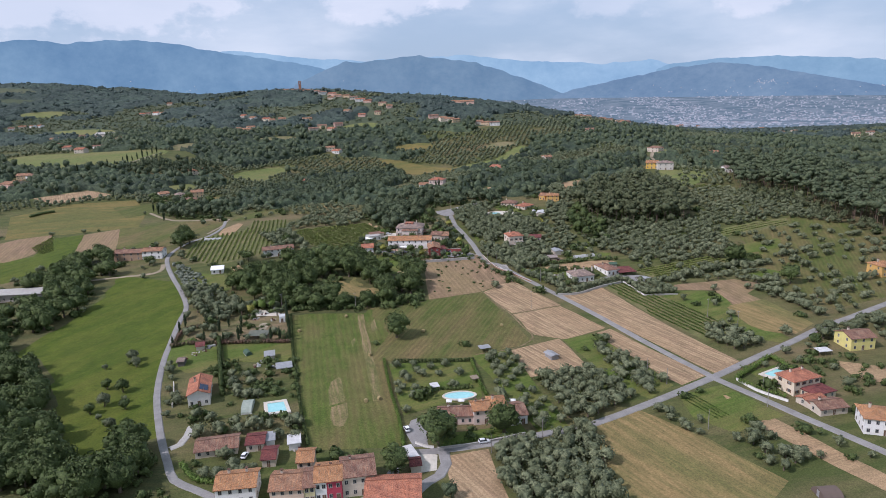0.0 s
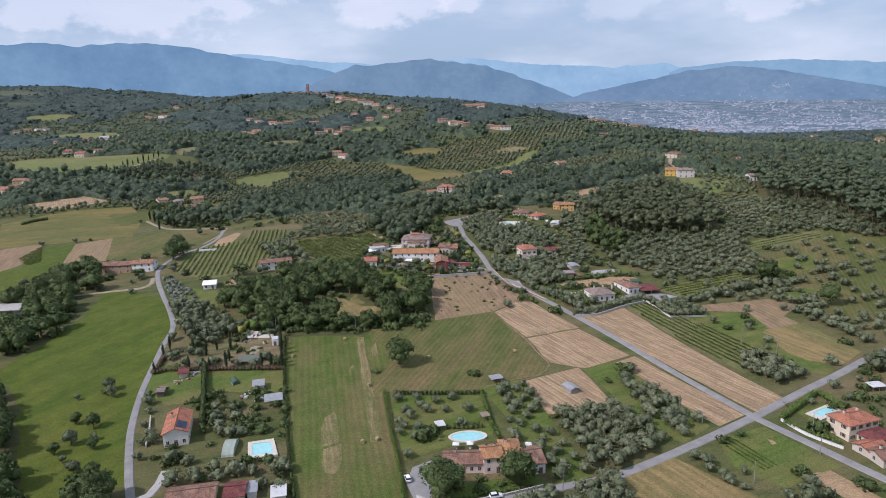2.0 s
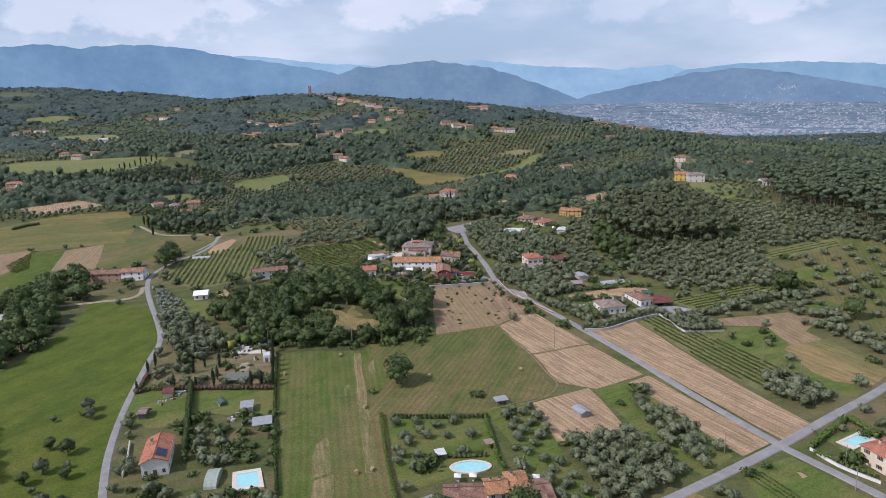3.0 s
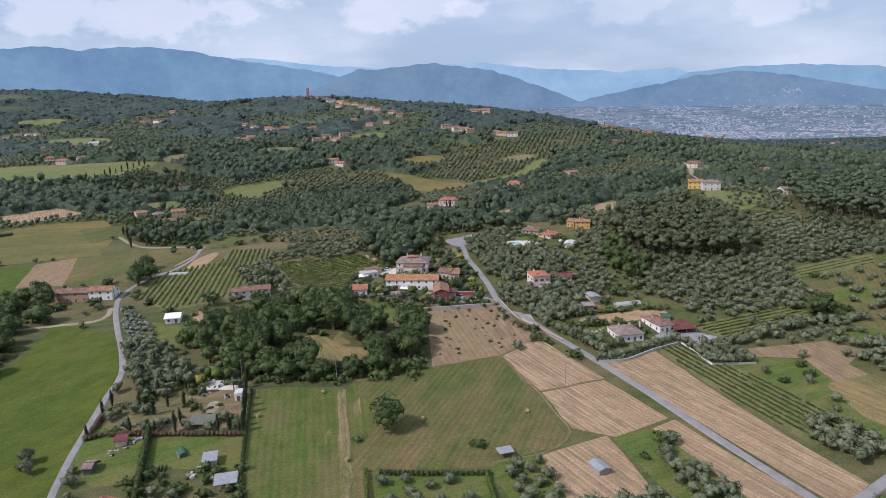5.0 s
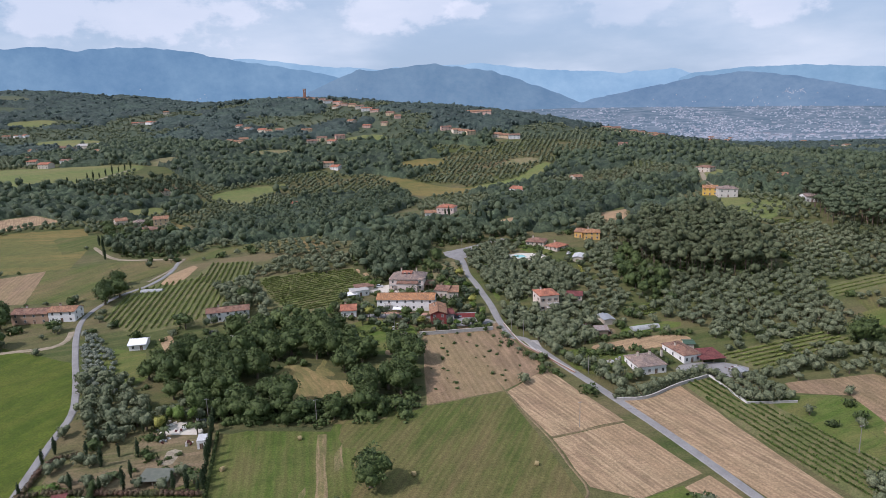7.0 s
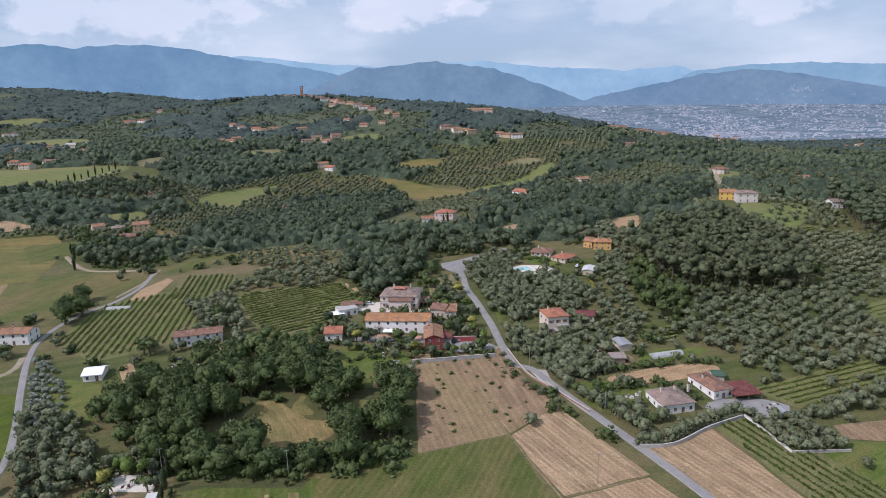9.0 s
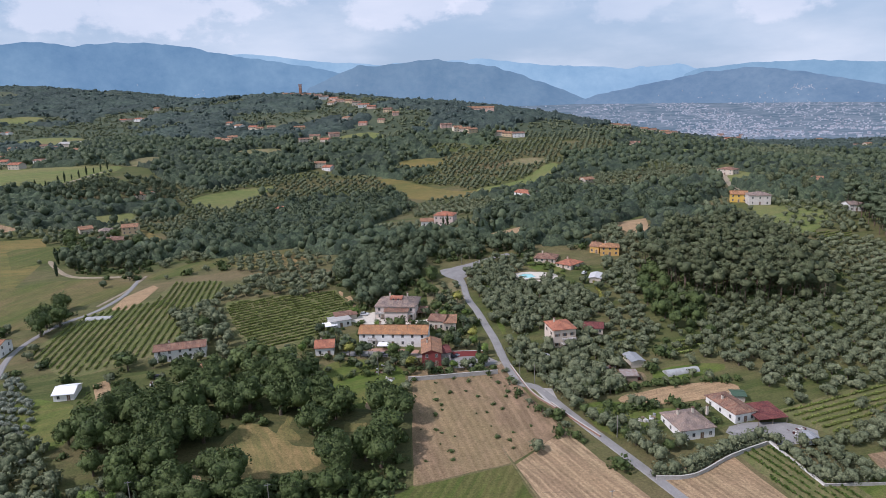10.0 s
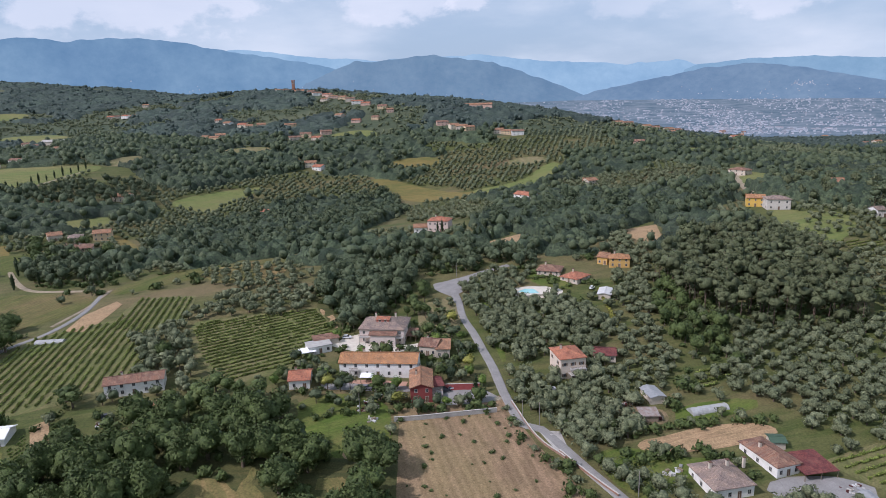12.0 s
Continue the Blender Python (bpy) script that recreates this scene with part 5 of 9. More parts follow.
house((-77.6, 79.6), (-65.9, 81.4), 8.5, 4.8, "gable", M_TILE_ORANGE, WHITE, 0.34, 2, 4, 2, 2, "white terraced house with orange tiles")
house((-61.0, 79.4), (-51.0, 80.4), 9.0, 4.6, "gable", M_TILE, (0.66, 0.5, 0.38), 0.34, 2, 4, 2, 1, "peach terraced house with old clay tiles")
house((-50.9, 80.6), (-47.8, 81.1), 9.0, 4.8, "gable", M_TILE_BROWN, (0.66, 0.58, 0.33), 0.34, 2, 2, 0, 0, "narrow yellow terraced house with tiled roof")
house((-47.7, 81.4), (-44.3, 81.9), 9.0, 5.8, "gable", M_TILE_ORANGE, WHITE, 0.34, 2, 2, 0, 1, "narrow white terraced house")
house((-44.3, 81.9), (-39.8, 82.7), 9.0, 5.8, "gable", M_TILE_ORANGE, (0.45, 0.07, 0.10), 0.34, 2, 2, 0, 1, "crimson terraced house with orange tiles")
house((-39.8, 83.3), (-30.0, 85.4), 10.0, 5.9, "gable", M_TILE_BROWN, BEIGE, 0.34, 2, 4, 2, 1, "beige terraced house with brown tiles")
house((-31.7, 75.1), (-15.7, 76.0), 10.0, 4.6, "gable", M_TILE_RED, WHITE, 0.34, 2, 5, 2, 0, "house with bright red new roof")
house((-56.3, 94.0), (-51.3, 94.6), 7.0, 4.8, "gable", M_TILE_ORANGE, (0.66, 0.5, 0.38), 0.34, 2, 2, 1, 0, "rear terraced house with orange roof")
house((123.9, 145.6), (136.2, 150.5), 7.5, 5.2, "hip", M_TILE_RED, (0.70, 0.60, 0.45), 0.34, 2, 4, 2, 2, "cream two-storey villa with red hipped roof", shutter=M_SHUT_B)
house((129.7, 140.9), (139.3, 144.7), 6.0, 2.6, "hip", M_TILE_MAROON, (0.70, 0.60, 0.45), 0.34, 1, 3, 2, 0, "low cream villa wing with dark red roof")
house((125.0, 135.7), (132.9, 139.0), 5.0, 2.2, "gable", M_TILE_RED, BEIGE, 0.3, 1, 2, 1, 0, "small red-roofed outbuilding of a villa", name="outbuilding", category="outbuilding")
house((126.1, 129.8), (136.9, 132.0), 6.5, 2.5, "gable", M_TILE_BROWN, BEIGE, 0.32, 1, 3, 1, 1, "low house with brown tiles")
house((134.4, 117.7), (144.5, 114.9), 9.0, 5.2, "hip", M_TILE_ORANGE, WHITE, 0.34, 2, 4, 3, 1, "white two-storey house with orange hipped roof")
house((168.1, 186.5), (179.7, 188.3), 9.0, 5.0, "gable", M_TILE_BROWN, (0.68, 0.6, 0.22), 0.34, 2, 3, 2, 1, "yellow house with brown tiled roof")
house((236.5, 279.3), (247.6, 282.0), 9.0, 5.6, "hip", M_TILE_ORANGE, OCHRE, 0.34, 2, 3, 2, 1, "orange-yellow house on the slope")
house((35.6, 180.6), (38.8, 182.2), 4.6, 1.9, "gable_y", M_METAL, M_METAL, 0.3, 1, 0, 0, 0, "grey metal garden shed in the stubble", name="shed", category="shed")
open_shelter((4.6, 189.4), (9.2, 191.0), 3.0, 2.0, M_METAL, "low grey sheet-roofed shelter in the hay field", "shelter")
house((-280.6, 265.9), (-250.3, 269.1), 10.0, 3.6, "flat", M_CONC, (0.4, 0.36, 0.32), 0.1, 1, 5, 2, 0, "low modern building with grey flat roof", over=1.2)
open_shelter((-108.2, 204.9), (-98.7, 205.3), 5.5, 2.2, M_FELT, "low open shed with grey-green felt roof in the yard", "shelter")
house((-97.9, 225.5), (-95.1, 226.2), 4.0, 2.6, "flat", M_WHITEROOF, WHITE, 0.1, 1, 1, 0, 0, "white site cabin in a courtyard", name="cabin", category="cabin", over=0.05)
tunnel((-88.4, 134.8), (-84.1, 135.5), 11.0, 2.6, surface("tunnel_sheet", (0.27, 0.31, 0.25), (0.33, 0.36, 0.30), 0.8, 0.6, 0.1), "round-topped pale grey-green storage tunnel")
tunnel((101.4, 79.1), (107.4, 79.6), 7.0, 2.6, M_TILE_GREY, "round-topped grey storage tunnel")
open_shelter((-84.0, 169.4), (-77.6, 171.4), 5.0, 2.3, M_METAL, "blue-grey sheet shelter in a garden", "shelter")
open_shelter((152.3, 181.7), (158.0, 182.7), 3.4, 2.2, M_WHITEROOF, "pale canopy shelter on posts", "shelter")
open_shelter((0.5, 158.8), (3.1, 159.8), 2.5, 2.2, M_WOOD, "small timber pavilion in the villa garden", "pavilion")
open_shelter((-15.9, 151.6), (-13.0, 152.6), 3.0, 2.3, M_WHITEROOF, "pale garden gazebo by the pool", "gazebo")

# ---- pools ----
def pool(poly, label, deck=1.6, round_=False):
    """A sunk pool: coping, raised water sheet with its tiled basin below."""
    pts = [Vector(p) for p in poly]
    c = sum(pts, Vector((0, 0))) / len(pts)
    if round_:
        a, b = (pts[1] - pts[0]) / 2, (pts[2] - pts[0]) / 2
        c = pts[0] + a + b
        pts = [c + a * math.cos(t) + b * math.sin(t) for t in [2 * math.pi * i / 28 for i in range(28)]]
    z = max(gz(p.x, p.y) for p in pts) + 0.3
    PLOTS.append([tuple(c + (p - c) * (1 + (deck + 1.6) / max(2.0, (p - c).length))) for p in pts])
    ob = new("swimming_pool")
    ob.location = (c.x, c.y, z)
    tagged(ob, label, "pool")
    loc = [p - c for p in pts]

    def out(k):
        return [p + p.normalized() * k for p in loc]
    bm = bmesh.new()
    ins, outs = [bm.verts.new((p.x, p.y, 0.06)) for p in loc], [bm.verts.new((p.x, p.y, 0.06)) for p in out(deck)]
    low, inl = [bm.verts.new((p.x, p.y, -1.2)) for p in out(deck)], [bm.verts.new((p.x, p.y, -0.25)) for p in loc]
    n = len(loc)
    for i in range(n):
        j = (i + 1) % n
        bm.faces.new((ins[i], outs[i], outs[j], ins[j]))
        bm.faces.new((outs[i], low[i], low[j], outs[j]))
        bm.faces.new((inl[i], ins[i], ins[j], inl[j]))
    bmesh.ops.recalc_face_normals(bm, faces=bm.faces)
    part("coping", bm, M_PAVE, ob)
    bm = bmesh.new()
    bm.faces.new([bm.verts.new((p.x, p.y, -0.08)) for p in loc])
    part("water", bm, M_POOL, ob, "clear turquoise pool water")
    PLOTS.append([(p.x + c.x, p.y + c.y) for p in out(deck + 1)])


pool([(-11.0, 145.0), (0.8, 145.7), (-10.7, 151.1)], "oval turquoise swimming pool with pale coping", 1.0, True)
pool([(-77.9, 135.4), (-71.1, 137.0), (-74.5, 144.6), (-80.5, 142.9)], "rectangular turquoise swimming pool with pale paving", 2.2)
pool([(121.2, 165.1), (123.4, 161.9), (131.0, 166.4), (128.6, 169.7)], "turquoise swimming pool on a paved terrace", 2.6)
pool([(16.8, 433.7), (21.8, 429.9), (27.4, 431.0), (25.2, 437.6), (21.0, 438.5)], "kidney-shaped turquoise swimming pool with pale terrace", 3.0)


# ---- plants ----
def unit(v):
    return v / np.maximum(np.linalg.norm(v, axis=-1, keepdims=True), 1e-9)


def leaves(rng, centres, radii, n, size, squash=1.0, up=0.35):
    """n leafy sprays as bent quads, loosely set about the outsides of the lumps of a crown."""
    k = rng.choice(len(centres), n, p=radii ** 2 / (radii ** 2).sum())
    d = unit(rng.normal(size=(n, 3)) + (0, 0, up))
    pos = centres[k] + d * (radii[k] * rng.uniform(0.8, 1.12, n))[:, None] * (1, 1, squash)
    no = unit(d + rng.normal(size=(n, 3)) * 0.62)
    t = unit(np.cross(no, rng.normal(size=(n, 3))))
    b = np.cross(no, t)
    s = size * rng.uniform(0.55, 1.4, (n, 1))
    q = np.stack([pos - t * s - b * s * 0.5, pos + t * s * 0.7 - b * s * 0.75, pos + t * s * 1.15 + b * s * 0.45, pos - t * s * 0.5 + b * s * 0.8], 1)
    q[:, 0] -= no * s * 0.3
    q[:, 2] -= no * s * 0.3
    return q.reshape(-1, 3), np.arange(n * 4).reshape(-1, 4)


def cube_sphere():
    g = [(x, y, z) for z in (-1, 0, 1) for y in (-1, 0, 1) for x in (-1, 0, 1)]
    at, Q = {p: i for i, p in enumerate(g)}, []
    for axis in range(3):
        for side in (-1, 1):
            for a in (-1, 0):
                for b in (-1, 0):
                    q = []
                    for da, db in ((0, 0), (1, 0), (1, 1), (0, 1)):
                        p = [a + da, b + db]
                        p.insert(axis, side)
                        q.append(at[tuple(p)])
                    Q.append(q if (side > 0) != (axis == 1) else q[::-1])
    return unit(np.array(g, float) * (1, 1, 1) + 1e-9), np.array(Q)


BLOB = cube_sphere()


def lump(rng, c, r, squash=0.9):
    """The ragged inside of a crown: a knobbly block whose facets stand at odd angles."""
    v = BLOB[0] * r * rng.uniform(0.62, 1.24, (len(BLOB[0]), 1)) * (1, 1, squash) + c
    return v, BLOB[1]


def rough_block(rng, c, r, squash=0.9):
    """A far tree top: six uneven faces."""
    g = np.array([(x, y, z) for z in (-1, 1) for y in (-1, 1) for x in (-1, 1)], float)
    v = unit(g) * r * rng.uniform(0.8, 1.3, (8, 1)) * (1, 1, squash) + c
    return v, np.array([(0, 2, 3, 1), (4, 5, 7, 6), (0, 1, 5, 4), (1, 3, 7, 5), (3, 2, 6, 7), (2, 0, 4, 6)])


def stem(p0, p1, r0, r1, sides=5):
    p0, p1 = np.array(p0, float), np.array(p1, float)
    ang = np.arange(sides) * 2 * np.pi / sides
    ring = np.stack([np.cos(ang), np.sin(ang), 0 * ang], 1)
    V = np.concatenate([p0 + ring * r0, p1 + ring * r1])
    i = np.arange(sides)
    return V, np.stack([i, (i + 1) % sides, (i + 1) % sides + sides, i + sides], 1)


def joined(parts):
    V, Q, o = [], [], 0
    for v, q in parts:
        V.append(v)
        Q.append(q + o)
        o += len(v)
    return np.concatenate(V), np.concatenate(Q)


def plant(kind, seed, detail=1.0):
    """Crown and trunk of one plant, about its foot."""
    rng = np.random.default_rng(seed)
    wood, crown, cores = [], [], 1
    if kind == "olive":
        n, R, H = 11, 1.7, 2.0
        a, q = rng.uniform(0, 6.28, n), np.sqrt(rng.uniform(0.02, 1, n)) * R
        c = np.stack([np.cos(a) * q, np.sin(a) * q, H * rng.uniform(0.62, 1.3, n) - 0.12 * q * q], 1)
        r = rng.uniform(0.5, 0.95, n)
        leaf, cnt, sq, cores = 0.19, 150, 0.95, 3
        wood = [stem((0, 0, -0.4), (0.1, 0.05, 1.2), 0.24, 0.16, 4)]
    elif kind == "oak":
        n, R, H = 34, 3.5, 4.1
        d = unit(rng.normal(size=(n, 3)) + (0, 0, 0.25))
        c = d * (3.3, 3.3, 3.1) * rng.uniform(0.6, 0.95, (n, 1)) + (0, 0, H)
        r = rng.uniform(0.8, 1.45, n)
        leaf, cnt, sq, cores = 0.23, 1000, 0.95, 9
        wood = [stem((0, 0, -0.6), (0.1, 0, 3.0), 0.42, 0.28, 6)] + [stem((0.1, 0, 2.4), c[i], 0.2, 0.06, 4) for i in range(3)]
    elif kind == "tree":
        n, R, H = 13, 2.2, 4.0
        d = unit(rng.normal(size=(n, 3)))
        c = d * (R, R, 2.5) * rng.uniform(0.4, 1.0, (n, 1)) + (0, 0, H)
        r = rng.uniform(0.85, 1.5, n)
        leaf, cnt, sq, cores = 0.25, 240, 1.0, 3
        wood = [stem((0, 0, -0.6), (0, 0, 3.0), 0.24, 0.14, 4)]
    elif kind == "pine":
        n, R, H = 9, 1.9, 10.6
        c = np.stack([rng.normal(0, R * 0.6, n), rng.normal(0, R * 0.6, n), rng.uniform(H - 5.6, H + 1.2, n)], 1)
        r = rng.uniform(0.8, 1.5, n)
        leaf, cnt, sq, cores = 0.24, 170, 0.8, 4
        wood = [stem((0, 0, -0.6), (rng.normal(0, 0.4), rng.normal(0, 0.4), H), 0.2, 0.09, 4)]
    elif kind == "umbrella":
        n, R, H = 20, 3.9, 5.6
        a = rng.uniform(0, 6.28, n)
        q = np.sqrt(rng.uniform(0, 1, n)) * R
        c = np.stack([np.cos(a) * q, np.sin(a) * q, H + rng.uniform(-1.6, 0.6, n) - 0.05 * q * q], 1)
        r = rng.uniform(0.9, 1.5, n)
        leaf, cnt, sq, cores = 0.27, 480, 0.75, 4
        wood = [stem((0, 0, -0.6), (0.2, 0, 4.0), 0.4, 0.25, 6)] + [stem((0.2, 0, 3.6), c[i], 0.16, 0.06, 4) for i in range(4)]
    elif kind == "cypress":
        n = 9
        z = np.linspace(0.9, 8.4, n)
        c = np.stack([rng.normal(0, 0.09, n), rng.normal(0, 0.09, n), z], 1)
        r = 0.95 * np.sin(np.pi * (0.16 + 0.74 * np.linspace(0, 1, n))) + 0.1
        leaf, cnt, sq, cores = 0.22, 200, 1.2, 9
        wood = [stem((0, 0, -0.4), (0, 0, 1.2), 0.15, 0.12)]
    elif kind == "shrub":
        n = 7
        c = np.stack([rng.normal(0, 0.55, n), rng.normal(0, 0.55, n), rng.uniform(0.25, 0.95, n)], 1)
        r = rng.uniform(0.35, 0.75, n)
        leaf, cnt, sq = 0.2, 90, 0.9
        wood = [stem((0, 0, -0.3), (0, 0, 0.6), 0.08, 0.05, 4)]
    elif kind == "vine":
        n = 3
        c = np.stack([rng.uniform(-0.5, 0.5, n), rng.normal(0, 0.04, n), rng.uniform(0.25, 0.62, n)], 1)
        r = rng.uniform(0.2, 0.3, n)
        leaf, cnt, sq, cores = 0.21, 26, 1.1, 0
        wood = [stem((0, 0, -0.2), (0, 0, 0.8), 0.05, 0.04, 4)]
    else:           # clump: a stand of far trees
        n, R = 7, 3.2
        c = np.stack([rng.normal(0, R, n), rng.normal(0, R, n), rng.uniform(2.0, 6.0, n)], 1)
        r = rng.uniform(1.4, 2.6, n)
        leaf, cnt, sq, cores = 0.7, 26, 1.0, 3
    if detail < 0.75 and kind != "clump":
        cores = min(cores, 1)
    cnt = max(8, int(cnt * detail))
    crown.append(leaves(rng, c, r, cnt, leaf / math.sqrt(max(0.45, min(detail, 1.5))), sq))
    mid, ext = c.mean(0), c.std(0).mean() + r.mean()
    if kind == "clump":
        for i in range(cores):
            crown.append(rough_block(rng, c[i] * 0.9 + mid * 0.1, r[i] * 1.25, 1.05))
    elif cores == 1:
        crown.append(lump(rng, mid, ext * (1.02 if detail < 0.3 else 0.9 if detail < 0.75 else 0.8), sq))
    elif kind == "cypress":
        for i in range(cores):
            crown.append(lump(rng, c[i], r[i] * 0.8, sq))
    elif cores:
        far = np.argsort(-np.linalg.norm(c[:, :2] - mid[:2], axis=1))[:cores - 1]
        crown.append(lump(rng, mid, ext * (1.1 if kind == "oak" else 0.9), sq))
        for i in far:
            crown.append(lump(rng, c[i] * 0.8 + mid * 0.2, r[i] * 1.15, sq))
    out = []
    for g in (crown, wood):
        if g and (detail > 0.45 or g is crown):
            v, q = joined(g)
            out.append((v * 1.2, q))
        else:
            out.append(None)
    return out


TEMPL = {}


def templates(kind, detail, k=5):
    key = (kind, detail)
    if key not in TEMPL:
        TEMPL[key] = [plant(kind, 100 + 17 * i + len(kind), detail) for i in range(k)]
    return TEMPL[key]


LEAF = {"olive": F_OLIVE, "oak": F_OAK, "tree": F_WOOD, "pine": F_PINE, "umbrella": F_OAK, "cypress": F_CYP, "shrub": F_OAK, "vine": F_VINE, "clump": F_WOOD}


def planting(name, pts, kind, label, category, detail=1.0, lo=0.8, hi=1.25, leaf=None, seed=1, turn=None, trunk=None):
    """Many plants of one kind as one mesh."""
    if not len(pts):
        return
    rng = np.random.default_rng(seed + len(pts))
    tm = templates(kind, detail)
    V, Q, I, o = [], [], [], 0
    pick = rng.integers(0, len(tm), len(pts))
    s = rng.uniform(lo, hi, len(pts))
    a = rng.uniform(0, 6.28, len(pts)) if turn is None else np.full(len(pts), turn)
    z = ground_z(pts[:, 0], pts[:, 1])
    for t, (crown, wood) in enumerate(tm):
        m = np.nonzero(pick == t)[0]
        if not len(m):
            continue
        ca, sa = np.cos(a[m])[:, None], np.sin(a[m])[:, None]
        tall = (s[m] * rng.uniform(0.88, 1.14, len(m)))[:, None]
        for g, mi in ((crown, 0), (wood, 1)):
            if g is None:
                continue
            v, q = g
            X = (v[:, 0] * ca - v[:, 1] * sa) * s[m][:, None] + pts[m, 0][:, None]
            Y = (v[:, 0] * sa + v[:, 1] * ca) * s[m][:, None] + pts[m, 1][:, None]
            Z = v[:, 2] * tall + z[m][:, None]
            V.append(np.stack([X, Y, Z], -1).reshape(-1, 3))
            Q.append((q[None] + (np.arange(len(m)) * len(v))[:, None, None] + o).reshape(-1, 4))
            I.append(np.full(len(m) * len(q), mi))
            o += len(m) * len(v)
    me = quad_mesh(name, np.concatenate(V), np.concatenate(Q), [leaf or LEAF[kind], trunk or (M_PINEBARK if kind == "pine" else M_BARK)], np.concatenate(I))
    tagged(new(name, me), label, category, kind="stuff")


STANDARD = {}


def lone(kind, at, scale=1.0, label="", name="tree", leaf=None, seed=0, group="", category="tree"):
    """A single plant as a thing of its own: trunk and crown."""
    key = (kind, seed % 3, leaf.name if leaf else "", name)
    x, y = at
    rnd = random.Random(int(abs(x * 31 + y * 17)))
    m = pose(x, y, gz(x, y), 0, 0, rnd.uniform(0, 360)) @ Matrix.Diagonal((scale, scale, scale * rnd.uniform(0.92, 1.08), 1))
    if key not in STANDARD:
        crown, wood = plant(kind, 900 + seed % 3 * 7 + len(kind), 1.3)
        c, w = quad_mesh("crown", *crown, [leaf or LEAF[kind]]), quad_mesh("trunk", *wood, [M_PINEBARK if kind == "pine" else M_BARK])
        STANDARD[key] = (c, w)
    ob = new(name)
    for nm, me in zip(("crown", "trunk"), STANDARD[key]):
        p = new(nm, me)
        p.parent = ob
    ob.matrix_basis = m
    tagged(ob, label, category, group)
    return ob


def clear_of(pts, roads=2.0, plots=True, fields=False):
    ok = np.ones(len(pts), bool)
    for line, w in ROADS:
        a, b = line[:-1], line[1:]
        d = b - a
        for k in range(len(a)):
            near = ok & (np.abs(pts[:, 0] - a[k, 0]) < 15) & (np.abs(pts[:, 1] - a[k, 1]) < 15)
            if near.any():
                p = pts[near]
                t = np.clip(((p - a[k]) @ d[k]) / max(1e-6, d[k] @ d[k]), 0, 1)
                ok[np.nonzero(near)[0]] &= np.linalg.norm(p - a[k] - t[:, None] * d[k], axis=1) > w / 2 + roads
    for poly in (PLOTS if plots else []) + (FIELDS if fields else []):
        ok &= ~inside(pts[:, 0], pts[:, 1], poly)
    return pts[ok]


ZONES = []


def spots(poly, spacing, angle=0.0, jitter=0.25, keep=1.0, seed=3, spacing2=None, roads=2.0, fields=False, apart=False):
    """Planting places in a polygon: rows along a heading, or with much jitter a wild stand."""
    rng = np.random.default_rng(seed + int(abs(poly[0][0])))
    spacing, spacing2 = spacing * 1.13, spacing2 and spacing2 * 1.15
    P = np.array(poly)
    c, R = P.mean(0), np.max(np.linalg.norm(P - P.mean(0), axis=1)) + spacing
    g1, g2 = np.arange(-R, R, spacing), np.arange(-R, R, spacing2 or spacing)
    X, Y = [q.ravel() for q in np.meshgrid(g1, g2)]
    X, Y = X + rng.uniform(-1, 1, X.shape) * jitter * spacing, Y + rng.uniform(-1, 1, X.shape) * jitter * (spacing2 * 0.3 if spacing2 else spacing)
    a = radians(angle)
    pts = np.stack([c[0] + X * math.cos(a) - Y * math.sin(a), c[1] + X * math.sin(a) + Y * math.cos(a)], 1)
    pts = pts[inside(pts[:, 0], pts[:, 1], poly) & (rng.uniform(0, 1, len(pts)) < keep)]
    for z in ZONES if apart else []:
        pts = pts[~inside(pts[:, 0], pts[:, 1], z)]
    return clear_of(pts, roads, True, fields)


def grove(poly, spacing=5.0, angle=20.0, jitter=0.22, keep=0.93, lo=0.75, hi=1.2, label="olive grove in loose rows", detail=1.0, fields=False, single=False, gap=None):
    pts = spots(poly, spacing, angle, jitter, keep, fields=fields, apart=True, roads=1.0, spacing2=gap)
    if single:
        rnd = random.Random(len(pts))
        for k, p in enumerate(pts):
            lone("olive", tuple(p), rnd.uniform(lo * 1.1, hi * 1.15), label, "olive_tree", seed=k, group=label, category="olive tree")
        return ZONES.append(poly)
    planting("olive_grove", pts, "olive", label, "olive trees", detail, lo * 1.2, hi * 1.25)
    ZONES.append(poly)


def canopy_material(name, a, b):
    """Closed woodland from afar: every crown its own tone, darker flecks between sprays."""
    m, nt, bs = nodes_of(name, 0.8)
    co = nt.nodes.new("ShaderNodeTexCoord").outputs["Object"]
    vo = nt.nodes.new("ShaderNodeTexVoronoi")
    vo.inputs["Scale"].default_value = 0.16
    nt.links.new(co, vo.inputs["Vector"])
    bw = nt.nodes.new("ShaderNodeRGBToBW")
    nt.links.new(vo.outputs["Color"], bw.inputs["Color"])
    col = mix_node(nt, ramp_node(nt, bw.outputs["Val"], 0.25, 0.75), a, b)
    big = noise_node(nt, co, 0.012, 4.0, 0.6)
    col = mix_node(nt, 1.0, col, ramp_node(nt, big, 0.36, 0.64, (0.8, 0.8, 0.84), (1.2, 1.22, 1.12)), "MULTIPLY")
    fleck = noise_node(nt, co, 0.8, 5.0, 0.75)
    col = mix_node(nt, 1.0, col, ramp_node(nt, fleck, 0.38, 0.62, (0.45, 0.46, 0.45), (1.5, 1.48, 1.4)), "MULTIPLY")
    nt.links.new(col, bs.inputs["Base Color"])
    bump_node(nt, bs, fleck, 0.9, 0.8)
    return m


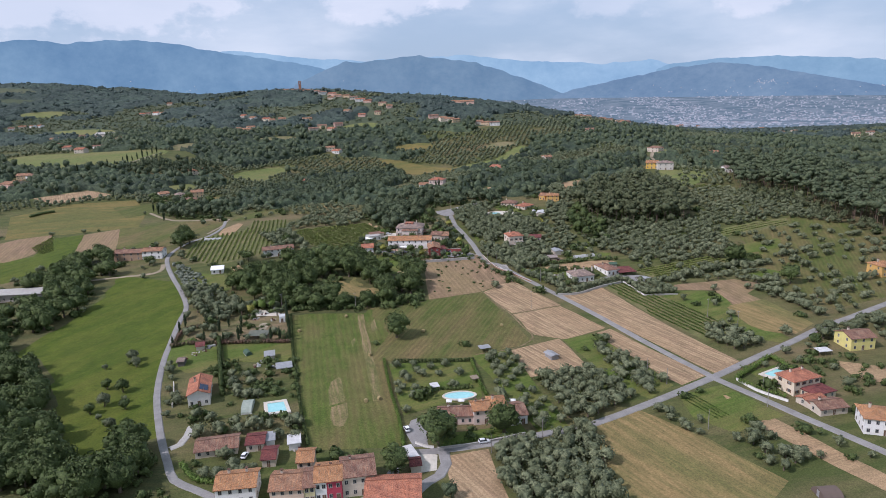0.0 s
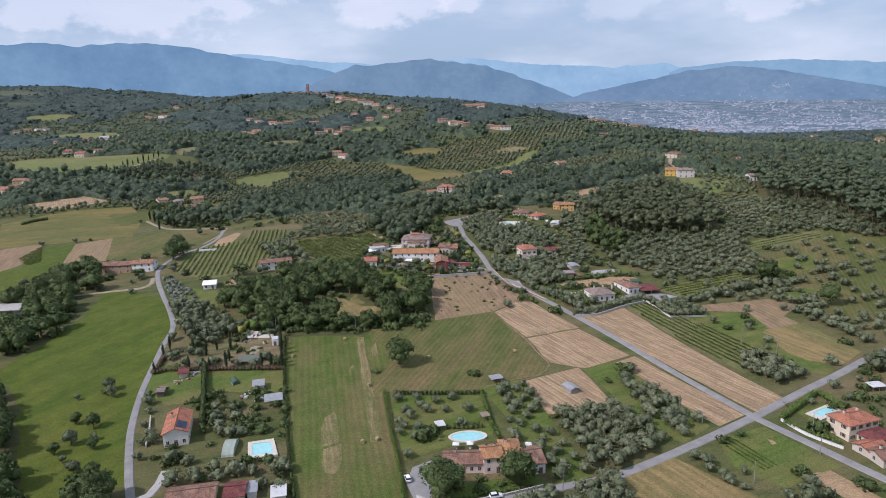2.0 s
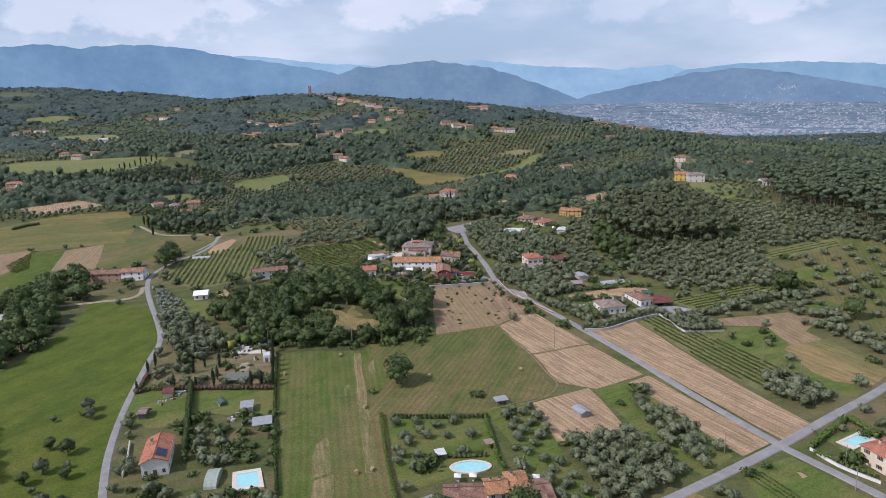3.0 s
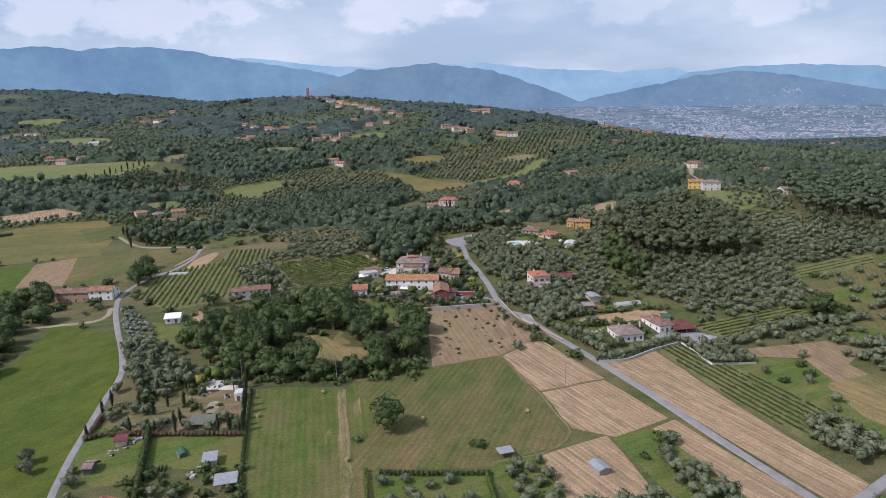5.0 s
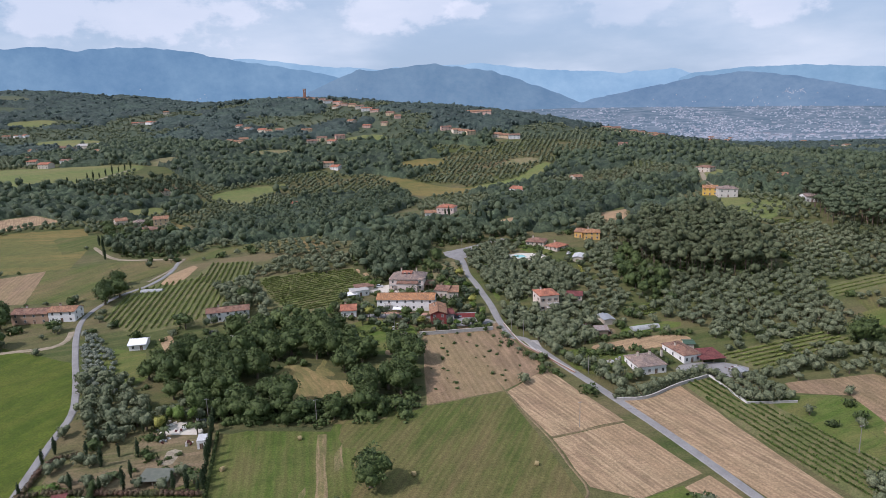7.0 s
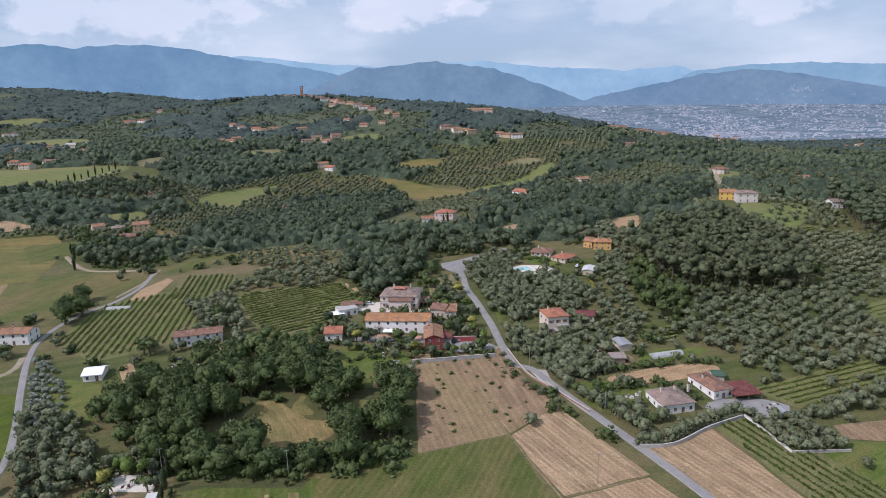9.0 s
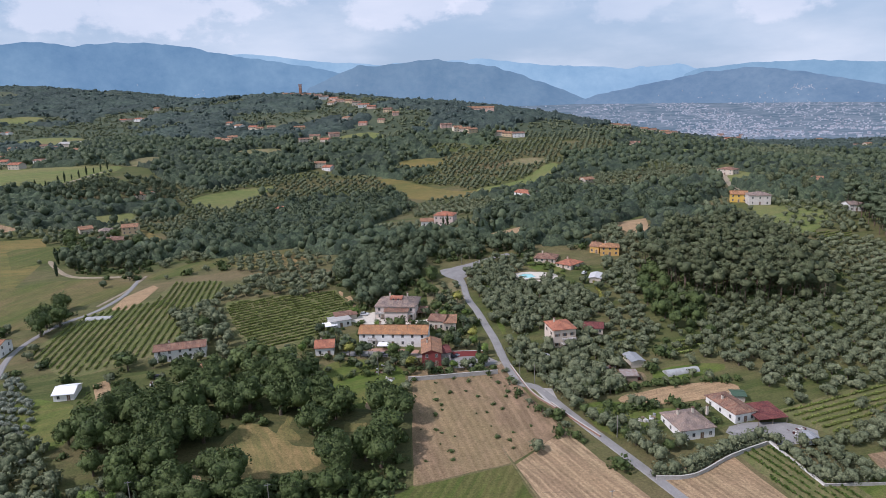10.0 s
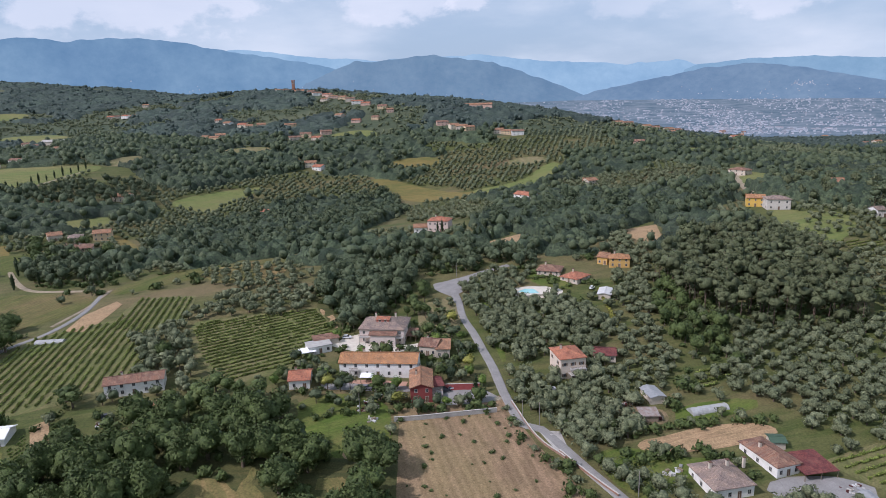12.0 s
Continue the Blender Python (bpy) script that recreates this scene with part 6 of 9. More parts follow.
def canopy(mask, x0, x1, y0, y1, step, crown, tall, mat, label, seed=1):
    """The roof of a closed wood: rounded crowns of uneven height, one sheet that comes down to the ground at its edges."""
    rng = np.random.default_rng(seed)
    X, Y = np.meshgrid(np.arange(x0, x1, step), np.arange(y0, y1, step))
    X, Y = X + rng.uniform(-0.3, 0.3, X.shape) * step, Y + rng.uniform(-0.3, 0.3, X.shape) * step
    inn = mask(np.stack([X.ravel(), Y.ravel()], 1)).reshape(X.shape)
    nx, ny = int((x1 - x0) / crown) + 4, int((y1 - y0) / crown) + 4
    ox, oy, top = rng.uniform(0, 1, (ny, nx)), rng.uniform(0, 1, (ny, nx)), rng.uniform(0.62, 1.15, (ny, nx))
    ci, cj = ((X - x0) / crown + 1).astype(int), ((Y - y0) / crown + 1).astype(int)
    H = np.full(X.shape, 0.08 * tall)
    for di in (-1, 0, 1):
        for dj in (-1, 0, 1):
            i, j = np.clip(ci + di, 0, nx - 1), np.clip(cj + dj, 0, ny - 1)
            d2 = (X - (x0 + (i - 1 + ox[j, i]) * crown)) ** 2 + (Y - (y0 + (j - 1 + oy[j, i]) * crown)) ** 2
            H = np.maximum(H, tall * top[j, i] * (0.12 + 0.88 * np.sqrt(np.clip(1 - d2 / (0.66 * crown) ** 2, 0, 1))))
    H = H * rng.uniform(0.8, 1.12, H.shape)
    face = inn[:-1, :-1] & inn[1:, :-1] & inn[:-1, 1:] & inn[1:, 1:]
    full = np.zeros(X.shape, int)
    for a in (slice(0, -1), slice(1, None)):
        for b in (slice(0, -1), slice(1, None)):
            full[a, b] += face
    V = np.stack([X, Y, ground_z(X, Y) + np.where(full == 4, H, -0.6)], -1).reshape(-1, 3)
    n = X.shape[1]
    j, i = np.nonzero(face)
    k = j * n + i
    Q = np.stack([k, k + 1, k + n + 1, k + n], 1)
    used, inv = np.unique(Q, return_inverse=True)
    me = quad_mesh("woodland", V[used], inv.reshape(-1, 4), [mat])
    tagged(new("woodland", me), label, "trees", kind="stuff")


CANOPY_MID = canopy_material("valley_canopy", (0.028, 0.043, 0.026), (0.066, 0.087, 0.05))
# far crowns lean to blue: haze mixed into the canopy colour
CANOPY_FAR = canopy_material("far_canopy_haze_tint", (0.03, 0.046, 0.04), (0.062, 0.083, 0.068))


def wood(poly, kind="oak", spacing=6.0, lo=0.75, hi=1.3, keep=0.95, label="", detail=1.0, leaf=None, under=True, closed=False):
    if closed:
        P = np.array(poly)
        (ax, ay), (bx, by) = P.min(0) - 3, P.max(0) + 3

        def mask(p):
            ok = inside(p[:, 0], p[:, 1], poly)
            for q in PLOTS + FIELDS:
                ok &= ~inside(p[:, 0], p[:, 1], q)
            return ok
        canopy(mask, ax, bx, ay, by, 2.1 if ay < 760 else 3.2, 6.6, 7.8, CANOPY_MID, "closed canopy of a " + (label or "wood"), len(poly))
        keep *= 0.4
    pts = spots(poly, spacing, 15, 0.5, keep, roads=3.0, fields=True)
    pts = pts[[noise.noise((x * 0.045, y * 0.045, 7.0)) > -0.4 for x, y in pts]] if kind == "oak" else pts
    planting("wood", pts, kind, label or "dense green wood", "trees", detail, lo, hi, leaf)
    if under:
        planting("undergrowth", spots(poly, spacing * 0.75, 40, 0.5, 0.7, roads=2.5, fields=True), "shrub", "tangled green undergrowth", "bushes", 0.7, 0.8, 1.9, leaf)
    ZONES.append(poly)


def vineyard(poly, angle, gap=2.4, label="vineyard in straight green rows", leaf=None, lo=0.95, hi=1.3, step=1.0):
    pts = spots(poly, step, angle, 0.12, 0.95, spacing2=gap, roads=1.0)
    planting("vineyard", pts, "vine", label, "vines", 1.0, lo, hi, leaf, turn=radians(angle))
    ZONES.append(poly)


def hedge(pts, w, h, label, leaf=None, dens=40, name="hedge", closed=False):
    """A clipped hedge: a leafy wall along a line."""
    line = smooth_line(pts, 1.5)
    rng = np.random.default_rng(int(abs(line[0].x * 7)))
    C, R = [], []
    for p in line:
        z = gz(p.x, p.y)
        for lv in range(max(1, int(h / w + 0.5))):
            C.append((p.x, p.y, z + h * (lv + 0.5) / max(1, int(h / w + 0.5))))
            R.append(w * 0.62)
    C, R = np.array(C), np.array(R)
    V = [leaves(rng, C, R, len(C) * dens, 0.2, max(0.7, h / w / max(1, int(h / w + 0.5))))] + [lump(rng, c, w * 0.46, 1.0) for c in C]
    me = quad_mesh(name, *joined(V), [leaf or F_OAK])
    tagged(new(name, me), label, "hedge")


def angle_of(a, b):
    return math.degrees(math.atan2(b[1] - a[1], b[0] - a[0]))


# woods near and far
wood([(-140.6, 268.0), (-138.1, 291.0), (-112.8, 315.9), (-84.2, 319.8), (-67.0, 328.9), (-49.7, 307.1), (-28.1, 303.2), (-23.5, 249.8), (-57.7, 240.1), (-93.7, 238.1), (-103.5, 258.3)], "oak", 8.2, 0.95, 1.5, 0.93, "dense dark green oak wood beside the fields", 1.0)
wood([(-236.4, 188.3), (-198.8, 184.8), (-175.0, 158.0), (-151.1, 122.2), (-124.4, 90.9), (-122.4, 110.4), (-115.6, 119.4), (-106.8, 110.0), (-91.6, 79.0), (-155.4, 80.1)], "oak", 7.2, 0.95, 1.5, 0.98, "dense dark green riverside wood", 1.0)
wood([(-276.1, 301.2), (-273.7, 328.2), (-253.5, 349.1), (-218.6, 293.1), (-213.8, 232.9), (-219.3, 187.2), (-227.5, 176.3), (-262.2, 222.9), (-245.5, 243.6)], "oak", 8.6, 0.85, 1.35, 0.93, "belt of dark green trees beside the meadow", 0.8)
wood([(85.4, 445.5), (103.4, 475.6), (127.2, 493.7), (151.4, 491.4), (165.6, 474.4), (172.1, 445.4), (170.1, 406.3), (162.7, 392.6), (140.7, 389.9), (107.6, 394.4), (95.3, 409.0)], "pine", 4.5, 0.85, 1.25, 0.95, "dense pine wood with bare trunks on a knoll", 1.0)
wood([(74.2, 404.6), (85.9, 441.9), (96.2, 411.8), (104.9, 386.9), (90.4, 364.1), (79.5, 371.1)], "tree", 5.5, 0.7, 1.15, 0.95, "green thicket below the pine wood", 1.0, F_OAK)
wood([(-83.0, 428.6), (-87.1, 458.9), (-68.5, 476.2), (-48.5, 470.1), (-35.8, 452.7), (-37.7, 427.5), (-43.8, 410.3), (-58.4, 388.6), (-71.6, 397.4)], "tree", 5.2, 0.95, 1.5, 0.97, "dense dark wood behind the villa", 1.1)
wood([(-219.8, 519.8), (-239.3, 574.0), (-237.4, 626.3), (-211.4, 668.7), (-204.3, 741.7), (-167.2, 771.8), (-87.7, 779.7), (-66.6, 691.8), (-76.2, 651.4), (-92.3, 565.7), (-105.8, 522.7), (-133.7, 506.7), (-177.5, 508.5)], "tree", 6.2, 0.95, 1.55, 0.97, "broad dark green wood in the valley", 0.4, under=False, closed=True)
wood([(-71.3, 492.3), (-53.4, 509.5), (-18.9, 514.0), (14.8, 492.0), (34.1, 489.3), (26.0, 468.1), (-1.6, 466.2), (-28.8, 459.3), (-53.0, 480.8)], "tree", 6.0, 0.8, 1.25, 0.95, "dark woods below the hillside villa", 0.8)
wood([(-13.5, 575.2), (2.7, 619.2), (41.7, 621.5), (70.4, 679.9), (95.3, 659.4), (124.3, 611.6), (180.0, 631.2), (182.1, 596.8), (154.1, 566.0), (108.3, 546.0), (61.0, 497.7), (35.8, 508.1), (30.6, 529.1)], "tree", 6.5, 0.95, 1.5, 0.95, "wooded ridge of mixed green trees", 0.45, under=False, closed=True)
wood([(207.7, 660.4), (203.5, 616.3), (217.5, 576.1), (236.0, 554.4), (265.7, 523.2), (358.1, 631.9), (331.5, 737.9), (245.3, 676.2)], "tree", 7.0, 0.9, 1.4, 0.97, "dark green wood on the right-hand slope".replace("right-hand ", "far "), 0.6, F_PINE, under=False, closed=True)
wood([(246.2, 548.3), (306.7, 541.3), (353.7, 472.8), (358.5, 422.0), (288.5, 315.2), (286.6, 359.5), (270.1, 391.8), (264.3, 449.7), (226.8, 470.6)], "pine", 5.3, 0.9, 1.35, 0.97, "dark pine wood along the slope", 0.8, F_WOOD, under=False)
wood([(-275.0, 488.2), (-289.5, 546.1), (-218.7, 490.7), (-199.1, 442.4), (-236.1, 444.5)], "tree", 6.0, 0.8, 1.3, 0.9, "garden trees round the manor", 1.0)

planting("undergrowth", spots([(94.2, 412.0), (108.5, 397.0), (141.9, 392.3), (164.8, 395.5), (162.1, 384.7), (136.7, 381.3), (103.9, 384.0), (88.4, 398.2)], 4.0, 20, 0.5, 0.85), "tree", "low green growth along the pine wood edge", "bushes", 0.9, 0.5, 0.95, F_PINE)
planting("undergrowth", spots([(226.8, 470.6), (264.3, 449.7), (270.1, 391.8), (286.6, 359.5), (288.5, 315.2), (274.6, 296.5), (277.6, 344.2), (261.9, 376.1), (255.3, 430.3), (220.0, 452.7)], 5.0, 20, 0.5, 0.85), "tree", "low green growth along the slope wood edge", "bushes", 0.6, 0.6, 1.1, F_PINE)
wood([(-683.5, 1134.6), (-596.6, 1163.1), (-433.5, 1040.8), (-314.2, 976.4), (-226.7, 922.8), (-201.7, 879.1), (-248.6, 832.4), (-292.4, 757.1), (-344.1, 771.0), (-388.5, 824.9), (-436.9, 835.1)], "tree", 8.0, 1.05, 1.65, 0.97, "broad dark wood across the valley side", 0.16, under=False, closed=True)
wood([(-405.8, 668.9), (-409.2, 718.3), (-362.7, 767.9), (-320.0, 747.9), (-304.3, 699.1), (-365.3, 670.2)], "tree", 7.0, 0.9, 1.4, 0.95, "dark green trees below the avenue", 0.5, under=False)

# small vineyard, planted before the groves round it
vineyard([(179.8, 373.9), (207.9, 384.9), (232.8, 391.3), (229.0, 379.8), (200.0, 371.0), (176.3, 363.1)], angle_of((178.4, 365.9), (230.8, 387.1)), 2.9, "small vineyard in thin rows on the slope", None, 0.8, 1.1)

# olive groves and orchards
grove([(2.9, 185.2), (16.7, 191.1), (34.5, 126.6), (23.8, 122.0), (15.6, 148.8)], 5.2, 62, 0.15, 0.95, 0.68, 1.0, "bushy olive in a green row", single=True)
grove([(28.5, 164.6), (50.7, 170.1), (61.9, 151.9), (65.8, 145.6), (46.7, 131.3), (33.8, 128.6)], 4.3, 40, 0.2, 0.97, 0.85, 1.2, "dense silvery olive grove")
grove([(6.6, 110.0), (42.1, 123.3), (42.8, 97.8), (43.1, 76.2), (12.3, 76.5)], 4.2, 25, 0.2, 0.97, 0.9, 1.3, "dense silvery olive grove beside the lane")
grove([(55.8, 198.0), (64.3, 201.1), (74.2, 173.5), (79.1, 157.4), (69.5, 146.9), (62.1, 152.8)], 4.2, 120, 0.3, 0.9, 0.75, 1.1, "young olive bush on a grass strip", single=True)
grove([(-11.5, 434.1), (-1.6, 455.7), (18.8, 447.8), (28.9, 432.3), (50.8, 414.7), (52.9, 383.9), (45.3, 367.1), (33.4, 379.1), (22.8, 364.7), (7.2, 364.4), (0.7, 384.1)], 4.0, 20, 0.28, 0.97, 0.85, 1.2, "dense olive grove above the road")
grove([(5.8, 355.4), (22.6, 350.7), (37.3, 343.7), (54.7, 340.1), (53.7, 327.5), (42.6, 309.7), (35.3, 308.0), (28.4, 309.2), (19.4, 326.7), (11.4, 339.3)], 4.1, 30, 0.3, 0.95, 0.85, 1.2, "olive grove beside the road")
grove([(46.8, 405.8), (75.3, 398.9), (75.4, 364.5), (65.6, 344.0), (49.5, 343.9), (42.0, 360.4), (53.1, 378.9)], 5.0, 40, 0.35, 0.85, 0.7, 1.15, "scattered olives on rough grass")
grove([(91.2, 387.6), (106.7, 391.9), (137.4, 387.6), (170.5, 398.3), (183.7, 369.0), (152.7, 338.8), (119.6, 325.9), (100.8, 324.4), (90.9, 347.7)], 4.7, 130, 0.12, 0.95, 0.8, 1.1, "olive grove in diagonal rows below the pine wood")
grove([(175.4, 446.5), (184.0, 432.2), (201.7, 396.5), (241.2, 456.7), (212.6, 474.7), (193.8, 472.1)], 4.8, 120, 0.12, 0.95, 0.72, 0.95, "olive grove in neat rows on the slope")
grove([(180.2, 429.2), (220.6, 454.2), (260.7, 442.1), (270.1, 391.8), (268.2, 373.1), (239.0, 394.7), (192.7, 381.3), (169.6, 384.2)], 4.8, 120, 0.12, 0.95, 0.75, 1.0, "olive grove in rows beside the pine wood")
grove([(184.9, 551.2), (223.5, 543.6), (227.9, 519.8), (193.1, 476.5), (176.3, 478.4), (177.3, 508.6)], 6.5, 15, 0.2, 0.8, 0.6, 0.95, "olive terraces below the hilltop houses")
grove([(190.5, 375.5), (233.4, 382.7), (266.9, 370.8), (275.1, 326.9), (229.2, 247.2), (193.0, 234.2), (176.6, 259.8), (183.2, 295.6), (187.4, 325.4)], 4.4, 20, 0.25, 0.52, 0.65, 1.1, "loose olive rows on a grassy slope", gap=8.6)
grove([(100.7, 287.9), (118.9, 293.4), (130.8, 310.4), (158.4, 309.9), (177.6, 306.0), (164.8, 283.1), (121.2, 279.1)], 5.0, 10, 0.35, 0.8, 0.6, 1.0, "olive belt between vines and tilled plot")
grove([(99.0, 281.4), (110.8, 282.5), (116.6, 264.1), (97.6, 263.3)], 4.0, 10, 0.25, 0.95, 0.7, 0.95, "walled olive plot with a white hut")
grove([(111.9, 209.7), (127.7, 219.6), (136.5, 201.9), (125.0, 186.5), (113.9, 190.0)], 4.6, 30, 0.25, 0.95, 0.8, 1.2, "dense olive plot by the crossroads")
grove([(-142.5, 395.1), (-141.3, 423.5), (-126.9, 439.1), (-100.4, 450.6), (-83.9, 432.5), (-81.6, 417.4), (-132.5, 402.6), (-122.1, 361.1), (-126.8, 361.1)], 4.8, 25, 0.3, 0.92, 0.7, 1.1, "silvery olives above the vineyard")
grove([(-165.1, 479.5), (-141.0, 497.0), (-107.5, 488.3), (-95.4, 454.8), (-110.1, 442.3), (-143.1, 449.8)], 5.2, 20, 0.15, 0.88, 0.7, 1.0, "olive rows on a dry slope")
grove([(-199.1, 467.0), (-194.8, 478.0), (-175.4, 487.4), (-193.6, 504.0), (-209.2, 492.6)], 5.0, 10, 0.3, 0.9, 0.7, 1.1, "olives by the manor drive")
grove([(-79.2, 672.9), (-60.2, 731.0), (-1.7, 729.9), (22.9, 688.7), (-14.9, 627.3), (-46.2, 630.3)], 5.5, 10, 0.2, 0.85, 0.7, 1.0, "olive rows round the hillside villa", 0.7)
grove([(58.9, 763.9), (104.6, 777.8), (193.2, 782.0), (228.6, 758.8), (191.0, 706.0), (116.5, 674.1), (76.5, 729.2)], 6.0, 10, 0.2, 0.95, 0.8, 1.2, "olive grove on the far slope", 0.6)
grove([(59.5, 509.5), (88.8, 521.9), (95.1, 491.4), (86.7, 456.8), (78.3, 457.9), (67.3, 496.6)], 5.0, 30, 0.3, 0.95, 0.8, 1.2, "olives round the ochre house", 0.8)
grove([(-153.1, 232.9), (-156.1, 247.4), (-174.3, 278.8), (-157.5, 278.5), (-136.0, 258.8), (-120.5, 239.7), (-121.1, 228.6), (-137.3, 227.0)], 4.4, 30, 0.35, 0.92, 0.9, 1.35, "dense silvery olives beside the lane")
grove([(-113.2, 133.2), (-98.1, 133.7), (-88.7, 128.6), (-76.6, 127.1), (-63.7, 128.1), (-57.9, 114.5), (-80.5, 113.1), (-99.4, 115.3)], 5.0, 10, 0.3, 0.9, 0.8, 1.2, "olives in the gardens")
grove([(-137.1, 183.0), (-128.7, 174.3), (-115.1, 141.9), (-111.8, 125.1), (-117.6, 133.3), (-126.6, 156.2)], 4.5, 80, 0.3, 0.8, 0.6, 0.9, "small olive tree beside the lane", single=True)
grove([(-105.6, 171.0), (-96.0, 176.2), (-84.8, 155.2), (-79.9, 134.6), (-86.9, 132.6), (-99.7, 150.7)], 4.5, 30, 0.4, 0.75, 0.7, 1.1, "garden olive among fruit trees", single=True)
grove([(-92.1, 97.1), (-76.2, 100.0), (-72.6, 94.6), (-88.7, 93.3)], 4.0, 5, 0.3, 0.9, 0.7, 1.0, "olive tree before the long shed", single=True)
grove([(88.8, 117.9), (100.0, 121.5), (106.8, 103.4), (98.0, 92.4), (92.0, 107.0)], 4.4, 150, 0.4, 0.9, 0.7, 1.1, "olive belt beside the dry field")
grove([(62.5, 141.1), (68.7, 144.1), (83.1, 118.0), (79.1, 115.1)], 4.0, 150, 0.3, 0.95, 0.6, 0.95, "bushy olive in a field-edge row", single=True)
grove([(162.5, 207.3), (184.4, 218.5), (204.9, 225.9), (198.8, 212.0), (177.8, 206.4), (163.5, 194.1)], 4.4, 20, 0.35, 0.95, 0.9, 1.35, "olives along the lane")

grove([(84.0, 352.5), (98.9, 326.4), (109.1, 319.1), (124.7, 311.6), (159.2, 330.3), (176.9, 362.0), (147.4, 345.1), (127.1, 340.9), (107.9, 351.8), (101.3, 368.8)], 4.7, 130, 0.12, 0.92, 0.8, 1.1, "olive grove in diagonal rows above the vines")
grove([(40.5, 376.7), (61.7, 376.3), (67.0, 352.8), (55.5, 332.2), (45.5, 327.3), (34.3, 347.4)], 4.1, 20, 0.3, 0.95, 0.85, 1.2, "olive grove round the cream house")
grove([(11.2, 352.5), (25.0, 352.8), (41.7, 332.0), (56.8, 327.4), (56.9, 317.3), (42.5, 309.3), (32.4, 313.3), (20.6, 329.1)], 4.6, 30, 0.3, 0.92, 0.85, 1.25, "dense olive grove beside the road")
grove([(40.3, 309.2), (56.2, 313.8), (79.1, 319.3), (90.9, 309.8), (79.2, 305.7), (48.5, 297.3)], 5.0, 20, 0.4, 0.55, 0.6, 1.0, "olives and bushes round the tilled bed")
grove([(78.4, 309.8), (100.8, 314.0), (115.3, 313.8), (115.8, 305.6), (89.8, 301.0)], 5.0, 20, 0.4, 0.6, 0.6, 1.0, "bushes between bungalows and vines")
grove([(-153.4, 383.0), (-144.7, 386.5), (-119.7, 348.6), (-113.6, 326.6), (-126.5, 337.1)], 4.4, 20, 0.35, 0.95, 0.8, 1.2, "olives beside the vineyard")
grove([(-91.3, 349.1), (-77.4, 355.5), (-53.3, 336.4), (-33.1, 329.6), (-36.6, 319.7), (-68.4, 318.2)], 5.5, 20, 0.5, 0.5, 0.5, 0.95, "garden olives below the farmhouse")
grove([(-126.9, 447.0), (-101.9, 456.2), (-84.3, 423.3), (-89.5, 405.6), (-108.0, 405.9)], 4.8, 20, 0.3, 0.9, 0.75, 1.15, "olives between vineyard and wood")

planting("silver_shrubs", spots([(-200.6, 320.3), (-185.4, 319.7), (-162.6, 290.4), (-146.2, 262.3), (-156.8, 262.2)], 3.2, 80, 0.2, 0.95), "olive", "rows of silver-leaved young trees", "bushes", 0.8, 0.6, 0.85, F_SILVER)

grove([(41.4, 433.0), (53.9, 417.6), (72.2, 396.3), (87.3, 441.7), (78.6, 459.5), (61.1, 460.0), (65.4, 443.9), (59.1, 417.3), (52.3, 424.1)], 4.8, 20, 0.3, 0.9, 0.8, 1.2, "olives below the ochre house")
grove([(-3.1, 457.5), (14.2, 444.2), (26.6, 455.2), (31.0, 472.1), (14.0, 472.1)], 4.8, 20, 0.3, 0.9, 0.8, 1.2, "olives beside the poolside villa")
grove([(104.2, 374.3), (125.3, 386.5), (164.5, 381.2), (178.9, 350.2), (160.4, 319.9), (103.8, 314.6), (95.7, 334.4)], 4.7, 20, 0.14, 0.95, 0.8, 1.12, "olive grove in long rows on the slope")
grove([(167.7, 307.0), (190.6, 304.7), (195.4, 266.9), (195.0, 238.0), (169.3, 220.9), (160.1, 256.9)], 4.2, 24, 0.25, 0.6, 0.7, 1.1, "olive rows between grass strips", gap=8.4)
grove([(-30.1, 420.3), (-15.4, 427.0), (-10.7, 407.0), (-13.7, 383.9), (-26.2, 389.2)], 5.0, 100, 0.15, 0.85, 0.55, 0.8, "small orchard rows beside the road")
grove([(-141.4, 275.2), (-123.5, 250.5), (-102.4, 254.1), (-100.8, 242.1), (-122.8, 238.7), (-134.7, 251.0)], 5.0, 20, 0.4, 0.8, 0.7, 1.1, "olives behind the courtyard")

# looser fill between the groves, and trees behind the long farmhouse
planting("olive_grove", spots([(39.3, 406.1), (72.7, 388.4), (80.5, 360.0), (94.0, 340.0), (89.9, 324.4), (63.8, 323.3), (53.0, 332.8), (33.9, 364.8)], 6.0, 40, 0.4, 0.8, fields=True), "olive", "olives filling the grassy gaps below the pine wood", "olive trees", 1.0, 0.7, 1.15)
planting("wood", spots([(-144.6, 385.8), (-134.4, 391.6), (-112.4, 351.7), (-108.4, 334.8), (-118.6, 338.7), (-135.0, 361.1)], 4.6, 20, 0.4, 0.95, fields=True), "tree", "leafy trees between two vineyards", "trees", 1.0, 0.55, 0.9, F_OLIVE)
planting("wood", spots([(-111.5, 334.7), (-91.1, 339.3), (-78.8, 333.7), (-80.6, 320.8), (-101.3, 318.4), (-110.6, 321.6)], 5.6, 20, 0.45, 0.95, fields=True), "tree", "green trees behind the long farmhouse", "trees", 1.1, 0.75, 1.2, F_OAK)

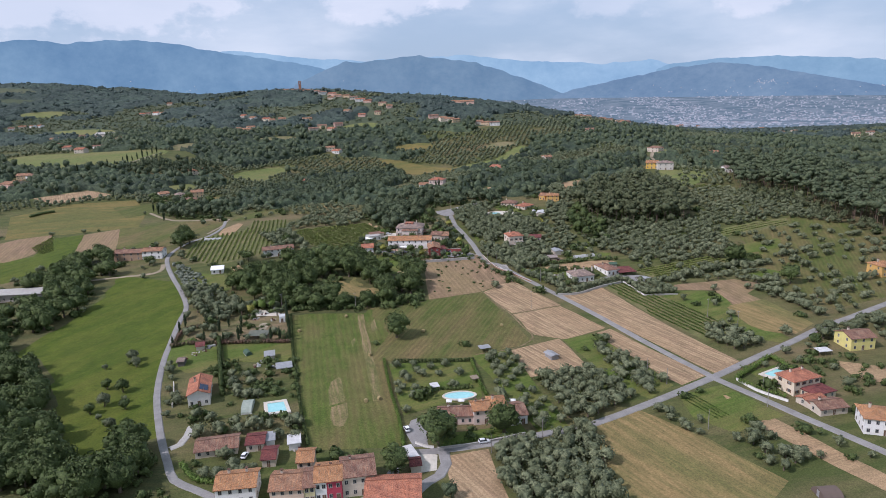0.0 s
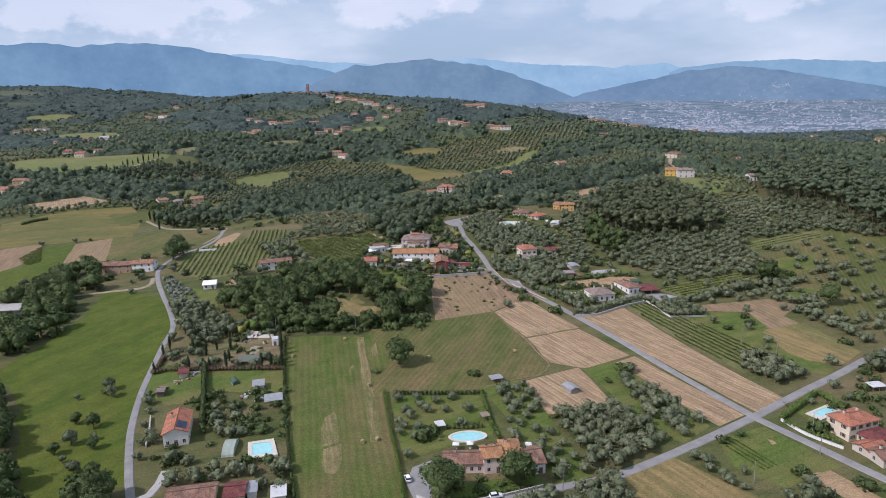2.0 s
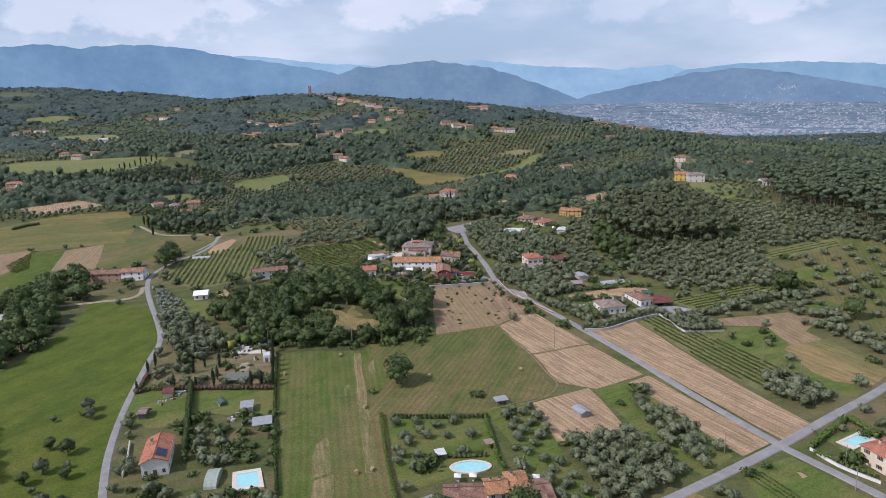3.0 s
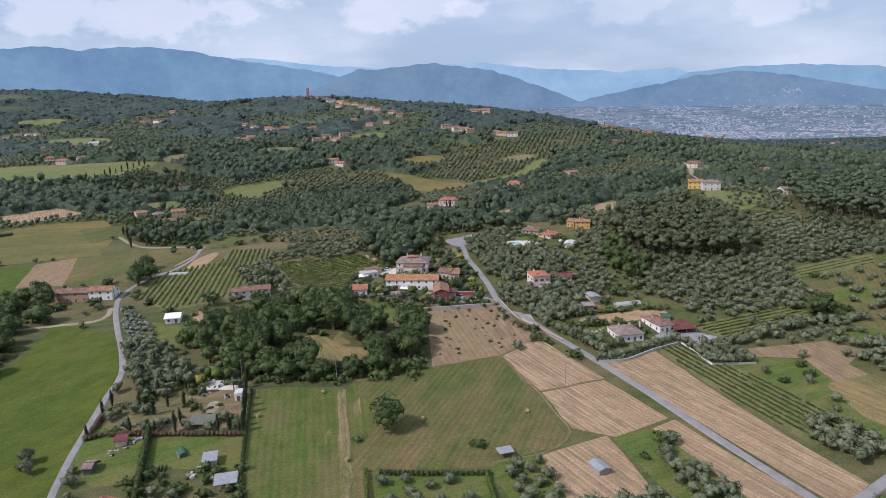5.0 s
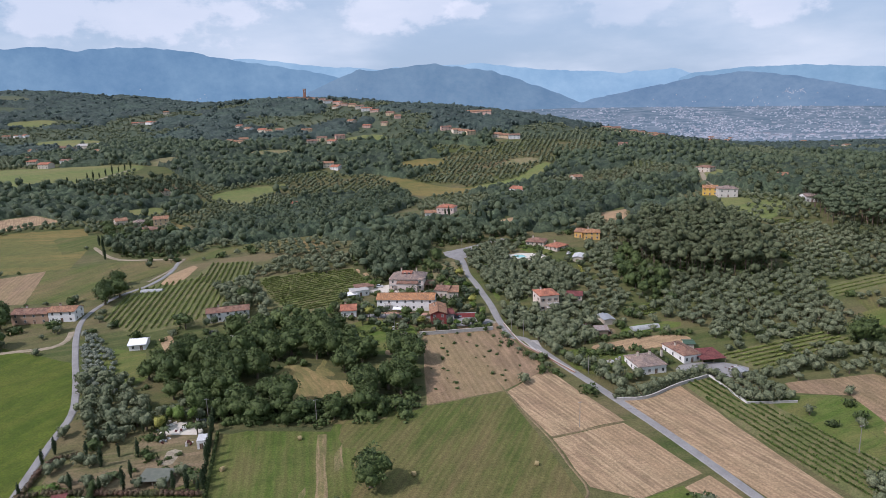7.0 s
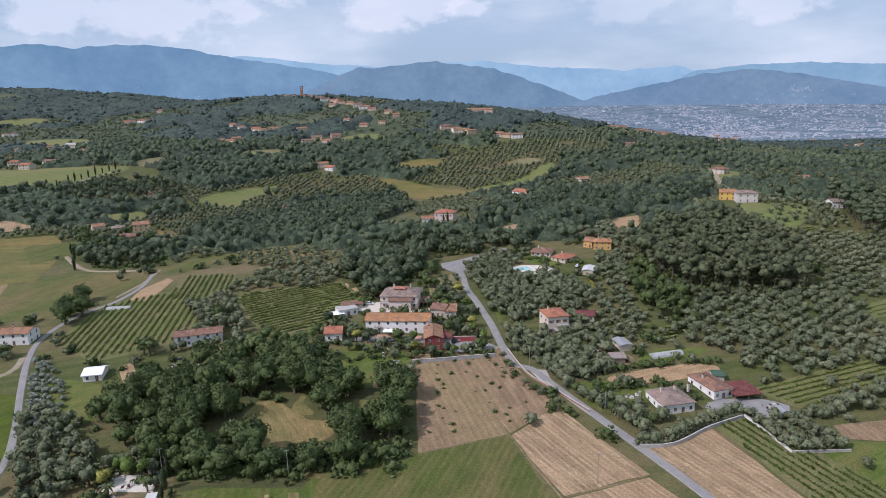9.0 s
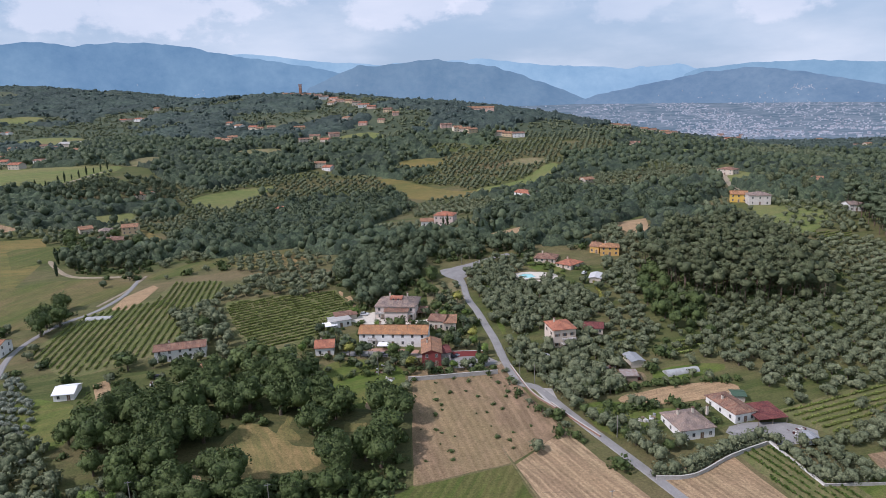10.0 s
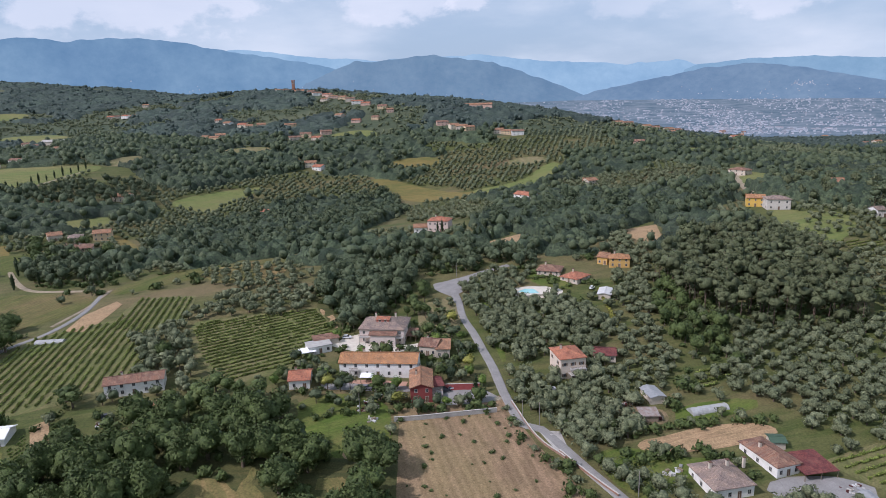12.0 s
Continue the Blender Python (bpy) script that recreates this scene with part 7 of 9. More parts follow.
planting("wood", spots([(-40.0, 404.0), (-30.0, 400.0), (-28.0, 428.0), (-22.0, 446.0), (-32.0, 452.0), (-38.0, 430.0)], 5.0, 20, 0.45, 0.9), "tree", "mixed trees between the wood and the turning place", "trees", 1.0, 0.6, 1.0, F_OAK)
planting("wood", spots([(-60.0, 392.0), (-34.0, 396.5), (-29.0, 384.0), (-34.0, 395.0), (-48.0, 400.0)], 4.5, 20, 0.45, 0.9), "tree", "trees close behind the villa", "trees", 1.0, 0.55, 0.9, F_OAK)
planting("olive_grove", spots([(9.5, 338.0), (13.5, 339.5), (24.0, 318.0), (31.0, 309.0), (27.0, 307.0), (18.0, 322.0)], 4.0, 60, 0.4, 0.9), "olive", "olives crowding the road edge", "olive trees", 1.0, 0.9, 1.3)
planting("hedgerow_bushes", spots([(96.0, 322.0), (64.0, 318.5), (46.0, 313.5), (45.0, 316.5), (63.0, 322.0), (95.0, 326.0)], 3.2, 15, 0.4, 0.85), "shrub", "dense dark green bushes behind the tilled bed", "bushes", 1.0, 1.3, 2.2)
planting("hedgerow_bushes", spots([(48.0, 304.0), (78.0, 308.5), (92.0, 314.0), (93.0, 311.0), (79.0, 304.5), (50.0, 300.5)], 3.4, 15, 0.4, 0.8), "shrub", "dense bushes between tilled bed and lawn", "bushes", 1.0, 1.2, 2.0)

planting("wood", spots([(-141.0, 274.0), (-122.0, 300.0), (-101.0, 292.0), (-97.0, 264.0), (-104.0, 247.0), (-124.0, 252.0)], 7.0, 30, 0.5, 0.92), "oak", "dark oaks at the western end of the wood", "trees", 0.8, 0.75, 1.2)
planting("wood", spots([(-103.0, 244.0), (-84.0, 241.0), (-58.0, 243.5), (-30.0, 250.0), (-27.0, 259.0), (-56.0, 253.0), (-82.0, 250.0), (-100.0, 254.0)], 4.6, 10, 0.5, 0.92), "tree", "dense bushy trees along the lower wood edge", "trees", 1.0, 0.5, 0.95, F_OAK)
planting("undergrowth", spots([(-103.0, 243.0), (-84.0, 240.0), (-58.0, 242.0), (-29.0, 248.5), (-27.0, 266.0), (-56.0, 258.0), (-82.0, 254.0), (-100.0, 258.0)], 3.2, 10, 0.5, 0.8), "shrub", "dark brambles along the lower wood edge", "bushes", 0.8, 1.0, 2.2, F_OAK)

# vineyards and row crops
va = angle_of((-149.7, 321.1), (-163.4, 389.6))
vineyard([(-196.1, 339.6), (-199.8, 363.2), (-199.5, 384.4), (-180.7, 399.1), (-159.0, 408.1), (-131.9, 356.3), (-142.3, 338.5), (-168.5, 320.2)], va, 2.85)
vb = angle_of((-108.2, 361.2), (-67.1, 388.5))
vineyard([(-129.1, 388.4), (-128.7, 399.8), (-80.1, 414.5), (-64.1, 387.4), (-74.4, 359.6), (-95.2, 343.3), (-111.7, 361.2)], vb, 2.75)
vc = angle_of((-160.5, 399.2), (-167.4, 429.6))
vineyard([(-170.4, 395.1), (-175.9, 434.7), (-148.5, 434.8), (-138.8, 401.5), (-149.5, 389.0)], vc, 2.75)
vd = angle_of((109.7, 297.0), (157.2, 316.1))
vineyard([(101.6, 302.5), (152.8, 323.8), (162.9, 314.5), (114.9, 288.9)], vd, 2.6)
ve = angle_of((83.2, 276.6), (117.2, 206.1))
vineyard([(79.2, 277.7), (91.9, 281.7), (113.5, 246.5), (128.5, 216.0), (111.7, 201.0), (95.3, 232.2)], ve, 2.6, "row crop in straight green lines", F_BRIGHT, 0.8, 1.15)
vineyard([(79.9, 357.9), (94.6, 364.0), (92.3, 351.6), (77.6, 343.9)], vd, 2.6, "small vine plot by the thicket")
vineyard([(196.9, 490.1), (218.4, 485.1), (213.1, 470.4), (193.1, 476.5)], vd, 3.0, "small vine rows on the terrace", None, 0.8, 1.1)
vineyard([(-331.8, 384.7), (-333.5, 416.3), (-306.9, 372.8), (-312.2, 364.1)], 70, 3.4, "few vine rows by the tilled plot", None, 0.9, 1.2)
vineyard([(79.9, 145.3), (87.1, 147.5), (94.1, 131.7), (87.6, 127.7)], ve, 1.6, "bright green vegetable rows", F_BRIGHT, 0.5, 0.7)
vineyard([(-152.0, 299.8), (-151.8, 309.2), (-140.6, 294.2), (-138.6, 286.1)], 80, 1.6, "garden vegetable rows", F_BRIGHT, 0.5, 0.8)

# ---- lone trees, hedges ----
lone("oak", (-35.7, 206.9), 1.45, "round dark green oak alone in the hay field", "oak_tree")
for k, (p, s, sp) in enumerate([((166.1, 310.8), 1.55, "oak"), ((182.9, 275.1), 1.2, "oak"), ((-12.0, 112.0), 1.55, "oak"), ((11.0, 119.9), 1.4, "oak"), ((-25.1, 95.5), 1.1, "oak"),
                                ((-205.8, 360.9), 1.3, "oak"), ((-71.6, 241.7), 0.55, "oak"), ((-6.8, 83.4), 0.8, "tree"), ((-211.4, 324.0), 0.8, "umbrella"), ((-247.0, 255.8), 0.9, "oak"),
                                ((-38.6, 341.3), 0.62, "oak"), ((-117.6, 315.5), 0.72, "oak"), ((-132.6, 303.1), 0.85, "oak"), ((-133.2, 329.7), 0.65, "tree"), ((-150.4, 329.7), 0.8, "umbrella"),
                                ((-215.5, 430.1), 0.75, "tree"), ((-282.5, 511.7), 1.0, "umbrella"), ((-274.8, 514.3), 0.9, "umbrella"), ((-216.3, 393.2), 1.1, "oak"), ((42.1, 288.0), 0.6, "tree"), ((97.0, 361.8), 0.6, "oak"),
                                ((-209.8, 370.9), 1.3, "oak"), ((-203.5, 371.8), 1.1, "oak"), ((-145.5, 325.6), 0.85, "umbrella"), ((-135.7, 327.5), 0.65, "tree"), ((-131.6, 298.3), 0.85, "oak"), ((-129.5, 362.7), 0.8, "oak"),
                                ((-40.3, 383.4), 0.6, "tree"), ((-33.6, 389.1), 0.6, "tree"), ((-65.4, 355.2), 0.7, "tree"), ((-76.8, 348.2), 0.6, "oak"), ((36.2, 435.4), 0.5, "tree"), ((52.3, 424.1), 0.5, "tree"), ((33.2, 463.0), 0.45, "tree")]):
    lone(sp, p, s, {"oak": "broad dark green deciduous tree", "umbrella": "wide umbrella-shaped dark tree", "tree": "leafy green garden tree"}[sp], seed=k)
for k, p in enumerate([(-292.0, 522.0), (-283.5, 527.0), (-301.0, 536.0), (-258.5, 529.0), (-253.0, 541.0), (-270.5, 519.0), (-310.0, 552.0), (-318.0, 560.0), (-262.0, 518.0), (-299.0, 548.0), (-248.0, 532.0), (-280.0, 556.0)]):
    lone("umbrella" if k % 2 else "oak", p, 0.85 + 0.12 * (k % 3), "broad dark tree shading the manor", seed=k, group="trees round the manor")
for k, p in enumerate([(-38.2, 332.7), (-32.7, 340.7), (-23.0, 325.1), (-5.8, 334.1), (-16.6, 330.7), (-57.7, 340.5), (-67.1, 352.9), (-20.6, 378.5), (-13.7, 383.9), (-15.2, 363.9), (-8.5, 364.1), (-14.3, 398.0), (-11.5, 389.4), (-62.2, 382.9), (-49.4, 340.8), (-44.7, 337.9), (-34.4, 337.5), (-54.4, 355.6), (-57.6, 349.7), (-61.5, 347.9), (-27.6, 363.5), (-21.4, 356.8), (-12.7, 357.1), (-6.1, 357.3), (-30.5, 370.7), (-0.7, 344.8), (-59.6, 330.7), (-51.2, 329.2), (-33.8, 332.9), (-30.4, 330.1)]):
    lone("tree", p, 0.55 + 0.12 * (k % 3), "small bushy garden tree among the houses", seed=k, leaf=(None, F_BRIGHT, F_YELLOW)[k % 3] if k % 2 else None, group="garden trees of the hamlet")
for k, p in enumerate([(-3.4, 339.9), (-290.3, 501.5), (-261.2, 458.1), (-251.3, 473.0), (-252.9, 467.7), (-278.7, 486.5), (-286.6, 501.4), (-5.1, 529.6), (-1.5, 527.4), (2.8, 527.9), (6.3, 528.6), (-11.9, 542.5), (-30.1, 553.2), (-27.1, 554.2)]):
    lone("cypress", p, 0.75 + 0.12 * (k % 3), "slender dark green cypress tree", "cypress_tree", seed=k, group="cypresses", category="cypress")
for k, p in enumerate([(-142.4, 199.4), (-145.9, 215.8), (-145.5, 222.0), (-125.4, 215.0), (-122.6, 220.8), (-112.7, 209.7), (-115.9, 220.5), (-111.7, 203.3), (-119.1, 202.9), (-128.2, 202.7), (-95.9, 203.3), (-91.7, 203.4), (-87.8, 202.3), (-133.9, 221.0), (-130.2, 229.2), (-135.6, 228.5), (-121.8, 235.8), (-123.4, 244.9), (-98.7, 242.1),
                       (-96.9, 236.2), (-95.4, 231.3), (-93.7, 226.2), (-92.2, 221.3), (-90.8, 216.6), (-89.4, 212.1), (-88.1, 207.7), (-87.1, 204.1)]):
    lone("cypress", p, 0.5 + 0.09 * (k % 4), "young dark cypress in the earth yard", "cypress_tree", seed=k, group="cypresses in the yard", category="cypress")
for k, p in enumerate([(-131.3, 205.7), (-124.4, 204.9), (-118.8, 205.3), (-107.8, 204.9), (-99.6, 204.4), (-140.3, 211.0), (-138.8, 213.9), (-129.1, 215.9), (-133.4, 216.6), (-100.5, 237.3), (-96.7, 211.6)]):
    lone("olive", p, 0.9 + 0.15 * (k % 3), "small round olive in the earth yard", "olive_tree", seed=k, group="small trees in the yard", category="olive tree")
for k, (p, s) in enumerate([((-116.4, 237.0), 0.8), ((-111.3, 242.6), 0.85), ((-106.2, 241.9), 0.75), ((-115.9, 245.0), 0.7)]):
    lone("tree", p, s, "bright yellow-green tree by the pergola terrace", seed=k, leaf=F_YELLOW if k == 0 else F_BRIGHT, group="bright trees by the terrace")
lone("shrub", (-134.0, 202.7), 1.6, "bright yellow-green bush inside the hedge", "shrub", leaf=F_BRIGHT, category="shrub")


def palm_tree(at, h, seed):
    x, y = at
    rnd = random.Random(seed)
    ob = new("palm_tree")
    ob.location = (x, y, gz(x, y))
    tagged(ob, "feathery green palm tree in the earth yard", "palm", "palms in the yard")
    V, Q = [], []
    for k in range(26):
        a, up, ln = k * 2.4 + rnd.uniform(-0.2, 0.2), rnd.uniform(0.2, 1.15), rnd.uniform(2.0, 2.8)
        for side in (-1, 1):
            o = len(V)
            for i in range(6):
                t = i / 5
                r, z = ln * t * math.cos(up * 0.7), h + ln * (t * math.sin(up) - 0.75 * t * t)
                w = side * 0.38 * math.sin(math.pi * (0.1 + 0.85 * t))
                V += [(r * math.cos(a), r * math.sin(a), z), (r * math.cos(a) - w * math.sin(a), r * math.sin(a) + w * math.cos(a), z - 0.14)]
            Q += [(o + 2 * i, o + 2 * i + 1, o + 2 * i + 3, o + 2 * i + 2) for i in range(5)]
    c = new("crown", quad_mesh("crown", np.array(V), np.array(Q), [F_PALM]))
    v, q = joined([stem((0, 0, -0.3), (0.1, 0, h), 0.28, 0.2, 7)])
    t = new("trunk", quad_mesh("trunk", v, q, [M_BARK]))
    c.parent = t.parent = ob


for k, (p, h) in enumerate([((-118.1, 209.0), 1.6), ((-112.1, 232.1), 3.6), ((-101.7, 234.9), 3.8), ((-91.4, 207.6), 2.2), ((-119.1, 210.2), 1.2)]):
    palm_tree(p, h, k)
for k, p in enumerate([(-162.8, 175.6), (-152.2, 157.1), (-145.6, 142.8), (-137.7, 127.7), (-134.3, 125.6), (-144.1, 154.4), (-139.1, 146.2), (-136.1, 140.3), (-153.9, 183.7), (-153.5, 179.1), (-149.8, 177.8), (-127.0, 123.5), (-142.2, 131.9), (-147.9, 136.3)]):
    lone("oak" if k % 3 else "tree", p, 0.42 + 0.1 * (k % 3), "bushy tree in the green meadow", seed=k, leaf=F_OAK if k % 2 else F_OLIVE, group="trees in the meadow")
av = smooth_line([(-512.0, 643.2), (-482.5, 651.0), (-455.4, 663.0), (-439.7, 685.5), (-431.0, 723.2), (-423.4, 801.7)], 10.0)
for k, p in enumerate(av):
    lone("cypress", (p.x, p.y + 4), 0.7 + 0.15 * (k % 3), "slender cypress lining the pale avenue", "cypress_tree", seed=k, group="cypresses along the avenue", category="cypress")
villa_olives = spots([(-35.6, 175.2), (0.5, 177.6), (0.8, 162.9), (-14.7, 160.0), (-17.6, 143.7), (-25.8, 133.7)], 6.0, 30, 0.3, 0.85)
for k, p in enumerate(villa_olives):
    lone("olive", tuple(p), 0.8 + 0.12 * (k % 3), "silvery olive tree on the villa lawn", "olive_tree", seed=k, group="olives in the villa garden", category="olive tree")
for k, p in enumerate(spots([(-27.1, 318.1), (4.8, 331.6), (20.7, 295.3), (6.4, 274.3), (-21.1, 265.2)], 4.2, 108, 0.5, 0.5)):
    lone("shrub", tuple(p), 0.3 + 0.15 * (k % 4), "small self-sown shrub in the tilled field", "shrub", seed=k, group="shrubs in the tilled field", category="shrub")
roadside = [(8.7, 322.9), (10.4, 319.6), (11.8, 312.3), (15.0, 306.7), (18.0, 301.6), (21.1, 298.9), (24.0, 295.5), (26.2, 291.2), (29.1, 285.6), (7.0, 329.8)]
for k, p in enumerate(roadside):
    lone("shrub", p, 1.15 + 0.2 * (k % 3), "rounded green bush beside the road", "shrub", seed=k, leaf=F_OLIVE if k % 2 else F_OAK, group="roadside bushes", category="shrub")
for k, p in enumerate([(89.6, 149.8), (82.0, 145.3), (99.5, 127.5), (115.6, 169.6), (8.6, 180.4), (-2.1, 197.5), (-44.9, 199.1), (130.6, 169.1)]):
    lone("shrub", p, 1.3 + 0.3 * (k % 3), "low green bush in the grass", "shrub", seed=k, group="bushes in the fields", category="shrub")
for k, p in enumerate([(25.5, 318.0), (28.0, 314.2), (31.2, 317.0), (33.5, 311.6), (36.8, 314.5), (38.6, 309.6), (29.6, 321.4), (35.8, 319.3), (41.2, 316.6), (44.8, 319.8), (47.6, 316.6), (31.0, 303.6), (33.6, 299.4), (36.6, 296.2), (39.6, 292.6), (42.2, 289.2), (45.0, 285.0), (47.6, 281.4), (50.2, 277.6), (53.0, 273.8), (41.5, 296.4), (45.4, 293.0), (49.2, 288.8), (53.6, 283.2), (57.4, 278.2), (61.2, 281.0)]):
    lone("olive" if k % 4 else "tree", p, (1.15 + 0.14 * (k % 3)) if k % 4 else 0.62, "bushy tree behind the roadside wall", "olive_tree" if k % 4 else "tree", leaf=None if k % 4 else F_OAK, seed=k, group="trees along the roadside wall", category="olive tree" if k % 4 else "tree")
for k, p in enumerate([(-74.5, 347.0), (-78.0, 343.0), (-60.4, 344.2), (-62.0, 352.4), (-56.8, 357.8), (-49.5, 366.0), (-44.0, 368.6), (-38.5, 366.5), (-31.5, 364.8), (-29.2, 358.6), (-13.2, 350.6), (-16.4, 347.8), (-9.0, 349.4), (-5.4, 352.8), (-10.6, 369.8), (-6.8, 372.5), (-12.6, 376.4), (-9.8, 380.6), (-28.8, 383.4), (-25.0, 386.8), (-30.2, 394.0), (-36.0, 397.6), (-22.0, 398.8), (-26.5, 404.5), (-46.0, 336.0), (-40.8, 344.4), (-52.8, 339.4), (-33.0, 331.4), (-29.4, 326.4), (-13.4, 329.4), (-9.2, 331.0), (-1.4, 334.6), (-66.4, 360.0), (-71.0, 355.4), (-75.5, 361.0)]):
    lone("tree" if k % 3 else "olive", p, 0.5 + 0.13 * (k % 4) if k % 3 else 1.1, "leafy garden tree between the hamlet houses", "tree", leaf=(F_OAK, F_BRIGHT, None, F_OAK)[k % 4] if k % 3 else None, seed=k, group="trees between the hamlet houses")
planting("garden_shrubs", np.concatenate([spots([(-71.2, 336.0), (-55.7, 351.1), (-28.7, 341.7), (-19.5, 330.6), (-30.5, 323.0), (-57.1, 320.0)], 4.5, 10, 0.5, 0.55),
                                          spots([(-23.5, 330.4), (4.2, 333.4), (2.1, 326.1), (-23.0, 325.1)], 3.0, 5, 0.4, 0.8),
                                          spots([(-29.0, 407.0), (-12.3, 416.7), (-5.3, 384.1), (-1.7, 355.2), (-14.8, 354.8), (-26.4, 363.5)], 4.5, 10, 0.5, 0.75),
                                          spots([(-72.0, 382.7), (-58.4, 388.6), (-58.0, 362.5), (-70.4, 357.3)], 4.0, 10, 0.5, 0.8),
                                          spots([(-51.4, 376.7), (-27.5, 375.8), (-26.9, 369.3), (-50.1, 369.6)], 3.5, 10, 0.4, 0.8),
                                          spots([(-51.9, 342.8), (-28.7, 341.7), (-28.0, 335.8), (-52.8, 336.7)], 3.5, 10, 0.5, 0.7),
                                          spots([(17.1, 473.6), (44.6, 470.5), (58.5, 444.6), (53.9, 417.6), (39.0, 424.9)], 5.0, 10, 0.5, 0.6),
                                          spots([(-147.9, 207.9), (-113.7, 206.7), (-85.7, 206.1), (-59.3, 116.4), (-83.7, 116.8), (-113.2, 133.2)], 5.5, 10, 0.5, 0.4, fields=True),
                                          spots([(-19.5, 119.5), (19.2, 126.8), (20.7, 120.9), (-11.1, 110.2)], 5.0, 10, 0.5, 0.45),
                                          spots([(-113.3, 182.2), (-79.6, 181.5), (-70.6, 150.1), (-83.4, 150.3), (-101.4, 155.5)], 4.0, 10, 0.5, 0.6),
                                          spots([(-126.9, 246.7), (-98.7, 246.0), (-87.1, 206.1), (-113.7, 206.7)], 4.5, 10, 0.5, 0.35),
                                          spots([(35.0, 306.5), (75.8, 310.3), (85.0, 316.4), (92.6, 313.4), (80.5, 304.6), (48.0, 295.8)], 4.5, 10, 0.5, 0.45),
                                          spots([(140.4, 146.1), (161.6, 150.1), (176.9, 175.6), (161.2, 176.2)], 5.0, 10, 0.5, 0.5),
                                          spots([(137.9, 177.2), (153.1, 188.4), (155.3, 165.5), (134.3, 151.0)], 4.0, 10, 0.5, 0.7),
                                          spots([(-159.0, 312.5), (-148.1, 326.6), (-121.5, 286.4), (-131.8, 278.7)], 5.0, 10, 0.5, 0.5)]),
         "shrub", "mixed green garden shrubs", "bushes", 1.0, 0.7, 1.9)
hedge([(-97.2, 101.4), (-89.4, 92.7), (-78.6, 90.7), (-71.1, 93.0)], 1.8, 2.2, "clipped green hedge along the lane", F_BRIGHT)
hedge([(-121.6, 203.7), (-113.3, 182.2), (-103.3, 155.6), (-100.9, 150.7)], 1.8, 3.2, "tall dark clipped hedge between gardens", F_OAK)
hedge([(-38.8, 180.9), (-33.3, 154.3), (-27.7, 131.6), (-23.9, 112.2)], 1.0, 1.8, "green boundary hedge of the villa", F_BRIGHT)
hedge([(-141.8, 197.3), (-135.2, 200.3), (-118.6, 200.5), (-100.4, 200.9), (-85.9, 201.2)], 2.0, 2.2, "reddish-brown hedge along the earth yard", F_RED)
hedge([(-142.4, 198.8), (-142.7, 204.4), (-144.0, 211.9), (-142.8, 218.2), (-136.7, 220.6)], 2.0, 1.8, "reddish-brown hedge beside the lane", F_RED)
hedge([(-94.2, 234.3), (-79.6, 181.5), (-64.1, 132.2), (-57.4, 112.7)], 1.0, 1.6, "thin hedge beside the hay field", F_OAK)
hedge([(-33.6, 179.7), (-18.5, 179.5), (0.6, 180.5)], 1.2, 1.8, "garden hedge behind the olives", F_OAK)
hedge([(0.2, 180.2), (2.1, 167.1), (3.7, 156.3), (5.9, 147.8)], 1.1, 1.8, "clipped green hedge between villa lawn and olive rows", F_BRIGHT)
hedge([(-11.7, 153.9), (-5.4, 154.0), (-0.1, 154.8)], 1.6, 1.4, "low dark hedge behind the oval pool", F_OAK)
for row in ([(116.1, 282.1), (136.6, 294.5), (157.6, 302.2), (183.6, 306.2)], [(156.5, 269.3), (165.3, 261.8), (170.9, 246.8), (177.4, 229.3)], [(158.8, 280.9), (170.3, 278.1), (178.7, 272.5)]):
    for k, p in enumerate(smooth_line(row, 4.6)):
        lone("olive", (p.x, p.y), 0.95 + 0.16 * (k % 4), "round silvery olive bush in a field-edge row", "olive_tree", seed=k, group="olive rows between the plots", category="olive tree")


for row, lb in (([(51.0, 266.4), (60.4, 268.4), (74.6, 278.4), (88.0, 285.6)], "round olive behind the garden wall"), ([(92.6, 283.0), (99.2, 264.2), (114.0, 265.0)], "round olive inside the low walls")):
    for k, p in enumerate(smooth_line(row, 3.4)):
        lone("olive", (p.x, p.y), 1.0 + 0.13 * (k % 3), lb, "olive_tree", seed=k, group=lb, category="olive tree")


def parasol(at):
    x, y = at
    ob = new("parasol")
    ob.location = (x, y, gz(x, y) + 0.1)
    tagged(ob, "white square garden parasol beside the pool", "parasol", "parasols by the pool")
    part("base", box(-0.35, -0.35, 0, 0.35, 0.35, 0.14), M_CONC, ob)
    part("pole", box(-0.04, -0.04, 0.14, 0.04, 0.04, 2.5), M_WOOD, ob)
    bm = bmesh.new()
    rim = [bm.verts.new((a * 1.15, b * 1.15, 2.15)) for a, b in ((-1, -1), (1, -1), (1, 1), (-1, 1))]
    low = [bm.verts.new((a * 1.15, b * 1.15, 1.95)) for a, b in ((-1, -1), (1, -1), (1, 1), (-1, 1))]
    top = bm.verts.new((0, 0, 2.75))
    for i in range(4):
        bm.faces.new((rim[i], rim[(i + 1) % 4], top))
        bm.faces.new((low[i], low[(i + 1) % 4], rim[(i + 1) % 4], rim[i]))
    part("canopy", bm, surface("parasol_cloth", (0.74, 0.73, 0.70), (0.66, 0.65, 0.62), 0.8, 0.9, 0.1), ob)


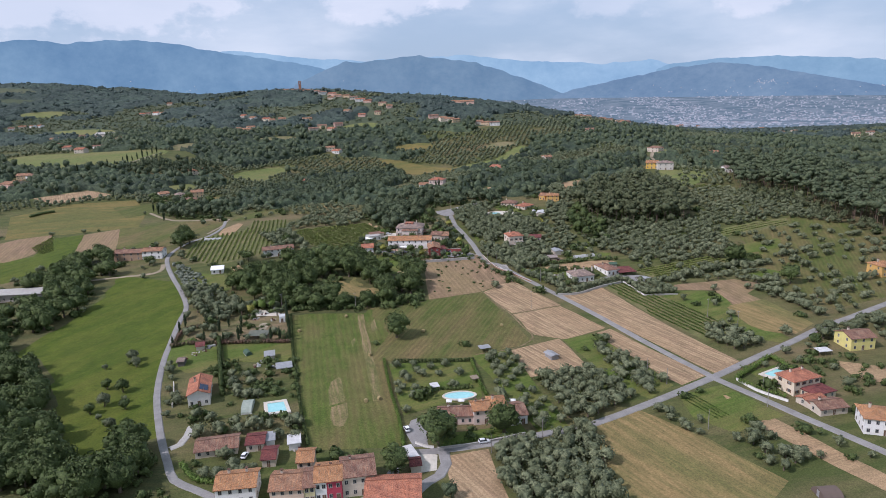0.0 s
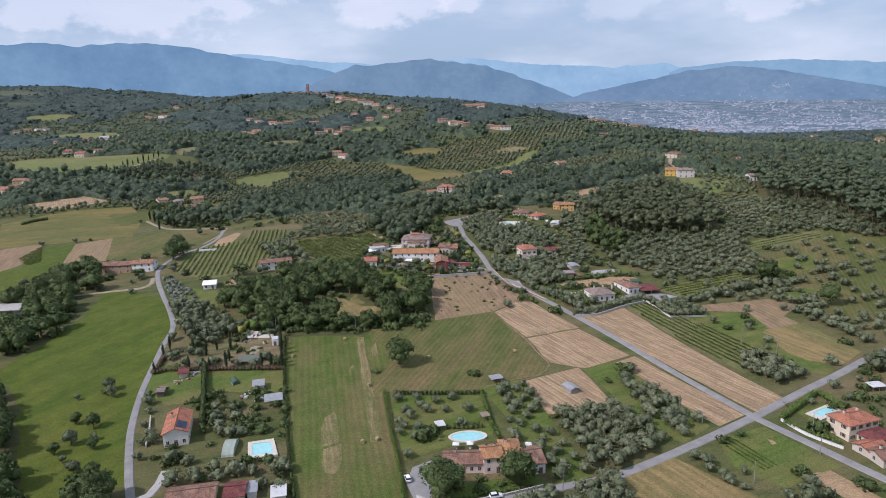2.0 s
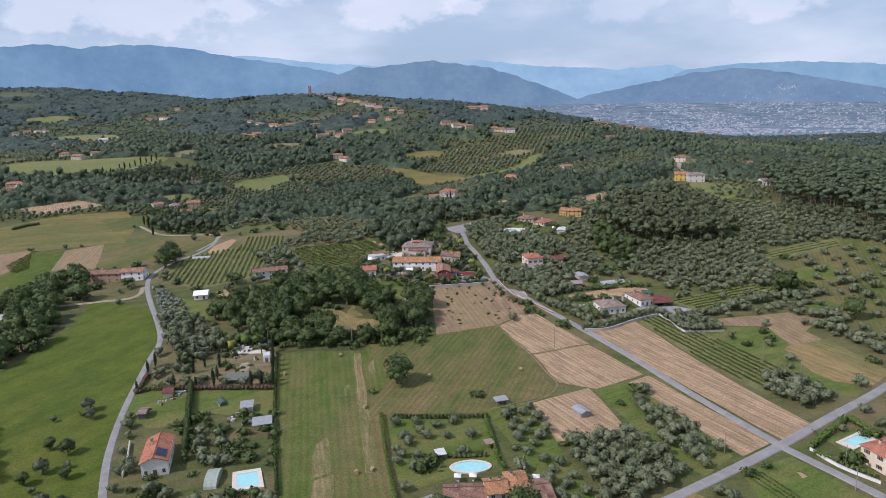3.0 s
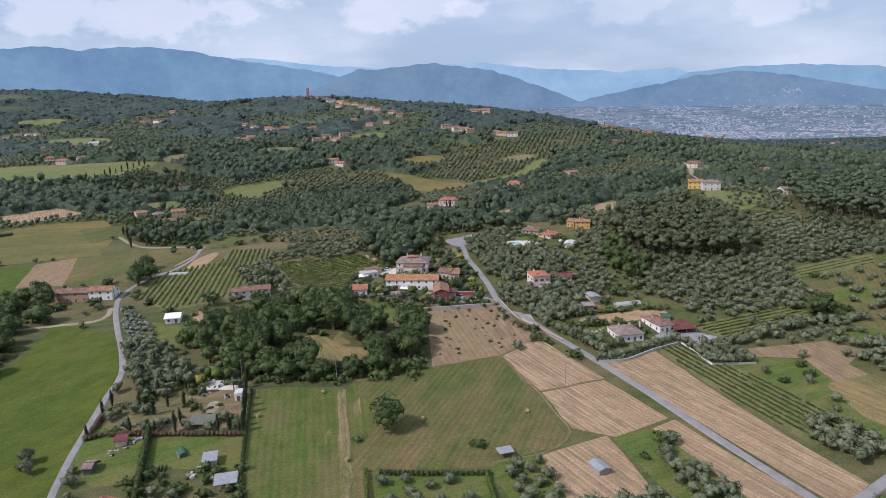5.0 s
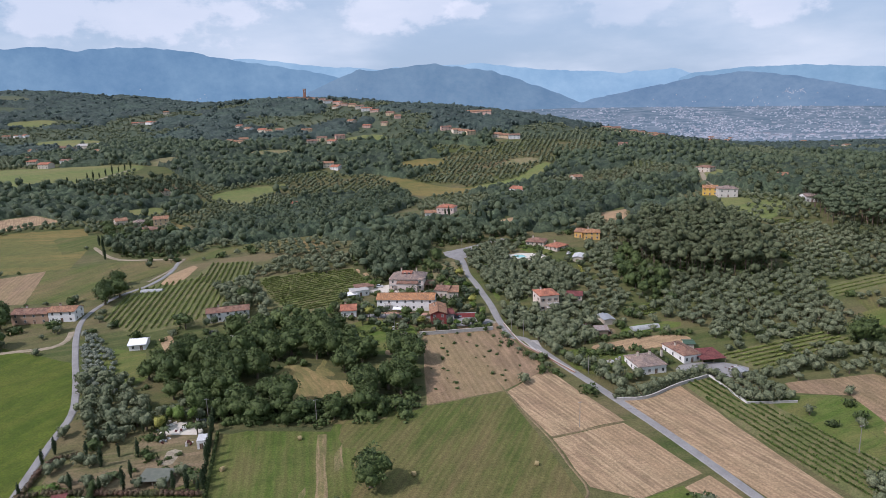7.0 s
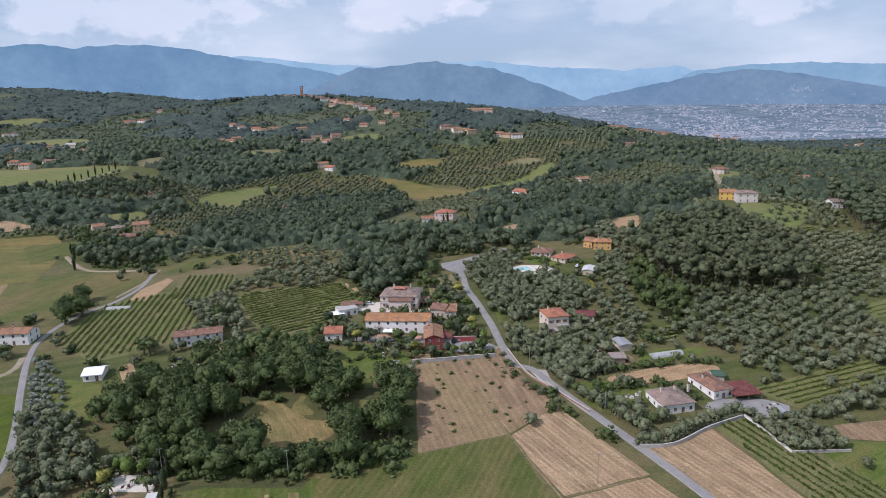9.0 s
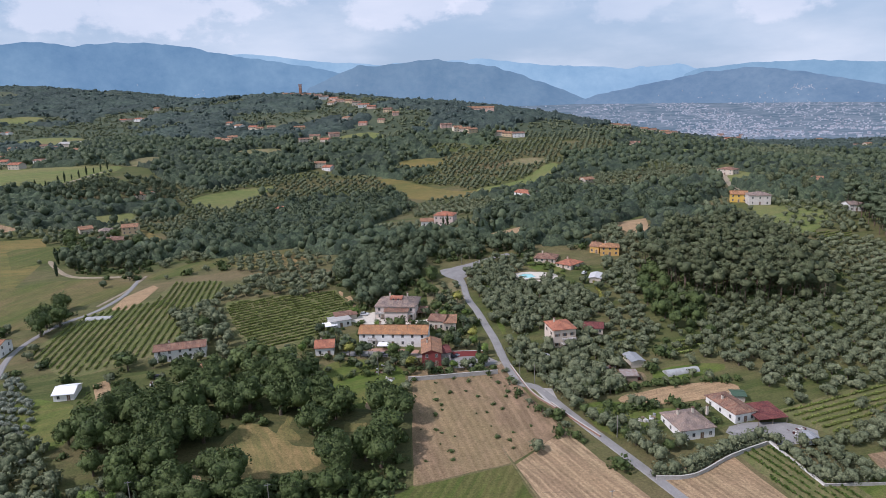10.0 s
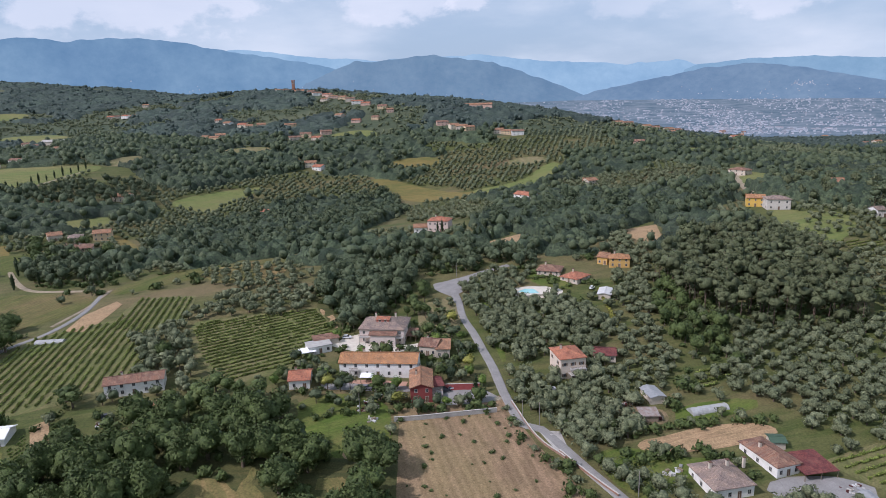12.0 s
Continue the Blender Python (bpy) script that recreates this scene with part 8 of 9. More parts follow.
for p in ((-8.9, 140.5), (-4.1, 140.9), (15.6, 140.5)):
    parasol(p)
hedge([(-10.2, 111.3), (2.5, 115.5), (15.5, 119.0)], 1.0, 1.3, "clipped front hedge of the villa", F_BRIGHT)
hedge([(108.6, 160.8), (121.4, 172.2), (130.4, 179.2), (133.3, 167.4)], 2.0, 2.6, "bright clipped hedge round a pool", F_BRIGHT)
hedge([(108.6, 157.7), (113.4, 150.6), (119.9, 144.3)], 1.4, 2.0, "bright clipped hedge along the lane", F_BRIGHT)
hedge([(-397.9, 487.4), (-393.3, 497.1), (-386.2, 503.0)], 3.0, 2.6, "dark green hedge between fields", F_OAK)
hedge([(56.9, 405.4), (57.9, 391.5), (61.4, 388.8)], 1.6, 1.6, "yellow-green clipped hedge by a drive", F_YELLOW)
hedge([(56.7, 434.0), (57.2, 414.4), (58.9, 396.9)], 1.4, 1.6, "yellow-green clipped hedge beside a shed", F_YELLOW)
hedge([(49.1, 265.0), (60.5, 266.5), (75.2, 276.9), (93.4, 285.4)], 1.6, 2.0, "olive hedge along the road wall", F_OLIVE)
hedge([(-40.9, 253.9), (-59.1, 249.7), (-77.0, 245.7), (-94.2, 240.4)], 2.5, 2.2, "rough hedge along the wood edge", F_OAK)


# ---- walls, poles, bales, cars ----
def wall_run(pts, h, t, mat, label, name="garden_wall"):
    """A masonry wall with a coping stone, stepping along a line."""
    ob = new(name)
    a0 = Vector(pts[0])
    ob.location = (a0.x, a0.y, gz(*a0))
    tagged(ob, label, "wall")
    body, cap = bmesh.new(), bmesh.new()
    line = smooth_line(pts, 3.0)
    for a, b in zip(line, line[1:]):
        d = (b - a).normalized()
        n = Vector((-d.y, d.x))
        for bm, w, z0, z1 in ((body, t / 2, -0.6, h), (cap, t / 2 + 0.07, h, h + 0.1)):
            vs = []
            for p in (a, b):
                for s in (-1, 1):
                    q = p + n * w * s
                    for z in (z0, z1):
                        vs.append(bm.verts.new((q.x - a0.x, q.y - a0.y, gz(p.x, p.y) - ob.location.z + z)))
            for q in ((0, 1, 5, 4), (2, 6, 7, 3), (1, 3, 7, 5), (0, 2, 3, 1), (4, 5, 7, 6)):
                bm.faces.new([vs[i] for i in q])
    part("masonry", body, mat, ob)
    part("coping", cap, M_STONE, ob)


wall_run([(-30.8, 320.6), (-22.7, 321.9), (-11.4, 324.5), (4.0, 327.9)], 1.7, 0.35, M_CONC, "grey concrete retaining wall along the tilled field")
wall_run([(-14.5, 341.5), (-1.8, 342.7)], 2.6, 0.3, plaster((0.36, 0.09, 0.085)), "long dark red garden wall")
wall_run([(9.2, 334.6), (16.4, 313.4), (24.1, 302.7)], 0.9, 0.3, plaster((0.32, 0.2, 0.15)), "low reddish wall beside the road")
wall_run([(22.8, 306.1), (29.8, 295.2), (36.9, 285.4)], 0.9, 0.3, plaster((0.30, 0.17, 0.12)), "low brick-red wall beside the road")
wall_run([(89.7, 286.6), (97.2, 261.6)], 0.9, 0.3, plaster(WHITE), "low white wall beside an olive plot")
wall_run([(97.4, 261.5), (116.0, 262.4)], 0.9, 0.3, M_CONC, "low grey wall at the foot of an olive plot")
wall_run([(49.6, 263.4), (60.9, 264.8), (75.8, 275.2), (89.4, 282.4)], 1.3, 0.3, M_CONC, "grey garden wall along the stubble field")
wall_run([(108.0, 160.3), (112.1, 150.2), (119.9, 141.1)], 1.0, 0.3, plaster(WHITE), "low white wall along the lane")
wall_run([(-12.1, 109.5), (2.4, 112.9), (18.5, 119.0)], 1.0, 0.3, M_CONC, "low grey wall before the villa")
wall_run([(-20.1, 113.6), (-16.6, 111.4), (-13.5, 110.6)], 0.9, 0.3, plaster(WHITE), "curved pale entrance wall")
wall_run([(-125.6, 161.1), (-121.4, 151.3), (-117.7, 141.1)], 1.2, 0.25, plaster(WHITE), "white garden wall beside the red-roofed house")


M_POLE = surface("weathered_pole", (0.20, 0.18, 0.16), (0.27, 0.25, 0.22), 2.0, 0.9, 0.3)


def utility_pole(at, h=9.0, arm=True, grey=True, turn=20.0):
    x, y = at
    ob = new("utility_pole")
    ob.matrix_basis = pose(x, y, gz(x, y), 0, 0, turn)
    tagged(ob, "slim grey utility pole with crossarm standing beside a field" if arm else "slim wooden telephone pole beside a field", "pole")
    part("shaft", stem_bm(0.16, 0.09, h), M_POLE, ob)
    if arm:
        part("crossarm", box(-0.8, -0.05, h - 0.5, 0.8, 0.05, h - 0.38), M_METAL, ob)
        for k in (-0.7, 0, 0.7):
            part("insulator", stem_bm(0.05, 0.03, 0.22, (k, 0, h - 0.38)), M_STONE, ob)
    return Vector((x, y, gz(x, y) + h - 0.2))


def stem_bm(r0, r1, h, at=(0, 0, 0), sides=8):
    bm = bmesh.new()
    a = [bm.verts.new((at[0] + r0 * math.cos(t), at[1] + r0 * math.sin(t), at[2] - (0.5 if h > 2 else 0))) for t in [2 * math.pi * i / sides for i in range(sides)]]
    b = [bm.verts.new((at[0] + r1 * math.cos(t), at[1] + r1 * math.sin(t), at[2] + h)) for t in [2 * math.pi * i / sides for i in range(sides)]]
    for i in range(sides):
        bm.faces.new((a[i], a[(i + 1) % sides], b[(i + 1) % sides], b[i]))
    bm.faces.new(b)
    return bm


def wire(a, b, sag=1.2, r=0.018):
    """A sagging cable between two poles."""
    cu = bpy.data.curves.new("power_cable", "CURVE")
    cu.dimensions, cu.bevel_depth, cu.bevel_resolution = "3D", r, 0
    sp = cu.splines.new("POLY")
    sp.points.add(12)
    for i, p in enumerate(sp.points):
        t = i / 12
        q = a.lerp(b, t)
        p.co = (q.x, q.y, q.z - sag * 4 * t * (1 - t), 1)
    ob = new("power_cable", cu)
    cu.materials.append(M_BLACK)
    tagged(ob, "thin dark sagging overhead cable", "cable")


tops = [utility_pole(p, h) for p, h in (((-101.2, 243.6), 9.0), ((-61.2, 243.3), 9.5), ((32.8, 244.0), 10.0), ((120.7, 229.6), 10.0), ((129.8, 214.5), 9.0))]
for a, b in zip(tops, tops[1:]):
    wire(a, b, 1.6)
tops = [utility_pole(p, h, False, False) for p, h in (((42.4, 285.6), 8.0), ((17.9, 320.9), 8.0), ((12.5, 324.1), 7.0))]
for a, b in zip(tops, tops[1:]):
    wire(a, b, 0.8)
for p, h in (((73.3, 165.4), 8.0), ((79.1, 157.4), 7.0), ((24.3, 117.0), 7.0), ((110.7, 137.8), 7.5), ((83.1, 121.8), 7.5), ((114.9, 151.6), 7.0), ((6.1, 107.6), 7.0), ((-42.9, 324.2), 8.0), ((241.9, 527.4), 8.0), ((-14.2, 458.3), 8.0)):
    utility_pole(p, h, False, False)


def hay_bale(at, turn):
    x, y = at
    ob = new("hay_bale")
    ob.matrix_basis = pose(x, y, gz(x, y) + 0.72, 0, 0, turn)
    tagged(ob, "round straw-coloured hay bale lying in the mown field", "hay bale", "hay bales")
    bm = bmesh.new()
    rings = []
    for i, (xx, r) in enumerate(((-0.65, 0.5), (-0.66, 0.72), (-0.5, 0.79), (-0.2, 0.8), (0.2, 0.81), (0.5, 0.79), (0.66, 0.72), (0.65, 0.5))):
        rings.append([bm.verts.new((xx, math.cos(t) * r * (1 + 0.02 * math.sin(5 * t + i)), math.sin(t) * r * 0.97)) for t in [2 * math.pi * k / 18 for k in range(18)]])
    for a, b in zip(rings, rings[1:]):
        for k in range(18):
            bm.faces.new((a[k], b[k], b[(k + 1) % 18], a[(k + 1) % 18]))
    bm.faces.new(rings[0])
    bm.faces.new(rings[-1][::-1])
    bmesh.ops.recalc_face_normals(bm, faces=bm.faces)
    part("straw_roll", bm, M_STRAW, ob)


for k, p in enumerate([(-64.6, 232.5), (-45.9, 186.8), (-41.6, 144.0), (-36.5, 145.8), (15.8, 220.5), (-23.2, 213.6), (-84.9, 214.1)]):
    hay_bale(p, 20 + 37 * k)

CARS = {}


def car(at, turn, col, label, van=False):
    """A small car: body, glasshouse, four wheels with rims, lamps."""
    x, y = at
    ob = new("car")
    ob.matrix_basis = pose(x, y, gz(x, y) + 0.3, 0, 0, turn)
    tagged(ob, label, "car")
    paint = surface("car_paint_%d" % int(col[0] * 100), col, tuple(c * 0.95 for c in col), 1.0, 0.25, 0.0)
    bm = bmesh.new()
    prof = [(-2.0, 0.35), (-2.0, 0.85), (-1.8, 0.98), (0.9, 0.98), (1.85, 0.8), (2.0, 0.6), (2.0, 0.3)]
    a, b = [bm.verts.new((p, -0.82, q)) for p, q in prof], [bm.verts.new((p, 0.82, q)) for p, q in prof]
    bm.faces.new(a)
    bm.faces.new(b[::-1])
    for i in range(len(prof)):
        bm.faces.new((a[i], b[i], b[(i + 1) % len(prof)], a[(i + 1) % len(prof)]))
    bmesh.ops.recalc_face_normals(bm, faces=bm.faces)
    bmesh.ops.bevel(bm, geom=bm.edges[:], offset=0.07, segments=2, affect="EDGES")
    part("body", bm, paint, ob)
    bm = bmesh.new()
    lo, hi = [(-1.75, 0.78), (0.95, 0.78)], [(-1.45, 0.62), (0.2, 0.62)]
    v = [bm.verts.new((p, s * w, 0.95)) for p, w in lo for s in (-1, 1)] + [bm.verts.new((p, s * w, 1.48)) for p, w in hi for s in (-1, 1)]
    for q in ((0, 1, 5, 4), (2, 6, 7, 3), (0, 4, 6, 2), (1, 3, 7, 5)):
        bm.faces.new([v[i] for i in q])
    part("glasshouse", bm, M_GLASS, ob)
    part("roof", box(-1.48, -0.64, 1.46, 0.22, 0.64, 1.53), paint, ob)
    for sx in (-1.25, 1.3):
        for sy in (-0.8, 0.8):
            bm = bmesh.new()
            bmesh.ops.create_cone(bm, cap_ends=True, segments=14, radius1=0.32, radius2=0.32, depth=0.2, matrix=Matrix.Translation((sx, sy, 0.05)) @ Matrix.Rotation(radians(90), 4, "X"))
            wh = part("wheel", bm, M_BLACK, ob)
            bm = bmesh.new()
            bmesh.ops.create_cone(bm, cap_ends=True, segments=10, radius1=0.2, radius2=0.18, depth=0.23, matrix=Matrix.Translation((sx, sy, 0.05)) @ Matrix.Rotation(radians(90), 4, "X"))
            part("rim", bm, M_CHROME, wh)
    for sy in (-0.6, 0.6):
        part("headlight", box(1.93, sy - 0.15, 0.6, 2.02, sy + 0.15, 0.72), M_CHROME, ob)
        part("taillight", box(-2.03, sy - 0.12, 0.65, -1.96, sy + 0.12, 0.85), M_TILE_MAROON, ob)


car((3.8, 113.6), 14, (0.72, 0.73, 0.74), "silver hatchback parked on the lane")
car((-23.7, 122.3), 110, (0.8, 0.8, 0.8), "white car parked on the villa drive")
car((-77.4, 106.0), 85, (0.8, 0.8, 0.8), "white van-like car parked by the sheds")
car((-14.5, 340.7), 10, (0.06, 0.06, 0.07), "dark car parked by the red wall")
car((-11.7, 342.4), 15, (0.5, 0.5, 0.52), "grey car parked by the red wall")
car((-3.2, 337.6), 140, (0.6, 0.6, 0.62), "silver car parked at the yard edge")
car((23.9, 342.7), 20, (0.55, 0.56, 0.58), "silver car under the olives")
car((-58.6, 383.0), 5, (0.75, 0.75, 0.75), "white car in the courtyard")
car((-129.2, 318.8), 10, (0.06, 0.06, 0.07), "dark car beside the white farmhouse")
car((53.7, 436.3), 60, (0.75, 0.75, 0.75), "white car by the poolside villa")
car((-43.2, 341.1), 5, (0.2, 0.2, 0.22), "dark car before the farmhouse")


# ---- solar panels on the red roof ----
def solar_array(hs, w, d, eave, slope):
    ob = new("solar_array")
    ob.parent = hs
    a = math.atan(slope)
    ob.matrix_basis = Matrix.Translation((w / 2, 1.0, eave + slope * w / 2 + 0.06)) @ Matrix.Rotation(a, 4, "Y")
    for i in range(2):
        for k in range(4):
            p = part("panel", box(0.5 + i * 1.7, 0.3 + k * 1.3, 0.03, 2.1 + i * 1.7, 1.5 + k * 1.3, 0.09), M_SOLAR, ob, "dark blue solar panel")


_w = (Vector((-103.3, 143.4)) - Vector((-111.1, 140.9))).length
solar_array(so, _w, 16.8, 5.19, 0.42)


# ---- garden clutter ----
def junk(at, label, n=9, spread=2.2, seed=1):
    """A heap of boards, crates and sheets."""
    x, y = at
    r = random.Random(seed)
    ob = new("clutter_heap")
    ob.location = (x, y, gz(x, y))
    tagged(ob, label, "clutter")
    for k in range(n):
        px, py, w, d, h = r.uniform(-spread, spread), r.uniform(-spread, spread), r.uniform(0.4, 1.6), r.uniform(0.3, 1.1), r.uniform(0.2, 1.0)
        bm = box(-w / 2, -d / 2, -0.3, w / 2, d / 2, h)
        bmesh.ops.bevel(bm, geom=bm.edges[:], offset=0.04, segments=1, affect="EDGES")
        p = part(r.choice(("crate", "board", "sheet")), bm, r.choice((M_WHITEROOF, M_WOOD, M_METAL, M_CONC, M_STONE, M_TILE_MAROON)), ob)
        p.matrix_basis = pose(px, py, 0, r.uniform(-8, 8), r.uniform(-8, 8), r.uniform(0, 180))


for k, p in enumerate([(-124.4, 194.4), (-128.0, 189.7), (-122.9, 197.4), (-131.2, 182.8), (-92.5, 181.7), (-88.0, 174.9), (-95.0, 177.3), (-117.0, 234.8), (-114.2, 240.8), (-108.7, 237.6), (-101.6, 228.5), (-112.5, 230.2), (-104.3, 243.7), (-69.2, 108.6), (-61.0, 111.0), (-19.2, 101.1)]):
    junk(p, "heap of boards, crates and pale sheeting in a garden", 8, 1.8, k)
for k, p in enumerate([(-41.8, 332.6), (-38.3, 329.8), (-43.0, 327.7), (-38.0, 320.9), (-37.8, 335.4), (46.2, 332.7), (49.5, 334.5), (55.6, 327.5), (58.0, 325.9), (50.1, 324.1), (100.9, 289.3), (104.2, 291.3), (53.0, 296.5), (57.6, 298.2), (-136.4, 286.6), (-129.6, 314.3)]):
    junk(p, "heap of pale rubble, boards and crates on rough ground", 8, 1.6, 40 + k)
house((-130.7, 177.2), (-128.1, 177.6), 4.0, 2.3, "gable", M_TILE_GREY, (0.12, 0.11, 0.1), 0.25, 1, 0, 0, 0, "dark garden shed on a lawn", name="shed", category="shed")
house((-128.6, 193.3), (-125.3, 194.4), 3.0, 2.0, "shed", M_TILE_MAROON, BEIGE, 0.15, 1, 0, 0, 0, "small shed with red sheet roof", name="shed", category="shed")
house((-92.5, 181.7), (-88.7, 182.8), 4.0, 2.2, "shed", M_METAL, BEIGE, 0.1, 1, 0, 0, 0, "garden lean-to with sheet roof", name="shed", category="shed")
house((-63.3, 109.9), (-59.6, 110.9), 4.0, 2.3, "shed", M_WHITEROOF, WHITE, 0.12, 1, 0, 0, 0, "small white shed beside the hay field", name="shed", category="shed")
house((-71.8, 112.2), (-69.2, 112.9), 4.0, 2.2, "shed", M_METAL, WHITE, 0.12, 1, 0, 0, 0, "white lean-to by the maroon shed", name="shed", category="shed")
house((-92.8, 109.8), (-87.6, 110.7), 3.0, 2.2, "shed", M_WHITEROOF, WHITE, 0.12, 1, 0, 0, 0, "white lean-to behind the long shed", name="shed", category="shed")
tunnel((-105.8, 190.8), (-102.8, 186.6), 3.0, 1.8, M_SHUT_G, "tiny green plastic garden tunnel")
house((-20.1, 96.0), (-17.0, 96.6), 4.0, 2.4, "gable", M_TILE_MAROON, BEIGE, 0.3, 1, 0, 0, 0, "small shed beside the paved yard", name="shed", category="shed")
open_shelter((-20.5, 101.2), (-18.0, 102.4), 6.0, 2.4, M_WHITEROOF, "white canopy beside the paved yard", "shelter")

# ---- far houses and the hill village ----
def far_house(at, w, d, e, tile, wall, turn, floors=2, label="far house with clay tiled roof"):
    x, y = at
    a = radians(turn)
    A = Vector((x - w / 2 * math.cos(a), y - w / 2 * math.sin(a)))
    B = Vector((x + w / 2 * math.cos(a), y + w / 2 * math.sin(a)))
    lo = min(A.y, B.y)
    PLOTS.append([(x - w * 0.6, lo - 17), (x + w * 0.6, lo - 17), (x + w * 0.6, lo), (x - w * 0.6, lo)])
    house(A, B, d, e, "gable", tile, wall, 0.34, floors, 3, 0, 0, label, door=False)


rf = random.Random(11)
TINTS = [(WHITE, "white"), (CREAM, "cream"), (PINK, "pinkish"), (BEIGE, "beige"), ((0.62, 0.47, 0.30), "buff")]
ROOFS = [(M_TILE, "clay-tiled"), (M_TILE_BROWN, "brown-tiled"), (M_TILE, "clay-tiled"), (M_TILE_RED, "red-tiled")]


def scatter_houses(places, where, lo=10, hi=16):
    for p in places:
        (c, cn), (t, tn) = rf.choice(TINTS), rf.choice(ROOFS)
        far_house(p, rf.uniform(lo, hi), rf.uniform(8, 11), rf.uniform(3.4, 5.4), t, c, rf.uniform(-25, 25), 2, "%s %s house %s" % (cn, tn, where))


scatter_houses([(-726.7, 1402.9), (-712.9, 1401.3), (-689.3, 1386.7), (-673.5, 1383.2), (-721.6, 1537.9), (-948.7, 1315.3), (-934.1, 1321.7), (-921.7, 1327.7), (-955.5, 1288.1), (-427.2, 1189.1), (-397.6, 1146.9), (-345.2, 1100.6), (-361.6, 1114.7), (-329.1, 1109.7), (-277.5, 1086.9)], "on the wooded slope")
scatter_houses([(-383.2, 1021.6), (-367.3, 1017.1), (-362.7, 1033.1), (-248.5, 1001.6), (-238.1, 1015.3), (-220.7, 998.0), (-211.4, 1025.4), (-280.1, 1314.6), (-217.1, 1130.5), (-181.4, 1084.3), (-154.4, 1092.9), (-155.8, 1176.6), (-137.1, 1140.0), (-52.4, 1043.3), (-34.8, 1023.0)], "among trees on the hillside")
scatter_houses([(-26.2, 1018.4), (-14.0, 1013.4), (22.7, 995.4), (31.7, 990.9), (47.8, 985.8), (217.3, 1195.3), (232.1, 1188.6), (259.1, 1175.1), (267.9, 1167.2), (287.0, 1150.8), (300.6, 1155.5), (380.1, 1135.5), (673.3, 2019.4), (642.4, 1812.8), (693.8, 1931.4)], "on the far ridge")
scatter_houses([(739.0, 1596.4), (600.1, 1199.9), (655.6, 1257.8), (658.9, 1056.5), (697.3, 1082.3), (-500.8, 634.8), (-494.3, 634.9), (-494.2, 595.7), (-488.0, 600.3), (-616.8, 899.1), (-561.0, 825.1), (-525.6, 794.4), (-757.5, 1112.0), (-280.3, 580.1), (-330.3, 699.9)], "among fields and trees")
scatter_houses([(-197.4, 689.7), (-191.1, 875.5), (-200.0, 884.9), (104.0, 740.4), (99.7, 746.4), (263.4, 1057.0), (187.2, 925.0), (261.7, 623.8), (-656.3, 1062.2), (-700.2, 1106.5), (-556.1, 961.5), (-526.2, 838.0)], "half hidden by trees", 9, 14)
far_house((-662.0, 1113.4), 34, 14, 5.0, M_CONC, BEIGE, 3, 1, "long low shed with grey roof in the fields")
far_house((-4.5, 1173.6), 44, 12, 4.8, M_TILE, PINK, -4, 2, "long pink hilltop building with red roof")
scatter_houses([(-463.0, 1608.6), (-446.9, 1606.7), (-431.4, 1602.5), (-417.8, 1599.7), (-401.1, 1595.5), (-380.2, 1565.4), (-439.0, 1600.4), (-424.1, 1598.0), (-395.8, 1592.6), (-344.7, 1478.7), (-321.3, 1441.8), (-296.6, 1407.6), (-275.5, 1374.9), (-252.4, 1341.4), (-228.3, 1296.3), (-208.3, 1256.4), (-191.0, 1229.8), (-384.7, 1507.6)], "in the hilltop village", 12, 20)


def bell_tower(at, h=26.0, w=5.4):
    x, y = at
    ob = new("bell_tower")
    ob.location = (x, y, gz(x, y))
    tagged(ob, "tall red-brick tower with open belfry on the hilltop", "tower")
    brick = surface("old_brick", (0.33, 0.16, 0.10), (0.27, 0.13, 0.085), 0.8, 0.9, 0.4)
    s = w / 2
    part("shaft", box(-s, -s, -3, s, s, h * 0.74), brick, ob)
    bm = bmesh.new()
    for sx in (-1, 1):
        for sy in (-1, 1):
            add_box(bm, min(sx * s, sx * (s - 1.6)), min(sy * s, sy * (s - 1.6)), h * 0.74, max(sx * s, sx * (s - 1.6)), max(sy * s, sy * (s - 1.6)), h * 0.9)
    part("belfry", bm, brick, ob)
    part("cornice", add_box(box(-s - 0.4, -s - 0.4, h * 0.72, s + 0.4, s + 0.4, h * 0.745), -s - 0.4, -s - 0.4, h * 0.9, s + 0.4, s + 0.4, h * 0.93), M_STONE, ob)
    bm = bmesh.new()
    for i in range(4):
        for k in range(4):
            if i in (0, 3) or k in (0, 3):
                px, py = -s - 0.2 + i * (w + 0.4) / 3.3, -s - 0.2 + k * (w + 0.4) / 3.3
                add_box(bm, px, py, h * 0.93, px + 0.9, py + 0.9, h)
    part("battlement", bm, brick, ob)
    for k in range(2):
        opening(ob, 0, -s, h * (0.3 + 0.22 * k), 0, 0.9, 1.6)


bell_tower((-410.0, 1593.3))


